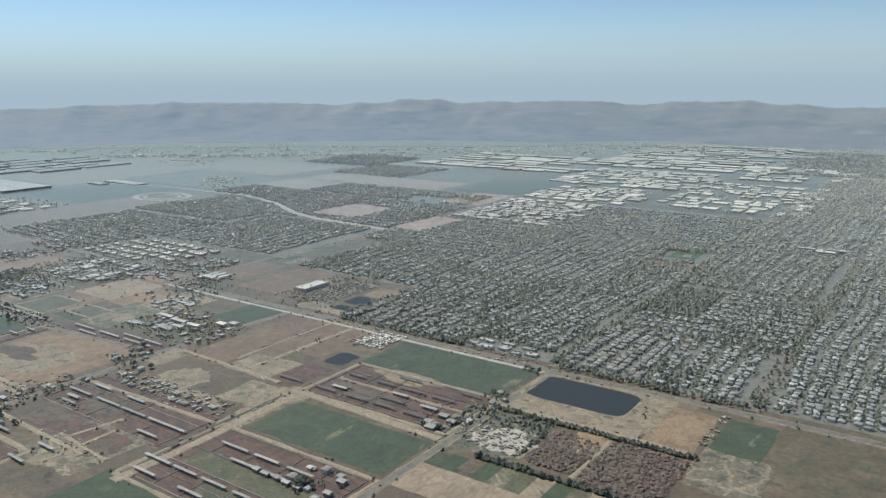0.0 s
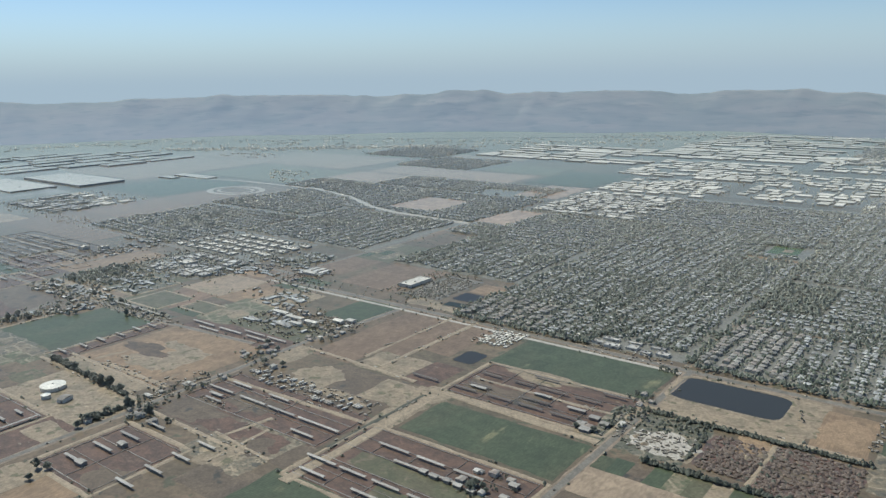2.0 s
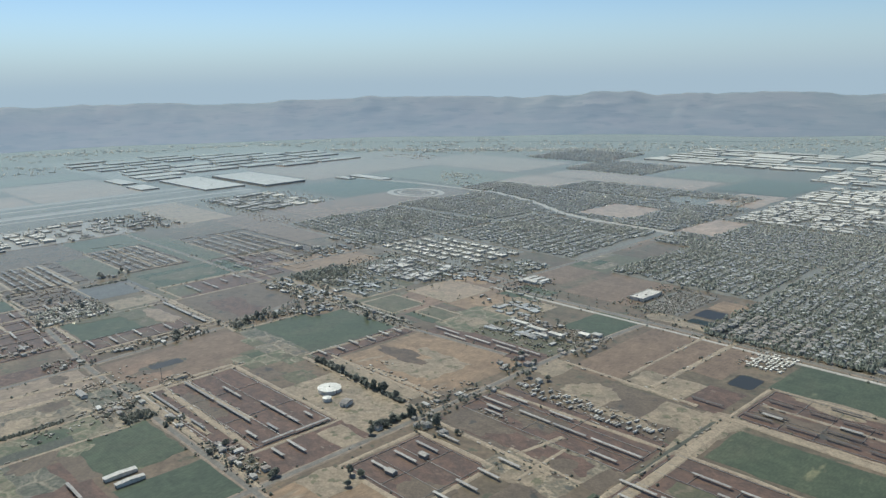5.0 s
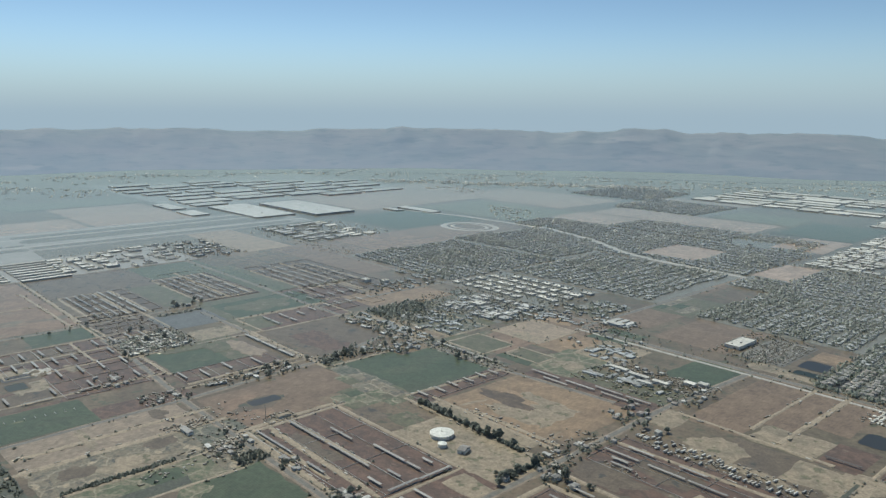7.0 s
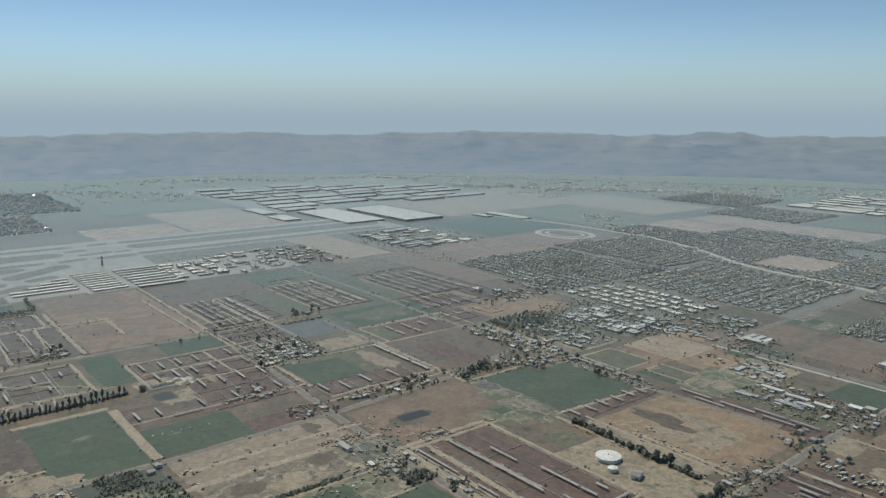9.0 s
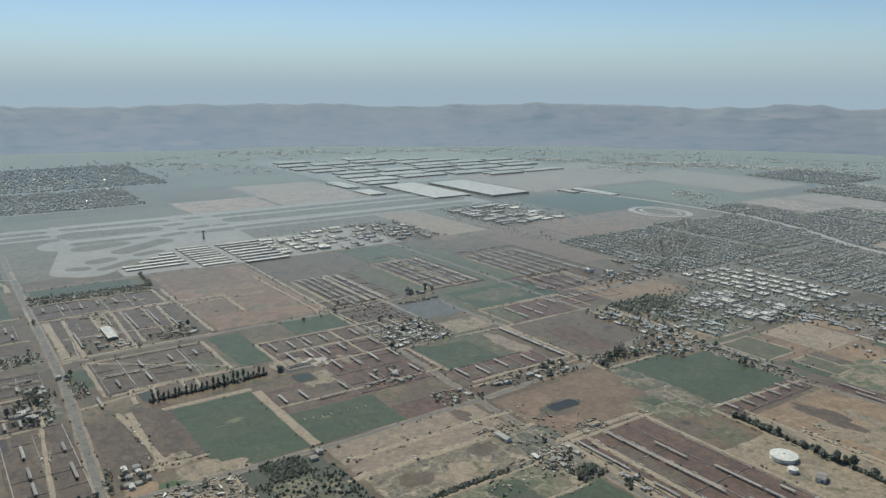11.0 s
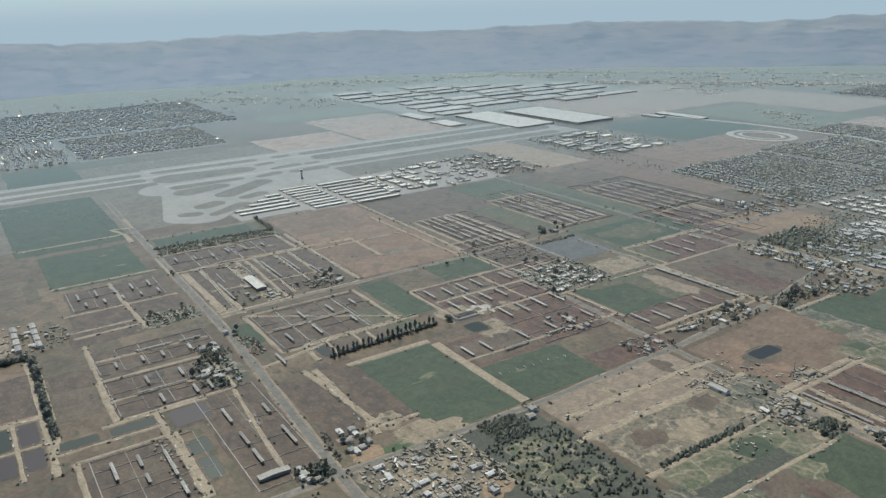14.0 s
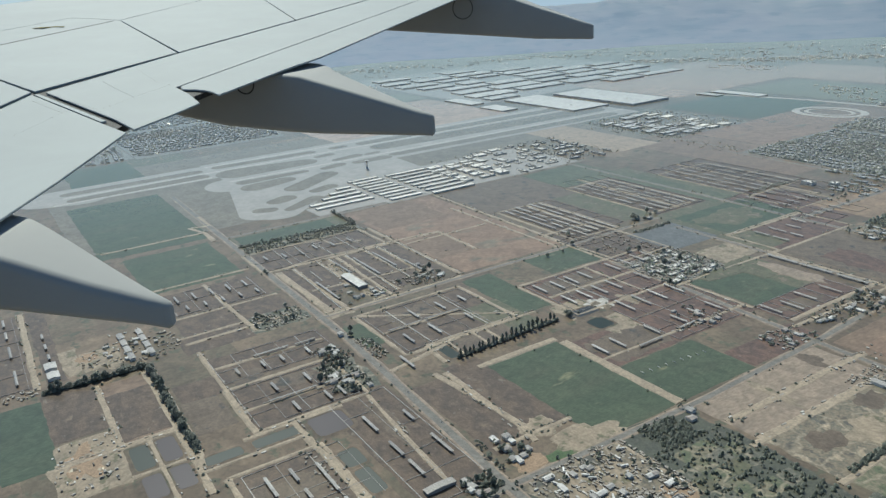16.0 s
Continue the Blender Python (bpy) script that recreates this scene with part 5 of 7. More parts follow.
# warehouses of the industrial districts
YARDS = []       # places for trees between the large sheds


def district(x0, x1, y0, y1, step, low, high, count, group, tall=(2.2, 3.2), roof=ROOFWHITE, fill=0.9, label="large white flat-roofed warehouse in an industrial district", name="warehouse", category="warehouse"):
    g = random.Random(int(x0 + y1))
    made, rows = 0, int((y1 - y0) / step)
    rest = Shape()
    patch("pavement", x0, x1 + high / 2, y0, y1, PAVED, "grey yards and streets between large sheds", "yards", z=0.04, rag=1.5, step=20)
    for j in range(rows):
        x = x0 + g.uniform(0, 10)
        while x < x1:
            w = g.uniform(low, high)
            d = step * g.uniform(0.66, 0.95)
            h = g.uniform(*tall)
            y = y0 + (j + 0.5) * step
            if g.random() < fill:
                if made < count:
                    building(name, x + w / 2, y + g.uniform(-.1, .1) * step, w, d, h, label, category, roof=roof, group=group)
                    made += 1
                else:
                    k = g.choice((1, 1, 2))
                    for c in range(k):
                        rest.box(x + w * (c + .5) / k, y + g.uniform(-.15, .15) * step, 0, w / k * .92, d * g.uniform(.6, 1.1), h, slot=0)
            YARDS.append((x + w + 2, y0 + (j + g.random()) * step))
            x += w + g.uniform(2, 7)
    if rest.v:
        tagged(new("warehouses", rest.mesh("warehouses", ROOFMIX)), "crowd of far white flat-roofed warehouses", "warehouses", kind="stuff")


district(-634, -478, 912, 1130, 17, 8, 22, 70, "front warehouses", (1.4, 2.2))
district(-425, -205, 1165, 1500, 30, 10, 26, 0, "side warehouses", (1.2, 1.8), fill=0.6); district(-400, -215, 1560, 1830, 44, 16, 40, 0, "side warehouses", (1.4, 2.0), fill=0.55)
district(-640, -470, 1140, 1330, 22, 10, 30, 0, "middle warehouses", (1.2, 1.8)); district(-700, -440, 1345, 1640, 30, 18, 48, 0, "middle warehouses", (1.3, 2.0), fill=0.9)
district(-1130, -790, 1480, 1830, 46, 40, 120, 0, "back warehouses", (1.6, 2.4), fill=0.92); district(-780, -420, 1660, 2350, 52, 34, 110, 0, "back warehouses", (1.6, 2.4), fill=0.92)


s = Shape(); s.box(0, 0, 0, 2.4, 3.6, .55)
SHED_UNIT = s.mesh("roof_unit", ROOFGREY)


def far_shed(x0, x1, y0, y1, h, label="very large white flat-roofed distribution shed", group="distribution sheds"):
    """A wide shed with a low parapet and a band of dock doors on its near side."""
    top = tagged(new("distribution_shed"), label, "warehouse", group)
    top.location = ((x0 + x1) / 2, (y0 + y1) / 2, 0.05)
    w, d, h = x1 - x0, y1 - y0, h * 0.62
    s = Shape(); s.box(0, 0, -0.1, w, d, h + 0.1)
    part("wall", s.mesh("wall", WALLPALE), top)
    for i in range(max(2, int(d / 26))):
        part("roof_unit", SHED_UNIT, top, "grey roof unit").location = (-w * .25 + w * .5 * (i % 2), -d / 2 + (i + .5) * min(26, d / 2), h + .2)
    s = Shape(); s.box(0, 0, h, w + 0.4, d + 0.4, 0.25)
    part("roof", s.mesh("roof", ROOFSHED), top)
    return top


far_shed(-1690, -1488, 572, 655, 3.2); far_shed(-1668, -1450, 678, 768, 4.6)
far_shed(-1442, -1336, 872, 898, 2.0, "long bright white barn beside a green field", "long white barns"); far_shed(-1446, -1400, 838, 856, 2.0, "short bright white barn beside a green field", "long white barns")
far_shed(-1660, -1590, 492, 528, 2.6); far_shed(-1795, -1700, 500, 530, 2.0)
g = random.Random(51)
for x0, y0, y1 in ((-1752, 560, 1080), (-1815, 560, 1075), (-1880, 570, 1100), (-1945, 590, 1130), (-2010, 560, 1130), (-2080, 540, 1000), (-2150, 540, 900), (-2230, 560, 800)):
    y = y0
    while y < y1:
        q = g.uniform(55, 120)
        if g.random() < 0.9 and not (x0 > -1770 and 640 < y < 800):
            far_shed(x0, x0 + g.uniform(34, 52), y, y + q, g.uniform(2.4, 4.0))
        y += q + g.uniform(9, 24)
patch("pavement", -2290, -1700, 520, 1150, RUNWAY, "pale grey yards between large sheds", "yards", z=0.03, rag=2, step=40)
district(-1380, -1212, 512, 664, 26, 6, 18, 24, "compound buildings", (1.2, 2.0), ROOFGREY, 0.6, "low grey-roofed building in a walled compound", "compound_building", "building")
district(-800, -712, 398, 474, 12, 5, 14, 34, "roadside businesses", (1.4, 2.2), ROOFGREY, 0.7, "low roadside business with a grey flat roof", "shop", "shop")
district(-890, -838, 92, 152, 9, 2.5, 6, 30, "yard buildings", (0.8, 1.3), ROOFWHITE, 0.75, "small pale shed in a crowded yard", "shed", "shed")

# ---- corral fences and curbs ----
def pens(x0, x1, y0, y1, nx, ny):
    """Rail fences and feed curbs round and across one corral."""
    s = Shape()
    g = random.Random(int(x0 - y0))
    for k in range(ny + 1):
        y = y0 + (y1 - y0) * k / ny
        s.box((x0 + x1) / 2, y, 0.05, x1 - x0, 0.2 if k % 2 else 0.4, 0.35)
    for k in range(nx + 1):
        x = x0 + (x1 - x0) * k / nx + (g.uniform(-3, 3) if 0 < k < nx else 0)
        for j in range(ny):
            if g.random() < 0.8:
                a, b = y0 + (y1 - y0) * j / ny, y0 + (y1 - y0) * (j + 1) / ny
                s.box(x, (a + b) / 2, 0.05, 0.18, b - a - 0.8, 0.4)
    tagged(new("corral_fence", s.mesh("corral_fence", ROOFMETAL)), "pale rail fences and feed curbs dividing a corral", "fence", "corral fences")


for x0, x1, y0, y1, nx, ny in [(-335, -229, 327, 380, 5, 4), (-337, -229, 199, 221, 5, 2), (-337, -229, 237, 261, 5, 2), (-465, -348, 225, 267, 5, 3), (-633, -509, 91, 156, 3, 4), (-1127, -969, 221, 287, 4, 5), (-1096, -906, 336, 429, 4, 5), (-1084, -973, 113, 177, 4, 5), (-989, -899, 96, 151, 6, 5), (-1130, -1079, -142, -30, 2, 7), (-936, -867, -123, -38, 3, 5), (-905, -843, 3, 127, 3, 8), (-829, -769, 23, 97, 3, 5)] + \
        [(-835, -723, -195, -159, 5, 2), (-889, -839, -235, -173, 3, 4), (-939, -901, -235, -159, 2, 5), (-1079, -1031, -231, -161, 2, 4), (-771, -745, 101, 181, 1, 6), (-799, -746, -259, -206, 4, 3), (-959, -846, 301, 371, 4, 4), (-1117, -976, -355, -338, 5, 1), (-454, -403, 129, 179, 2, 3), (-613, -597, 211, 299, 1, 7)]:
    pens(x0, x1, y0, y1, nx, ny)
for i in range(9):
    s = Shape(); s.box(0, 0, 0.35, 2.6, 0.25, 0.2); s.box(-1.1, 0, 0, .12, .5, .4); s.box(1.1, 0, 0, .12, .5, .4)
    ob = tagged(new("irrigation_pipe", s.mesh("irrigation_pipe", TANKWHITE)), "short white irrigation pipe on wheels in a crop", "irrigation pipe", "irrigation pipes")
    ob.location = (-752 + i * 0.6, -28 + i * 6.1, 0.1)

# ---- trees ----
def crown_shape(s, g, height, radius, n, tall=1.0):
    for _ in range(n):
        a, u = g.random() * 6.283, g.random()
        k = (1 - abs(2 * u - 0.85)) ** 0.5 if u < 0.9 else 0.35
        r = radius * k * g.uniform(0.35, 1.05)
        s.clump(r * math.cos(a), r * math.sin(a), height * (0.32 + 0.66 * u), radius * g.uniform(0.26, 0.46), radius * g.uniform(0.2, 0.38) * tall, g)


def tree_kind(name, label, height, radius, n, seed, tall=1.0):
    g = random.Random(seed)
    top = tagged(new("tree"), label, "tree", name)
    s = Shape()
    s.tube(0, 0, -0.1, height * 0.05, height * 0.025, height * 0.55, 7)
    for i in range(4):
        a = i * 1.57 + g.random()
        s.tube(0, 0, height * (0.25 + 0.06 * i), height * 0.022, height * 0.008, height * 0.32, 5, lean=(radius * 0.6 * math.cos(a), radius * 0.6 * math.sin(a)))
    part("trunk", s.mesh("trunk", BARK), top)
    s = Shape(); crown_shape(s, g, height, radius, n, tall)
    part("crown", s.mesh("crown", LEAF), top)
    return top


KINDS = [tree_kind("farm trees", "broad hazy green shade tree", 4.2, 2.2, 70, 1), tree_kind("farm trees", "rounded dark green shade tree", 3.4, 1.8, 56, 2), tree_kind("farm trees", "tall uneven eucalyptus tree", 5.6, 1.9, 70, 3, 1.4), tree_kind("farm trees", "small bushy tree beside a track", 2.4, 1.4, 40, 4)]
POPLAR = tree_kind("row of poplars", "tall narrow poplar in a row", 6.4, 1.1, 64, 9, 1.9)
used = set()
more_trees = Shape()


def tree(x, y, kind=None, size=1.0, g=rng):
    if kind is None and (x < -1100 or y > 330 or -712 < x < -600 and y < 90):      # far or crowded trees are joined
        r = size * g.uniform(1.2, 2.0)
        for _ in range(9):
            a, u = g.random() * 6.283, g.random()
            more_trees.clump(x + r * u * math.cos(a), y + r * u * math.sin(a), r * (0.7 + 1.4 * (1 - u)), r * g.uniform(.3, .5), r * g.uniform(.3, .5), g)
        return None
    base = kind or KINDS[g.choice((0, 0, 1, 1, 2, 3))]
    if base not in used:
        used.add(base)
        base.matrix_basis = pose(x, y, 0.05, 0, 0, g.uniform(0, 360))
        return base
    k = size * g.uniform(0.75, 1.25)
    ob = copy_thing(base, pose(x, y, 0.05, 0, 0, g.uniform(0, 360)))
    ob.scale = (k * g.uniform(.9, 1.1), k * g.uniform(.9, 1.1), k)
    return ob


ROWS_OF_TREES = []


def row(x0, y0, x1, y1, n, kind=None, jitter=1.0, size=1.0):
    ROWS_OF_TREES.append((x0, y0, x1, y1, n))
    for i in range(n):
        u = (i + 0.5) / n
        tree(x0 + (x1 - x0) * u + rng.uniform(-jitter, jitter), y0 + (y1 - y0) * u + rng.uniform(-jitter, jitter), kind, size)


def grove(x0, x1, y0, y1, n, size=1.0):
    for _ in range(max(1, int(n * 0.42))):
        tree(rng.uniform(x0, x1), rng.uniform(y0, y1), None, size)


row(-838, -104, -842, -18, 22, POPLAR, 0.8)
row(-600, 208, -497, 203, 26, None, 1.6, 1.1)
row(-956, -269, -837, -270, 44, None, 1.3, 1.1); row(-222, 370.5, -102, 372.5, 34, None, 1.2, 0.8); row(-200, 312, -122, 314, 24, None, 1.2, 0.7)
row(-961, -331, -959, -270, 26, None, 1.4, 1.1)
row(-1160, -140, -1154, -20, 22, None, 2.0)
row(-1212, -20, -1150, -22, 10, None, 1.5, 1.2)
grove(-232, -214, 350, 369, 9); grove(-212, -182, 352, 369, 14); grove(-222, -216, 322, 340, 3)
grove(-148, -136, 402, 418, 6)
grove(-246, -232, 322, 345, 8); grove(-240, -228, 378, 392, 5); grove(-262, -236, 226, 258, 10)
grove(-470, -440, 284, 296, 5, 1.2); grove(-500, -478, 308, 318, 5, 1.1); grove(-497, -474, 160, 178, 12); grove(-465, -440, 182, 196, 7, 1.2)
row(-481, 165, -479, 200, 7, None, 1.5, 1.1); grove(-530, -520, 84, 96, 7); grove(-488, -474, 92, 104, 6); grove(-452, -440, 112, 128, 5)
grove(-722, -690, 268, 296, 14, 1.1); grove(-760, -706, 196, 206, 9, 1.1); grove(-745, -716, 150, 196, 12)
grove(-850, -838, -20, 2, 8, 1.2); grove(-905, -870, -178, -160, 9); grove(-866, -842, -190, -170, 7)
grove(-750, -730, -150, -132, 6); grove(-712, -690, -80, -50, 12, 0.7); grove(-1152, -1136, -140, -26, 50, 0.9); grove(-728, -714, -172, -158, 14, 0.8); grove(-884, -858, -182, -160, 14, 0.8); grove(-990, -965, -190, -155, 12); grove(-608, -592, 66, 84, 16, 0.8); grove(-730, -714, 205, 250, 30); grove(-736, -715, 115, 180, 22, 0.8); grove(-825, -785, 330, 390, 40, 0.8); grove(-970, -985, -70, -40, 10, 0.8); grove(-712, -700, -48, -30, 5, 0.8)
grove(-900, -836, 86, 156, 20); grove(-985, -900, 96, 150, 14); grove(-975, -960, 178, 204, 8, 1.2); grove(-930, -898, 395, 430, 10, 1.2); grove(-985, -960, 205, 222, 8)
grove(-815, -620, 294, 316, 24); grove(-712, -630, 388, 405, 8); grove(-760, -705, 412, 480, 14); grove(-440, -405, 84, 130, 4)
grove(-1000, -965, -44, -30, 7); grove(-1080, -1066, -146, -136, 5); grove(-920, -905, -150, -134, 6); grove(-1000, -985, -160, -150, 6); grove(-960, -945, 60, 92, 5)
lot_kinds = []
for seed in range(7):
    g = random.Random(300 + seed)
    w, d, h = g.uniform(2.4, 5.6), g.uniform(2.0, 3.4), g.uniform(1.0, 1.5)
    top = tagged(new("farm_building"), "small farm building with a gabled sheet roof", "farm building", "small farm buildings")
    s = Shape(); s.box(0, 0, -0.1, w, d, h + 0.1)
    part("wall", s.mesh("wall", STUCCO), top)
    s = Shape(); s.gable(0, 0, h, w + .4, d + .4, 0.45, hip=0.8 if seed % 3 == 0 else 0.0)
    part("roof", s.mesh("roof", (ROOFMETAL, TILEONE, ROOFGREY)[seed % 3]), top)
    lot_kinds.append([top, False])


def lot(x0, x1, y0, y1, n, leaves=2.0):
    """Small buildings, trees and shrubs crowded on one plot."""
    g = random.Random(int(x0 * 3 - y0 * 5))
    for _ in range(n):
        x, y = g.uniform(x0, x1), g.uniform(y0, y1)
        k = g.choice(lot_kinds)
        m = pose(x, y, 0.1, 0, 0, g.choice((0, 90)) + g.uniform(-5, 5))
        if k[1]:
            copy_thing(k[0], m)
        else:
            k[0].matrix_basis, k[1] = m, True
    for _ in range(int(n * leaves)):
        x, y, r = g.uniform(x0 - 2, x1 + 2), g.uniform(y0 - 2, y1 + 2), g.uniform(0.7, 1.5)
        for _ in range(4):
            more_trees.clump(x + g.uniform(-1, 1) * r, y + g.uniform(-1, 1) * r, r * g.uniform(.6, 1.6), r * g.uniform(.5, .9), r * g.uniform(.5, .9), g)


for x0, x1, y0, y1, n, leaves in ((-722, -668, 440, 512, 16, 2.5), (-704, -648, 470, 546, 14, 2.5), (-786, -722, 326, 382, 12, 3.0), (-628, -570, 394, 456, 12, 4.0), (-560, -508, 366, 398, 10, 1.5), (-502, -462, 340, 380, 12, 2.5), (-484, -466, 202, 258, 8, 4.0), (-826, -705, 290, 300, 16, 3.0),
                              (-530, -480, 84, 96, 8, 3.0), (-735, -718, 108, 180, 12, 3.5), (-728, -702, 258, 272, 5, 5.0), (-898, -872, 366, 470, 12, 3.0), (-1002, -966, -118, -86, 10, 1.5), (-980, -962, -54, -30, 5, 5.0), (-800, -768, 50, 68, 6, 2.0), (-735, -718, 60, 92, 6, 3.0), (-905, -886, -172, -156, 8, 4.0), (-868, -842, -184, -164, 7, 4.0),
                              (-750, -726, -150, -130, 6, 3.0), (-730, -714, -176, -162, 4, 4.0), (-1010, -966, -300, -250, 12, 1.5), (-236, -222, 372, 392, 4, 3.0), (-262, -236, 226, 256, 5, 2.5), (-232, -224, 336, 348, 3, 3.0), (-475, -440, 186, 198, 6, 3.0), (-640, -606, 60, 88, 7, 2.0), (-714, -664, -140, -92, 16, 1.2), (-590, -566, 82, 94, 5, 3.0), (-500, -470, 288, 310, 6, 4.0)):
    lot(x0, x1, y0, y1, n, leaves)
bush = Shape()
g = random.Random(21)
for x0, x1, y0, y1, n in [(-690, -606, -92, -38, 520), (-710, -688, -76, -52, 420), (-628, -624, -24, 40, 260), (-606, -592, 66, 84, 160), (-1155, -1134, -140, -24, 420), (-728, -714, -170, -158, 90), (-884, -842, -182, -160, 120), (-990, -964, -190, -152, 90), (-905, -872, -143, -134, 50), (-730, -712, 205, 255, 160), (-565, -475, 332, 395, 90), (-625, -604, 8, 80, 20), (-945, -938, 160, 206, 90), (-236, -181, 348, 370, 130), (-175, -106, 320, 366, 40)] + \
        [(-830, -704, 405, 482, 200), (-860, -716, 485, 575, 800), (-1390, -1204, 505, 670, 700), (-182, -180, 326, 357, 60), (-240, -228, 434, 441, 40), (-960, -950, 345, 400, 120), (-820, -614, 298, 318, 220), (-825, -752, 325, 405, 620), (-1345, -1200, 180, 400, 300), (-228, -178, 612, 702, 420), (-525, -465, 470, 560, 160), (-590, -430, 455, 475, 40), (-1350, -1090, 480, 520, 120), (-895, -835, 90, 155, 120), (-712, -640, -330, -170, 120)]:
    for _ in range(n):
        r = g.uniform(0.5, 1.35)
        bush.clump(g.uniform(x0, x1), g.uniform(y0, y1), r * 0.6, r, r * g.uniform(0.7, 1.3), g)
for x0, y0, x1, y1, n in ROWS_OF_TREES:      # undergrowth that closes the rows
    for _ in range(n * 9):
        u, r = g.random(), g.uniform(0.7, 1.6)
        bush.clump(x0 + (x1 - x0) * u + g.uniform(-1.3, 1.3), y0 + (y1 - y0) * u + g.uniform(-1.3, 1.3), r * 0.8, r, r, g)
for pts, w in LINES:      # bushes along roads and tracks
    for (ax, ay), (bx, by) in zip(pts, pts[1:]):
        q = math.hypot(bx - ax, by - ay)
        if ax < -1240 or q > 900:
            continue
        s = 0.0
        while s < q:
            s += g.expovariate(1 / 30.0) if g.random() < 0.7 else g.uniform(0.5, 2.0)
            r, off = g.uniform(0.4, 1.15), (w / 2 + g.uniform(.8, 2.6)) * g.choice((-1, 1))
            u = min(1, s / q)
            bush.clump(ax + (bx - ax) * u - (by - ay) / q * off, ay + (by - ay) * u + (bx - ax) / q * off, r * 0.6, r, r * .9, g)
rust = Shape()
for x0, x1, y0, y1, n in ((-176, -150, 322, 362, 420), (-146, -104, 318, 368, 760)):
    for _ in range(n):
        r = g.uniform(0.45, 1.25)
        rust.clump(g.uniform(x0, x1), g.uniform(y0, y1), r * 0.5, r * 1.3, r * g.uniform(0.4, 0.9), g)
tagged(new("dry_bushes", rust.mesh("dry_bushes", RUSTLEAF)), "thick rusty brown dry bushes", "bushes", kind="stuff")
tagged(new("farm_trees", more_trees.mesh("farm_trees", LEAF)), "clumps of hazy green trees round farms and streets", "trees", kind="stuff")
tagged(new("bushes", bush.mesh("bushes", LEAF)), "scattered hazy green bushes and scrub", "bushes", kind="stuff")

# ---- houses ----
house_made = []


def house_kind(seed, name="house"):
    g = random.Random(seed)
    w, d, h = g.uniform(3.7, 4.5), g.uniform(3.0, 3.7), g.choice((1.6, 2.1, 2.2))
    top = tagged(new(name), "suburban house with stucco walls and a hipped tile roof", "house", "suburban houses")
    s = Shape(); s.box(0, 0, -0.1, w, d, h + 0.1); s.box(w * .25, -d * .55, -0.1, w * .42, d * .4, h * .8 + 0.1)
    part("wall", s.mesh("wall", STUCCO), top)
    s = Shape(); s.gable(0, 0, h, w + .5, d + .5, 0.6, hip=1.5 if seed % 2 else 0.3); s.gable(w * .25, -d * .55, h * .8, d * .5, w * .46, 0.36, 90, hip=0.2)
    part("roof", s.mesh("roof", TILEONE), top)
    s = Shape(); s.box(0, 0, 0, w * .26, 0.08, 0.9)
    part("garage_door", s.mesh("garage_door", WALLPALE), top, "pale garage door").location = (w * .25, -d * .76, 0)
    s = Shape(); s.box(0, 0, 0, 0.7, 0.06, 0.6)
    me = s.mesh("window", RUBBER)
    for px, py, pz in ((-w * .25, -d / 2 - .03, .7), (-w * .25, d / 2 + .03, .7), (w * .2, d / 2 + .03, .7)):
        part("window", me, top, "dark window").location = (px, py, pz)
    return top


for seed in range(6):
    house_made.append([house_kind(seed), False])


def put_house(x, y, turn, g):
    k = g.choice(house_made)
    m = pose(x, y, 0.05, 0, 0, turn)
    if not k[1]:
        k[1] = True
        k[0].matrix_basis = m
        return k[0]
    return copy_thing(k[0], m)


far_houses, yard_trees = Shape(), Shape()


HIGHWAYS = [pts for pts, w in LINES if w >= 9]


def on_highway(x, y, reach=8.0):
    """Whether a place lies on one of the wide roads."""
    for pts in HIGHWAYS:
        for (ax, ay), (bx, by) in zip(pts, pts[1:]):
            q = (bx - ax) ** 2 + (by - ay) ** 2
            u = max(0.0, min(1.0, ((x - ax) * (bx - ax) + (y - ay) * (by - ay)) / q))
            if math.hypot(x - ax - u * (bx - ax), y - ay - u * (by - ay)) < reach:
                return True
    return False


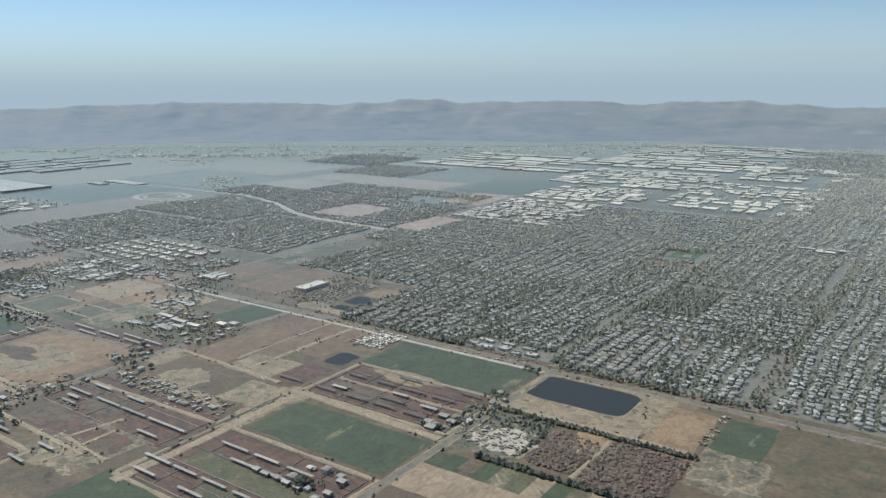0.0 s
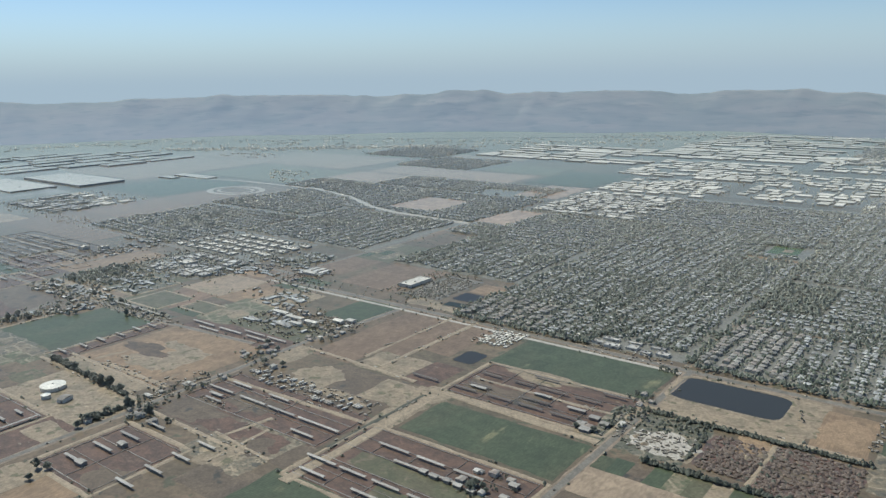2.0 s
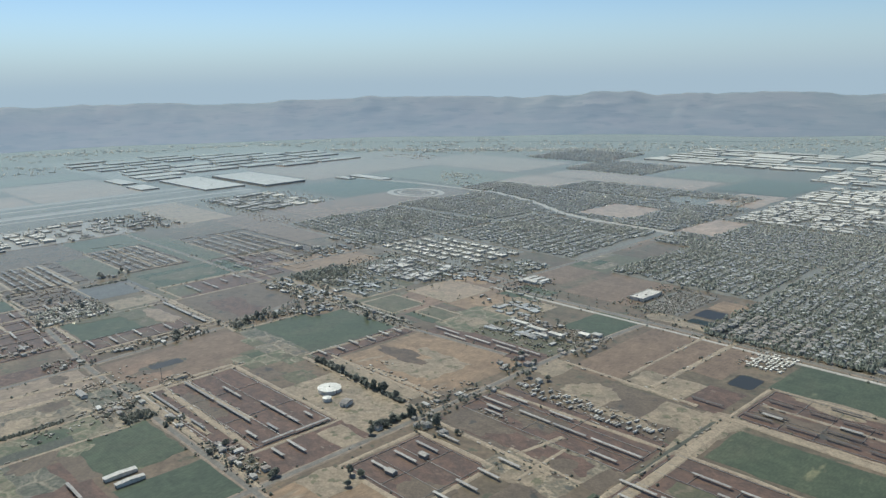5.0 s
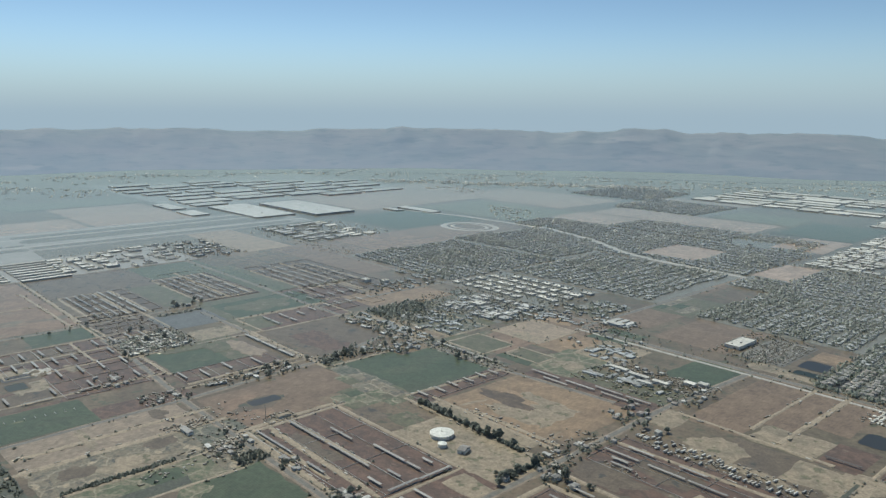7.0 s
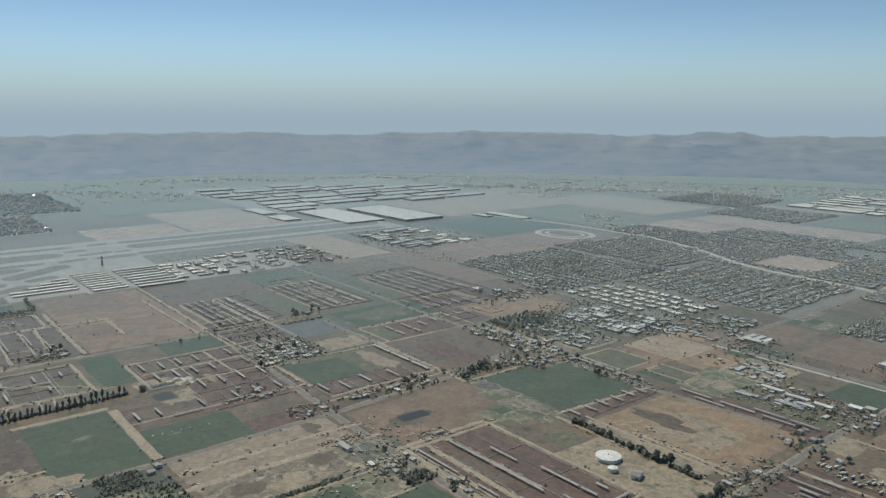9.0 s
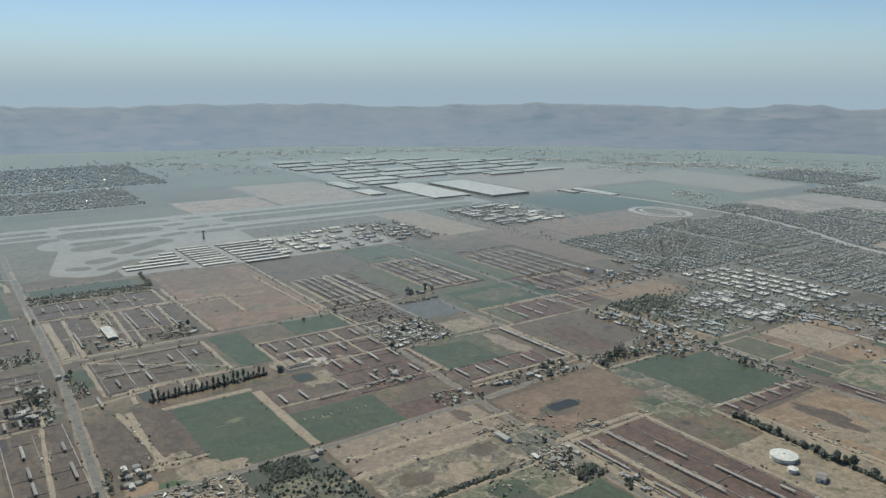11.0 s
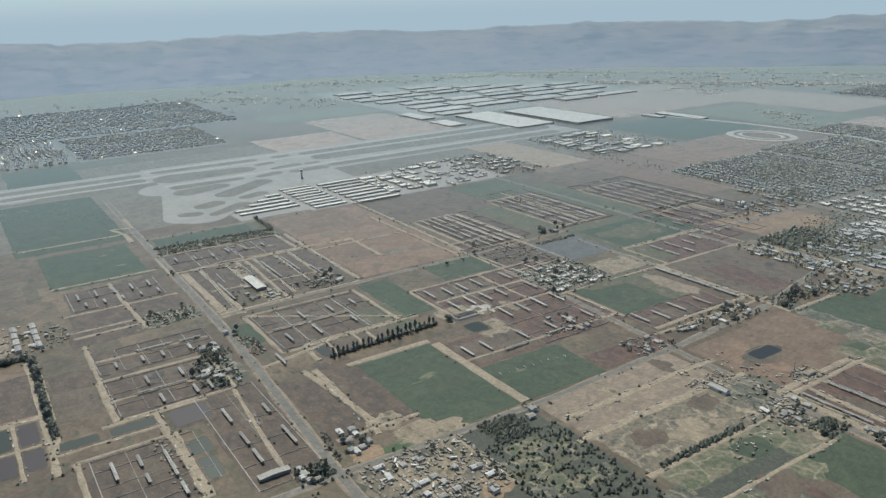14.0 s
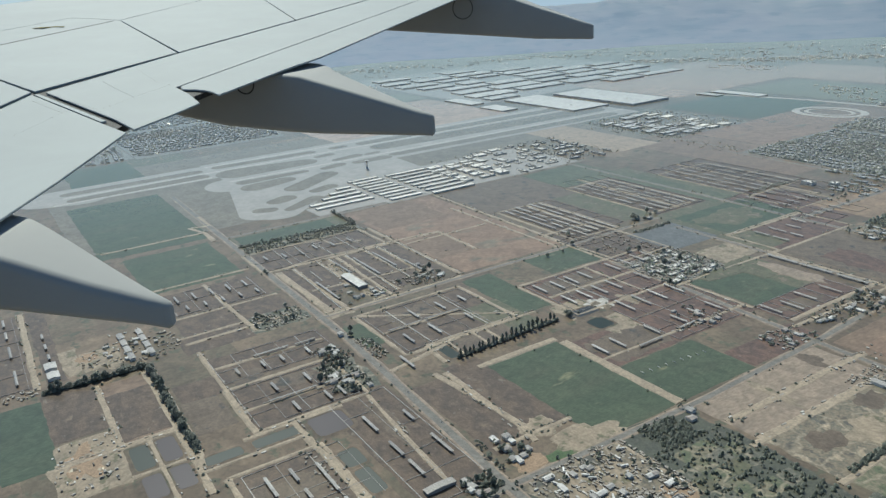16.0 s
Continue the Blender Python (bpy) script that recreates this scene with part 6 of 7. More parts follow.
def suburb(x0, x1, y0, y1, lot, block, near=0, trees=3.6, along="y", street=4.6, skip=(), seed=1):
    """Back-to-back rows of houses between streets."""
    g = random.Random(seed)
    count = 0
    patch("pavement", x0, x1, y0, y1, STREETS, "yards and streets between houses", "streets", z=0.03)
    a0, a1, b0, b1 = (x0, x1, y0, y1) if along == "y" else (y0, y1, x0, x1)
    a, col = a0, 0
    while a < a1 - block:
        for side in (0, 1):
            off = a + street / 2 + (block - street) * (0.25 + 0.5 * side)
            b = b0 + g.uniform(0, lot)
            gap = g.uniform(60, 130)
            while b < b1 - lot / 2:
                if (b + seed * 37 + col * 11) % gap < 5.0 or g.random() < 0.05:
                    b += lot * 0.8
                    continue
                bend = 6.0 * noise.noise((a / 75 + seed, b / 55, 0.5))
                x, y = (off + bend + g.uniform(-.7, .7), b + lot / 2) if along == "y" else (b + lot / 2, off + bend)
                if not on_highway(x, y) and not any(p <= x <= q and r <= y <= t for p, q, r, t in skip):
                    turn = (90 if side == 0 else -90) * (-1) + (0 if along == "y" else -90) + g.uniform(-6, 6)
                    if count < near:
                        put_house(x, y, turn, g); count += 1
                    else:
                        w, d, h = lot * g.uniform(.54, .8), lot * g.uniform(.46, .7), g.choice((1.0, 1.3, 1.7))
                        tt = turn + (90 if g.random() < .3 else 0)
                        far_houses.box(x, y, 0, w, d, h, tt, slot=0)
                        far_houses.gable(x, y, h, w + .4, d + .4, g.uniform(.4, .58), tt, slot=1, hip=g.uniform(.2, w * .42))
                    if noise.noise((x / 60, y / 60, 4.2)) > 0.22:      # leafier corners
                        for _ in range(3):
                            r = g.uniform(.9, 1.7)
                            yard_trees.clump(x + g.uniform(-1, 1) * block * .5, y + g.uniform(-1, 1) * block * .5, r * 1.1 + .5, r, r * 1.1, g)
                    for _ in range(int(trees * 1.15 + g.random())):
                        r = g.uniform(.5, 1.3)
                        tx, ty = x + g.uniform(-1, 1) * block * .36, y + g.uniform(-1, 1) * block * .3
                        yard_trees.clump(tx, ty, r * 1.0 + .5, r, r * g.uniform(.8, 1.4), g)
                        if g.random() < .5:
                            yard_trees.clump(tx + r * .6, ty + r * .5, r * 1.2 + .6, r * .7, r * .8, g)
                b += lot * g.uniform(.96, 1.12)
        a += block
        col += 1


GROVE, PARK, STRIPE, SCHOOL = (-228, -176, 612, 702), (-285, -236, 812, 868), (-290, -222, 780, 800), (-160, -104, 905, 960)
suburb(-425, -227.5, 457, 520, 5.6, 13.5, near=95, trees=5.3, along="y", skip=((-305, -236, 455, 479),), seed=3)
suburb(-224.5, -98, 457, 560, 5.8, 14.5, near=105, trees=3.2, along="y", seed=4)
suburb(-425, -227.5, 524, 640, 5.6, 13.5, trees=5.3, along="y", seed=5)
suburb(-224.5, -98, 565, 720, 5.8, 14.5, trees=4.0, along="x", skip=(GROVE,), seed=6)
suburb(-585, -425, 565, 720, 5.6, 13.5, trees=3.6, along="y", seed=7)
suburb(-425, -227.5, 645, 780, 5.6, 14, trees=3.4, along="y", seed=8)
suburb(-224.5, -98, 722, 902, 5.8, 14.5, trees=4.9, along="y", skip=(SCHOOL,), seed=9)
suburb(-640, -425, 725, 900, 5.8, 14.5, trees=2.8, along="x", skip=((-645, -592, 795, 902),), seed=10)
suburb(-425, -227.5, 785, 902, 5.8, 14.5, trees=4.0, along="y", skip=(PARK, STRIPE), seed=11)
suburb(-90, 330, 457, 1000, 5.9, 15, trees=3.6, along="y", seed=12)
suburb(-475, -240, 910, 1130, 7, 17, trees=3.2, along="x", seed=13)
suburb(-236, 300, 910, 1700, 8, 20, trees=5.3, along="y", seed=14)
suburb(-1080, -870, 490, 700, 5.8, 13.5, trees=2.4, along="x", seed=15)
suburb(-860, -645, 585, 775, 6, 14.5, trees=3.2, along="y", seed=16)
suburb(-1080, -650, 790, 1000, 7, 17, trees=2.4, along="x", skip=((-826, -738, 826, 930),), seed=17)
suburb(-1095, -868, 703, 788, 6, 14.5, trees=2.8, along="y", seed=25)
suburb(-1145, -1084, 900, 1010, 7, 17, trees=2.4, along="x", seed=26)
suburb(-1010, -652, 1003, 1110, 7.5, 18, trees=2.4, along="y", skip=((-790, -690, 1010, 1060),), seed=27)
suburb(-1960, -1700, -120, 120, 8, 20, trees=0.9, along="y", seed=18)
suburb(-2010, -1710, -330, -125, 8, 20, trees=0.9, along="x", seed=22)
suburb(-2420, -1970, -330, 230, 12, 27, trees=0.9, along="y", seed=23)
suburb(-1400, -1180, 1380, 1600, 11, 27, trees=3.6, along="x", seed=20)
suburb(-1175, -950, 1240, 1420, 10, 25, trees=3.6, along="y", seed=24)
suburb(-380, 500, 1700, 2300, 13, 30, trees=4.9, along="x", seed=21)
g = random.Random(64)
for a0, a1, b0, b1, n in ((-231, -222, 455, 905, 620), (-425, -306, 450, 457, 190), (-222, -98, 450, 457, 190), (-305, -236, 474, 480, 60), (-306, -300, 452, 480, 30), (-425, -227.5, 519, 526, 180), (-425, -227.5, 639, 647, 170), (-430, -232, 779, 787, 150), (-222, -98, 559, 567, 110), (-222, -98, 718, 724, 100), (-586, -425, 718, 727, 130), (-101, -89, 455, 905, 380), (-640, -98, 900, 912, 420), (-430, -422, 457, 900, 260), (-226, -178, 612, 702, 700), (-290, -230, 860, 880, 120), (-290, -280, 805, 870, 60), (-825, -783, 330, 390, 260)):
    for _ in range(n):      # trees along the larger streets and in parks
        r = g.uniform(.7, 1.8)
        yard_trees.clump(g.uniform(a0, a1), g.uniform(b0, b1), r + .5, r, r * g.uniform(.8, 1.3), g)
for x, y in YARDS:
    for _ in range(3):
        r = g.uniform(.8, 2.0)
        yard_trees.clump(x + g.uniform(-4, 4), y + g.uniform(-8, 8), r, r, r * .8, g)
def huddle(x0, x1, y0, y1, n, leaves=1.5):
    """Small houses, sheds and low barns crowded along one plot."""
    g = random.Random(int(x0 * 5 + y0 * 3))
    for _ in range(n):
        x, y, h = g.uniform(x0, x1), g.uniform(y0, y1), g.choice((.8, 1.0, 1.3))
        w, d, turn = g.choice((3.0, 4.0, 5.0, 7.0, 13.0)), g.uniform(2.2, 4.0), g.choice((0, 0, 90)) + g.uniform(-4, 4)
        far_houses.box(x, y, 0, w, d, h, turn, slot=0)
        far_houses.gable(x, y, h, w + .4, d + .4, g.uniform(.3, .5), turn, slot=1, hip=g.choice((0.0, .8)))
    for _ in range(int(n * leaves)):
        r = g.uniform(.6, 1.5)
        yard_trees.clump(g.uniform(x0 - 2, x1 + 2), g.uniform(y0 - 2, y1 + 2), r + .4, r, r * g.uniform(.8, 1.3), g)


for x0, x1, y0, y1, n, leaves in ((-792, -726, 386, 446, 46, 1.0), (-788, -704, 336, 380, 44, 1.6), (-814, -712, 306, 321, 34, 1.2), (-724, -684, 420, 452, 18, 1.6), (-594, -556, 386, 428, 24, 1.0), (-690, -652, 492, 546, 30, 1.4), (-728, -640, 452, 462, 26, 1.0), (-912, -872, 402, 458, 26, 1.4), (-740, -694, 250, 290, 12, 4.0), (-560, -512, 344, 378, 20, 0.8), (-655, -606, 476, 500, 12, 1.2), (-950, -880, 470, 486, 18, 2.0)):
    huddle(x0, x1, y0, y1, n, leaves)
tagged(new("houses", far_houses.mesh("houses", STUCCO, TILE)), "dense rows of suburban houses with brown and grey roofs", "houses", kind="stuff")
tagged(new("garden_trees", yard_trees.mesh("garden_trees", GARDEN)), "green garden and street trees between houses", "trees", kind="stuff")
for x0, x1, y0, y1 in ((-862, -715, 482, 578), (-228, -224, 455, 905), (-98, -90, 455, 1000), (-425, -230, 518, 527), (-425, -230, 638, 647), (-640, -98, 900, 912)):
    patch("pavement", x0, x1, y0, y1, STREETS, "wide street between blocks of houses", "streets", z=0.05)
patch("field", -275, -245, 820, 860, LAWN, "green ball field in a park", "lawn", z=0.1); patch("field", -262, -252, 832, 846, TAN, "pale dirt infield of a ball field", "infield", z=0.14)
patch("field", -288, -224, 783, 797, BROWN, "bare brown strip between houses", z=0.1)
for x, y, w, d in ((-150, 940, 26, 8), (-132, 930, 20, 10), (-120, 945, 14, 8)):
    building("school", x, y, w, d, 3.2, "white flat-roofed school building", "school")

for x, y, w, d in ((-296, 460, 9, 5), (-284, 458, 11, 6), (-270, 462, 8, 7), (-258, 457, 7, 5), (-247, 461, 9, 6), (-290, 470, 12, 4), (-272, 471, 10, 4), (-254, 470, 10, 4)):
    building("shop", x, y, w, d, 1.6, "low pale flat-roofed shop beside a main road", "shop", ROOFGREY, group="main road shops")

# farmhouses beside the tracks
for x, y in ((-262, 242), (-252, 256), (-238, 330), (-478, 168), (-446, 190), (-460, 190), (-520, 90), (-505, 88), (-484, 96), (-712, 278), (-700, 284), (-740, 176), (-736, 164), (-900, -170), (-880, -166), (-860, -180), (-738, -140), (-746, -134), (-1002, -36), (-984, -34),
             (-918, -148), (-480, 306), (-492, 312), (-455, 288), (-800, 306), (-780, 312), (-760, 308), (-730, 304), (-690, 306), (-660, 310), (-640, 306), (-706, -40), (-700, -46), (-962, 200), (-970, 192)):
    put_house(x, y, rng.choice((0, 90, 180, 270)), rng)

# ---- vehicles and yards ----
def trailer(length=3.9):
    top = tagged(new("trailer"), "white box trailer parked in a farm yard", "trailer", "parked trailers")
    s = Shape(); s.box(0, 0, .42, length, .92, .95); s.box(0, 0, 1.37, length * .98, .88, .06)
    part("body", s.mesh("body", TRAILERPAINT), top)
    s = Shape(); s.tube(0, 0, 0, .2, .2, .18, 10)
    me = s.mesh("wheel", RUBBER)
    for a in (-.35, .35):
        for b in (-.4, .4):
            part("wheel", me, top).matrix_basis = pose(a * length, b + .09, .22, 90, 0, 0)
    return top


def car():
    top = tagged(new("car"), "small car on a road", "car", "cars")
    s = Shape(); s.box(0, 0, .14, 1.8, .74, .3); part("body", s.mesh("body", VEHICLE), top)
    s = Shape(); s.box(-.08, 0, .44, 1.0, .68, .24, taper=.8); part("cabin", s.mesh("cabin", RUBBER), top, "dark glazed cabin")
    s = Shape(); s.tube(0, 0, 0, .13, .13, .1, 10)
    me = s.mesh("wheel", RUBBER)
    for a in (-.55, .55):
        for b in (-.34, .34):
            part("wheel", me, top).matrix_basis = pose(a, b + .05, .13, 90, 0, 0)
    return top


t0, c0 = trailer(), car()
t0.matrix_basis, c0.matrix_basis = pose(-430, 276, .06, 0, 0, 80), pose(-470.8, 300, .18, 0, 0, 90)
g = random.Random(33)
for i in range(46):
    copy_thing(t0, pose(-462 + i * 2.3 + g.uniform(-.6, .6), 268 + g.choice((0, 7, 7, 12)) + g.uniform(-.7, .7), .1, 0, 0, g.choice((78, 82, 86))))
for i in range(12):
    copy_thing(t0, pose(g.uniform(-708, -676), g.uniform(-140, -94), .1, 0, 0, g.uniform(0, 180)))
for x, y, turn in ((-221, 260, 90), (-220, 330, 90), (-221.5, 410, 90), (-470, 140, 90), (-474, 240, 90), (-474, 380, 90), (-712, -60, 90), (-710, 20, 90), (-820, -151, 0), (-780, -153, 0), (-860, -148, 0), (-980, -145, 0), (-300, 445, 0), (-260, 446, 0), (-340, 447, 0), (-180, 443, 0), (-380, 447, 0), (-150, 444, 0), (-410, 448, 0), (-120, 444, 0), (-600, 82, 0), (-540, 81, 0), (-930, -146, 0)):
    copy_thing(c0, pose(x, y + .6, .2, 0, 0, turn))
yard = Shape()
crates = []
for x0, x1, y0, y1, n in [(-895, -836, 90, 155, 260), (-712, -662, -150, -88, 420), (-672, -658, -120, -92, 60), (-736, -726, 112, 182, 90), (-781, -775, 24, 96, 40), (-676, -664, 50, 84, 60), (-632, -616, 58, 88, 110), (-990, -962, -190, -152, 70), (-903, -870, -145, -134, 50), (-886, -858, -182, -158, 60), (-1152, -1136, -140, -26, 120), (-985, -966, -72, -36, 70), (-1060, -962, -98, -89, 40), (-740, -716, 60, 80, 60), (-650, -634, 108, 130, 50)] + \
        [(-800, -746, -228, -219, 30), (-378, -346, 408, 446, 60), (-562, -484, 222, 230, 26), (-526, -484, 80, 100, 50), (-560, -466, 364, 394, 220), (-640, -590, 440, 470, 60), (-825, -705, 400, 480, 260), (-500, -470, 205, 255, 60), (-468, -352, 268, 286, 150), (-815, -616, 296, 316, 200), (-1000, -965, -44, -30, 30), (-990, -900, 96, 150, 110), (-236, -184, 322, 350, 60), (-505, -472, 378, 392, 60), (-565, -476, 334, 366, 130)] + \
        [(-622, -606, 10, 78, 40), (-640, -600, 470, 490, 30), (-690, -626, 60, 110, 110), (-525, -482, 82, 92, 30), (-1030, -970, -282, -252, 60), (-1008, -978, -305, -281, 40), (-975, -962, -356, -334, 40), (-1015, -975, -252, -242, 30), (-984, -962, -190, -154, 50), (-213, -180, 323, 347, 110), (-108, -103, 391, 436, 30), (-456, -424, 226, 232, 20), (-525, -466, 478, 556, 200), (-888, -832, -338, -304, 60), (-640, -598, 300, 312, 30)] + \
        [(-574, -545, 236, 242, 8), (-1345, -1200, 300, 400, 120), (-840, -705, 412, 480, 170), (-300, -236, 440, 458, 60)]:
    for i in range(n):
        if y0 < 160 and x0 > -1060 and i % 6 == 0 and len(crates) < 280:      # the nearer ones stand singly
            crates.append((g.uniform(x0, x1), g.uniform(y0, y1), g.choice((0, 90, g.uniform(0, 180)))))
            continue
        yard.box(g.uniform(x0, x1), g.uniform(y0, y1), 0, g.uniform(.6, 2.6), g.uniform(.5, 1.4), g.uniform(.35, 1.1), g.choice((0, 0, 90, g.uniform(0, 180))))
for pts, w in LINES:      # troughs, bales and small sheds along the farm tracks
    (ax, ay), (bx, by) = pts[0], pts[-1]
    q = math.hypot(bx - ax, by - ay)
    if w > 3.3 or min(ax, bx) < -1240 or q > 300:
        continue
    for _ in range(int(q / 9)):
        u, off = g.random(), (w / 2 + g.uniform(.3, 1.6)) * g.choice((-1, 1))
        yard.box(ax + (bx - ax) * u - (by - ay) / q * off, ay + (by - ay) * u + (bx - ax) / q * off, 0, g.uniform(.8, 3.6), g.uniform(.5, 1.1), g.uniform(.35, .9), math.degrees(math.atan2(by - ay, bx - ax)))
tagged(new("yard_clutter", yard.mesh("yard_clutter", CLUTTER)), "parked machinery, crates and small sheds in farm yards", "clutter", kind="stuff")
crate_meshes = []
for i in range(5):
    s = Shape(); w = g.uniform(1.4, 3.2)
    s.box(0, 0, 0, w, g.uniform(.9, 1.7), g.uniform(.6, 1.3)); s.box(w * .4, .5, 0, w * .5, 1.2, g.uniform(.4, .7), taper=.9)
    crate_meshes.append(s.mesh("yard_crate", CLUTTER))
for i, (x, y, turn) in enumerate(crates):
    tagged(new("yard_crate", crate_meshes[i % 5]), "weathered crate or machine standing in a farm yard", "crate", "yard crates").matrix_basis = pose(x, y, .06, 0, 0, turn)
# rusty and pale heaps
homes = Shape()
for i in range(9):
    for j in range(9):
        if g.random() < .2:
            continue
        homes.box(-372 + i * 3.1 + g.uniform(-.4, .4), 413 + j * 3.7 + g.uniform(-.5, .5), 0, g.uniform(1.3, 2.1), g.uniform(2.0, 3.1), .9, g.uniform(-12, 12))
tagged(new("mobile_homes", homes.mesh("mobile_homes", ROOFMIX)), "close rows of small white mobile homes", "mobile homes", kind="stuff")
heap = Shape()
for x, y, r in ((-150, 352, 4), (-142, 356, 3), (-156, 346, 3), (-870, -320, 2.5), (-860, -328, 3), (-852, -316, 2), (-846, 22, 5), (-836, 24, 4), (-205, 330, 3), (-212, 336, 2.5)):
    heap.clump(x, y, 0.2, r, r * .45, g)
tagged(new("earth_heaps", heap.mesh("earth_heaps", TAN)), "low heaps of pale earth", "heaps", kind="stuff")

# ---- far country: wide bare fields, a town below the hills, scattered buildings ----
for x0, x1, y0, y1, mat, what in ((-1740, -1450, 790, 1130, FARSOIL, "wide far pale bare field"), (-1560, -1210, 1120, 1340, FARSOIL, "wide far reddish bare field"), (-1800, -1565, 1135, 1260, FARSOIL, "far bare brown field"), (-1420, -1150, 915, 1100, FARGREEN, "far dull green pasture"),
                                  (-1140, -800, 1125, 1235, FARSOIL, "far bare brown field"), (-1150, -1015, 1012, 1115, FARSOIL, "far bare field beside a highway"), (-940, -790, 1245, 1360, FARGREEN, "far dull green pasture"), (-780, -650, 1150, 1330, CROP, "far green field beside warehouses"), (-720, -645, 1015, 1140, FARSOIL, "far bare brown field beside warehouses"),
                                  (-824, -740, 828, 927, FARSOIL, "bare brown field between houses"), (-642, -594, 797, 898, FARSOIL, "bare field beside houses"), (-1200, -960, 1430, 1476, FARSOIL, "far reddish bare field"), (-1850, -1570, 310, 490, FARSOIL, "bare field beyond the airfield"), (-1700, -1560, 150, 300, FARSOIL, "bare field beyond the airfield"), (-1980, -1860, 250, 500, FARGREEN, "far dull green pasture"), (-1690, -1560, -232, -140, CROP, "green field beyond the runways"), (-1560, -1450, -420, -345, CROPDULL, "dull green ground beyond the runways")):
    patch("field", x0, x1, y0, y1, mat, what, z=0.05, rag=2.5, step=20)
strip("track", [(-1160 + 52 * math.cos(i * math.pi / 12), 806 + 40 * math.sin(i * math.pi / 12)) for i in range(25)], 10, CONCRETE, "pale oval dirt track", z=0.2)
strip("track", [(-1160 + 36 * math.cos(i * math.pi / 12), 806 + 25 * math.sin(i * math.pi / 12)) for i in range(25)], 5, CONCRETE, "pale oval dirt track", z=0.2)
g = random.Random(77)
far_trees, far_roofs = Shape(), Shape()
for n, ax, ay, bx, by, wide in ((230, -1950, 1190, -1300, 1660, 50), (110, -2250, 1250, -1150, 1900, 190), (110, -1250, 1640, -700, 2350, 220), (90, -2600, 520, -2250, 1250, 120), (90, -600, 2350, 300, 2550, 160), (50, -2450, 240, -2050, 520, 120)):
    q = math.hypot(bx - ax, by - ay)      # loose bands of town along the foot of the hills
    for _ in range(n):
        u, off = g.random(), g.gauss(0, 0.4) * wide
        x, y = ax + (bx - ax) * u - (by - ay) / q * off, ay + (by - ay) * u + (bx - ax) / q * off
        far_roofs.box(x, y, 0, g.choice((4, 5, 6, 8, 14)), g.uniform(4, 10), g.uniform(.4, .8), math.degrees(math.atan2(by - ay, bx - ax)))
        for _ in range(3):
            r = g.uniform(0.9, 2.0)
            far_trees.clump(x + g.uniform(-30, 30), y + g.uniform(-30, 30), r * .6, r * 1.3, r * .8, g)
for x0, x1, y0, y1, n in ((-1260, -1120, 905, 1000, 12), (-1320, -1230, 1010, 1050, 16), (-1700, -1560, 1170, 1290, 22), (-1900, -1250, 1330, 1780, 60), (-1100, 300, 1900, 2350, 110), (-2600, -2100, -300, 850, 90)):
    for _ in range(n):      # single farms, hedges and clumps
        x, y = g.uniform(x0, x1), g.uniform(y0, y1)
        far_roofs.box(x, y, 0, g.uniform(3, 10), g.uniform(3, 8), g.uniform(.5, .9))
        for k in range(4):
            r = g.uniform(0.8, 1.8)
            far_trees.clump(x + g.uniform(-40, 40), y + g.uniform(-6, 6), r * .6, r, r * .8, g)
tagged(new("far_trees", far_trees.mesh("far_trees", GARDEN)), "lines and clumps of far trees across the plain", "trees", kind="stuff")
tagged(new("far_buildings", far_roofs.mesh("far_buildings", ROOFFAR)), "scattered far pale farm and town buildings", "buildings", kind="stuff")

# ---- parked cars beside the white warehouse, a mast ----
lot = Shape()
patch("pavement", -499, -461, 480, 550, PAVED, "grey asphalt car park", "car park", z=0.1, rag=0.5)
level = 0.1 + LAYER[0]
for i in range(15):
    for j in range(20):
        if g.random() < .72:
            lot.box(-495 + i * 2.4 + (0.5 if i % 2 else 0), 482 + j * 3.3, level + .02, 1.0, 1.9, .55, g.uniform(-3, 3), taper=.8)
tagged(new("parked_cars", lot.mesh("parked_cars", CLUTTER)), "rows of parked cars in a car park", "cars", kind="stuff")
mast = tagged(new("mast"), "tall slim steel mast beside a bare field", "mast")
mast.location = (-643, 110, 0)
s = Shape(); s.tube(0, 0, 0, .22, .12, 10.5, 8); part("pole", s.mesh("pole", POSTS), mast)
s = Shape(); s.box(0, 0, 10.2, 1.2, .12, .3); part("crossarm", s.mesh("crossarm", POSTS), mast)

# ---- the airliner's wing, as it stands at the end of the flight ----
WINGPAINT = material("grey_wing_paint", [(0.268, 0.298, 0.298), (0.288, 0.318, 0.318)], rough=0.7, size=3.0, fine=1.5, haze_gloss=0.0, relief=0.0, rough_grain=0.03)
FAIRINGPAINT = material("grey_fairing_paint", [(0.315, 0.318, 0.302), (0.33, 0.333, 0.316)], rough=0.75, size=2.0, fine=1.0, haze_gloss=0.0, relief=0.0, rough_grain=0.03)
GAPBLACK = material("gap_black", [(0.012, 0.012, 0.012), (0.02, 0.02, 0.02)], rough=0.7, size=0.3, fine=0.1, haze_gloss=0.0)
wing = tagged(new("aircraft_wing"), "pale grey airliner wing with dark flap seams and canoe fairings", "aircraft wing")
# local x runs aft, y outboard, z up
wing.matrix_basis = Matrix(((0.75943, -0.65059, 0, -463.18), (0.65059, 0.75943, 0, -337.27), (0, 0, 1, 226.95), (0, 0, 0, 1)))
DIHEDRAL, RAKE, DROP = math.tan(radians(4)), math.tan(radians(-5)), -2.0


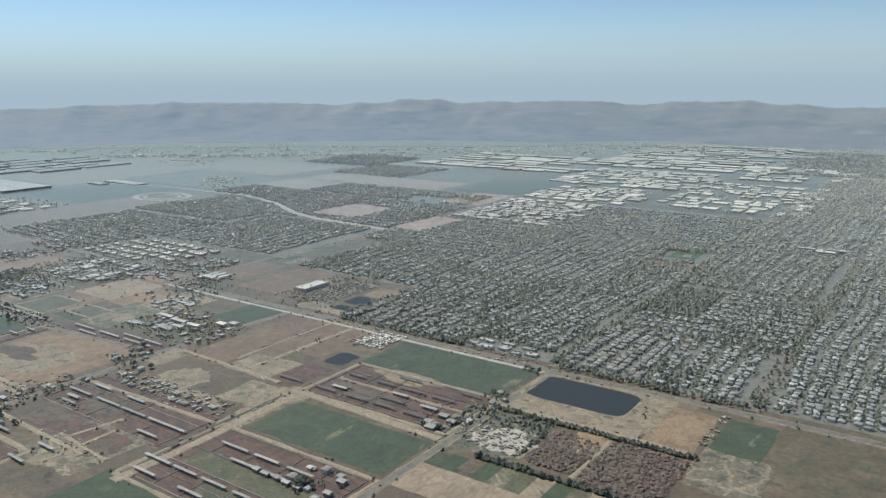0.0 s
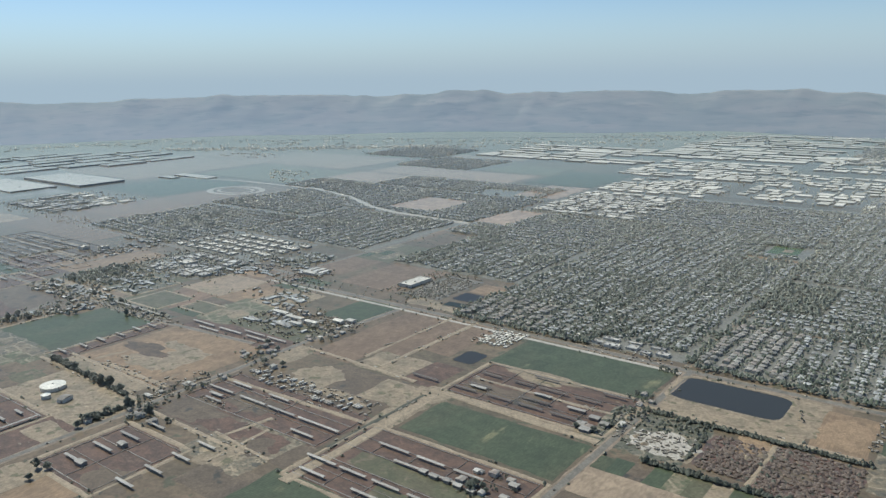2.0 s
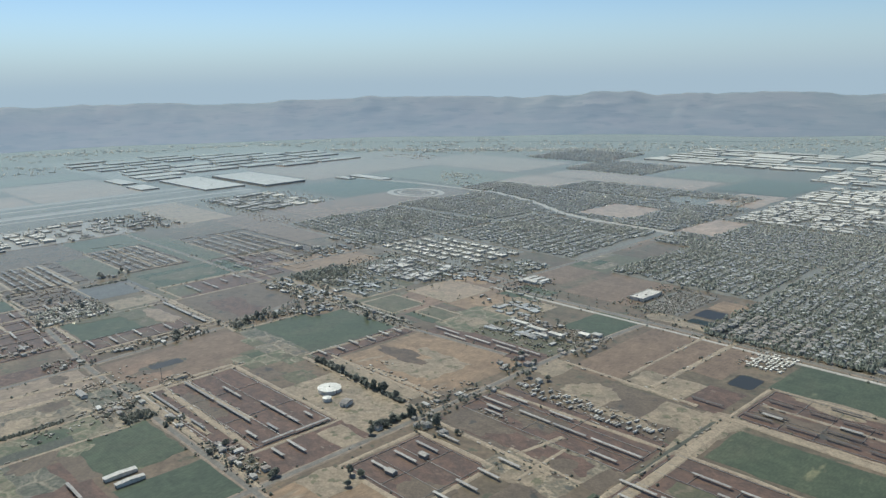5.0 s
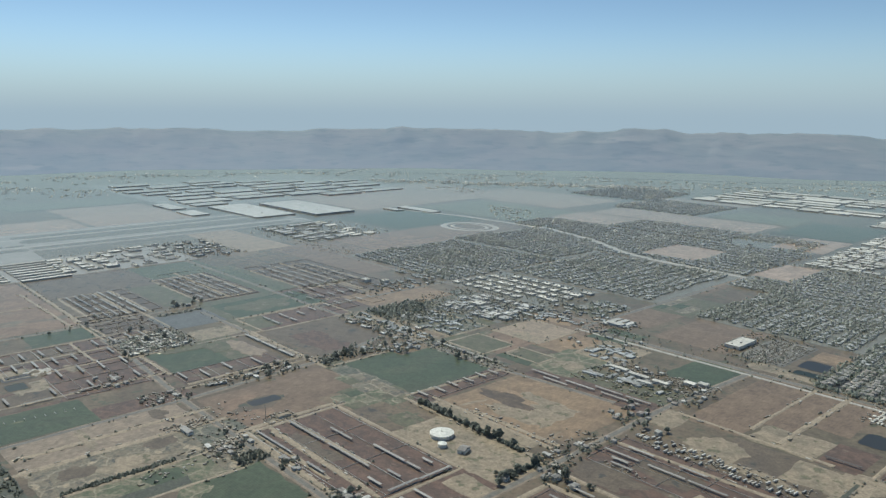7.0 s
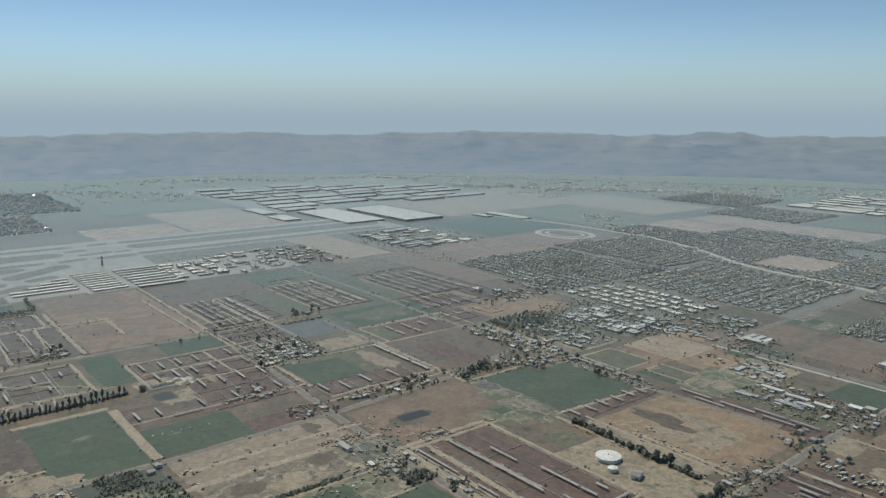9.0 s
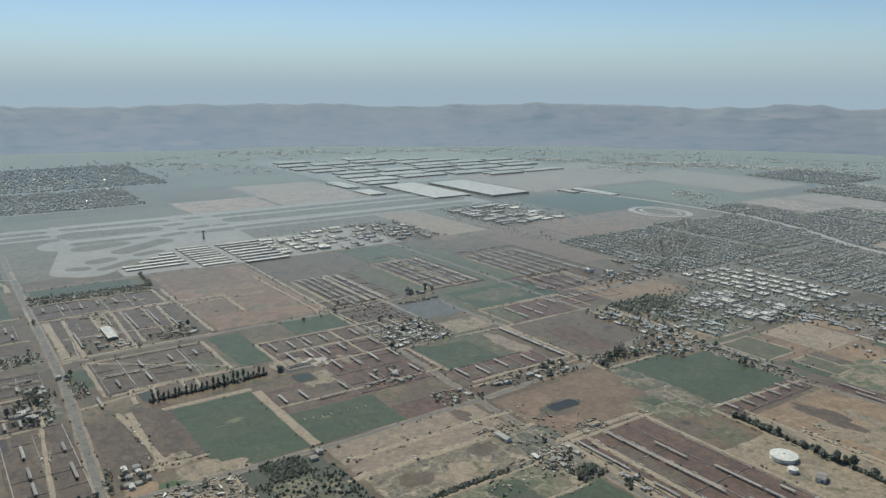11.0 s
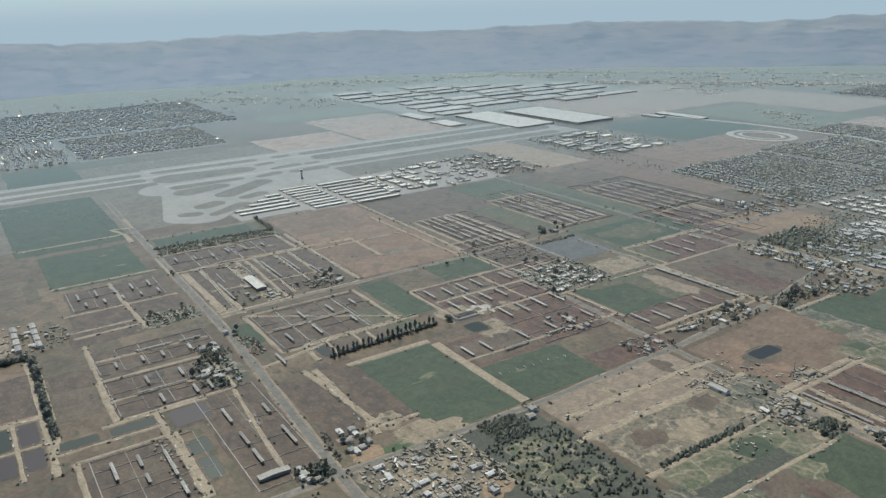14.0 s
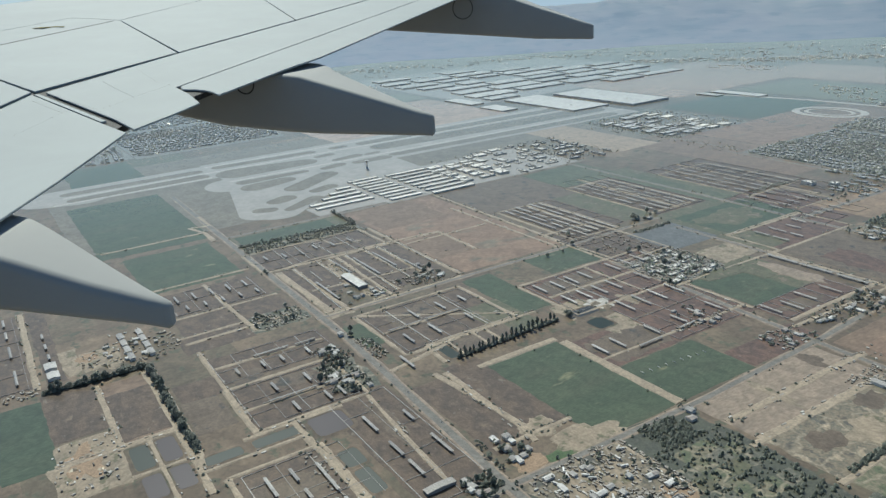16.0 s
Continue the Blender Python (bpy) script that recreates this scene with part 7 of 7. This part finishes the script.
def skin(name, outline, thick, mat, lift=0.0, label=""):
    """A panel of the wing with a small broken edge, given by its plan outline (aft, outboard)."""
    n = len(outline)
    cx, cy = sum(p[0] for p in outline) / n, sum(p[1] for p in outline) / n
    vs = []
    for inset, dz in ((0.006, 0.0), (0.0, -0.005), (0.0, -thick)):
        for x, y in outline:
            d = math.hypot(x - cx, y - cy)
            x2, y2 = x - (x - cx) / d * inset, y - (y - cy) / d * inset
            vs.append((x2, y2, DROP + DIHEDRAL * y2 + RAKE * x2 + dz + lift))
    fs = [tuple(range(n)), tuple(range(2 * n, 3 * n))[::-1]] + [(r * n + i, (r + 1) * n + i, (r + 1) * n + (i + 1) % n, r * n + (i + 1) % n) for r in (0, 1) for i in range(n)]
    return part(name, mesh_of(name, vs, fs, mat), wing, label)


skin("root_panel", [(-10.91, -0.5), (-5.04, -0.5), (-6.9, 6.37), (-7.09, 7.07), (-7.98, 7.49), (-10.91, 8.86)], 0.025, WINGPAINT)
skin("spoiler_panel", [(-10.91, 8.9), (-7.98, 7.525), (-7.08, 7.115), (-6.985, 9.72), (-9.86, 12.2), (-10.91, 12.2)], 0.025, WINGPAINT)
skin("spoiler_panel", [(-9.845, 12.21), (-6.975, 9.76), (-6.86, 13.2), (-8.9, 15.8), (-10.2, 15.8)], 0.025, WINGPAINT)
skin("spoiler_panel", [(-10.19, 15.825), (-8.89, 15.82), (-6.85, 13.22), (-6.7, 20.4), (-9.2, 20.4)], 0.025, WINGPAINT)
skin("wing_box", [(-15.0, -0.5), (-10.925, -0.5), (-10.925, 12.225), (-9.87, 12.225), (-10.215, 15.82), (-9.22, 20.4), (-13.0, 20.4)], 0.025, WINGPAINT)
skin("inboard_flap", [(-4.97, -0.5), (-6.82, 6.37), (-6.99, 6.97), (-5.5, 6.225), (-5.0, 5.985), (-4.62, 4.66), (-4.43, 3.9), (-3.9, -0.5)], 0.016, WINGPAINT)
skin("flap_seal_strip", [(-6.98, 6.99), (-6.95, 7.035), (-5.47, 6.295), (-5.49, 6.245)], 0.02, WINGPAINT, -0.003, "pale inner strip beside a flap seam")
skin("outboard_flap", [(-6.93, 7.115), (-6.92, 9.66), (-6.8, 13.2), (-6.66, 20.4), (-5.7, 20.4), (-5.68, 7.77), (-5.34, 7.52), (-4.99, 7.19), (-4.98, 6.69), (-5.0, 6.1), (-5.42, 6.36)], 0.016, WINGPAINT)
skin("flap_tab", [(-5.655, 7.84), (-5.675, 20.4), (-4.98, 20.4), (-4.88, 10.0), (-4.96, 9.12), (-5.0, 7.59), (-5.12, 7.68), (-5.25, 7.74), (-5.4, 7.75), (-5.55, 7.71)], 0.02, WINGPAINT)
# black sheet added under the panels so that their gaps look dark
skin("shroud", [(-14.8, -0.4), (-12.9, 20.3), (-5.2, 20.3), (-5.3, 7.9), (-5.25, 6.2), (-4.8, 3.9), (-4.4, -0.4)], 0.06, GAPBLACK, -0.03, "black sheet that darkens the gaps between wing panels")
skin("lower_surface", [(-14.6, -0.4), (-12.8, 20.2), (-7.4, 20.2), (-7.5, -0.4)], 0.42, FAIRINGPAINT, -0.1, "grey underside of the wing")
for a, b in (((-9.78, 5.0), (-9.9, 12.1)),):
    skin("seam", [(a[0] - .012, a[1]), (a[0] + .012, a[1]), (b[0] + .012, b[1]), (b[0] - .012, b[1])], 0.02, GAPBLACK, 0.004, "dark seam")


def fairing(x0, x1, *stations):
    """A canoe-shaped flap track fairing lofted through stations (place along, inboard side, outboard side, top, bottom)."""
    xs, *rows = zip(*stations)
    n, corner = 30, 6
    vs = []
    for i in range(n + 2):
        x = x0 + (x1 - x0) * min(1.0, i / n)
        near, far, top, low = (float(np.interp(x, xs, r)) for r in rows)
        if i == n + 1:
            x, near, far, top, low = x1 + 0.03, near + 0.03, far - 0.03, top - 0.03, low + 0.03
        top = min(top, DROP + DIHEDRAL * near + RAKE * x - 0.04)
        r = min(0.07, (far - near) * 0.42, (top - low) * 0.3)
        for cx, cz, a0 in ((far - r, top - r, 0), (near + r, top - r, 90), (near + r, low + r, 180), (far - r, low + r, 270)):
            for j in range(corner):
                a = radians(a0 + 90 * j / (corner - 1))
                vs.append((x, cx + r * math.cos(a), cz + r * math.sin(a)))
    k = 4 * corner
    fs = [(i * k + j, i * k + (j + 1) % k, (i + 1) * k + (j + 1) % k, (i + 1) * k + j) for i in range(n + 1) for j in range(k)]
    fs += [tuple(range(k))[::-1], tuple(range((n + 1) * k, (n + 2) * k))]
    me = mesh_of("fairing", vs, fs, FAIRINGPAINT)
    for p in me.polygons:
        p.use_smooth = len(p.vertices) == 4
    return part("fairing", me, wing, "grey canoe fairing with a sunlit top and a dark side")


def ring_mark(fair, x, y, z, r):
    """The thin dark outline of a round access cover on a fairing's side."""
    n = 28
    vs = [(x + q * math.cos(6.28319 * i / n), y, z + q * math.sin(6.28319 * i / n)) for q in (r, r - 0.018) for i in range(n)]
    me = mesh_of("access_cover", vs, [(i, (i + 1) % n, n + (i + 1) % n, n + i) for i in range(n)], GAPBLACK)
    part("access_cover", me, fair, "round access cover with a dark outline")


mid = fairing(-7.3, -2.98, (-7.3, 9.0, 10.2, -0.6, -1.3), (-6.67, 8.95, 10.3, -0.6, -1.48), (-5.86, 8.95, 10.3, -0.7, -1.64), (-5.0, 8.95, 10.25, -0.92, -1.72), (-4.55, 8.95, 9.81, -1.055, -1.75), (-3.88, 8.95, 9.48, -1.25, -1.765), (-3.17, 8.95, 9.15, -1.46, -1.78), (-2.98, 8.95, 9.06, -1.515, -1.78))
ring_mark(mid, -5.48, 8.944, -1.08, 0.14)
fairing(-6.6, -3.26, (-6.6, 3.35, 4.4, -1.3, -1.5), (-5.6, 3.4, 4.32, -1.3, -1.68), (-4.5, 3.5, 4.22, -1.385, -1.84), (-4.18, 3.6, 4.17, -1.51, -1.89), (-3.7, 3.75, 4.09, -1.715, -1.985), (-3.26, 3.92, 4.02, -1.895, -2.085))
far = fairing(-8.6, -2.18, (-8.6, 19.0, 20.1, 0.1, -0.95), (-4.75, 19.0, 20.1, -0.2, -1.3), (-3.5, 19.0, 19.7, -0.68, -1.42), (-2.18, 19.0, 19.15, -1.14, -1.48))
ring_mark(far, -5.3, 18.99, -0.62, 0.26)
# rows of small fasteners on the flaps, and an arrow-like marking on the wing box
for (ax, ay), (bx, by), n in (((-6.8, 7.0), (-5.87, 6.65), 16), ((-6.65, 7.75), (-5.85, 7.22), 12), ((-6.76, 8.53), (-6.08, 7.97), 6), ((-5.84, 7.88), (-5.81, 6.7), 13), ((-5.92, 5.6), (-6.11, 6.48), 8), ((-6.73, 6.72), (-6.09, 6.41), 10)):
    s = Shape()
    for i in range(n):
        x, y = ax + (bx - ax) * i / (n - 1), ay + (by - ay) * i / (n - 1)
        s.tube(x, y, DROP + DIHEDRAL * y + RAKE * x - 0.004, 0.009, 0.009, 0.006, 8)
    part("fasteners", s.mesh("fasteners", FAIRINGPAINT), wing, "row of small dark fasteners")
MARK = material("yellow_marking", [(0.35, 0.27, 0.05), (0.4, 0.32, 0.08)], size=1, fine=0.2, haze_gloss=0.0)
s = Shape()
for dx, dy, w, d in ((0, 0, 0.1, 0.34), (0.12, 0.1, 0.22, 0.08), (-0.1, -0.1, 0.08, 0.2)):
    x, y = -10.45 + dx, 11.1 + dy
    s.box(x, y, DROP + DIHEDRAL * y + RAKE * x + 0.002, w, d, 0.006)
part("marking", s.mesh("marking", MARK), wing, "small yellow painted marking")
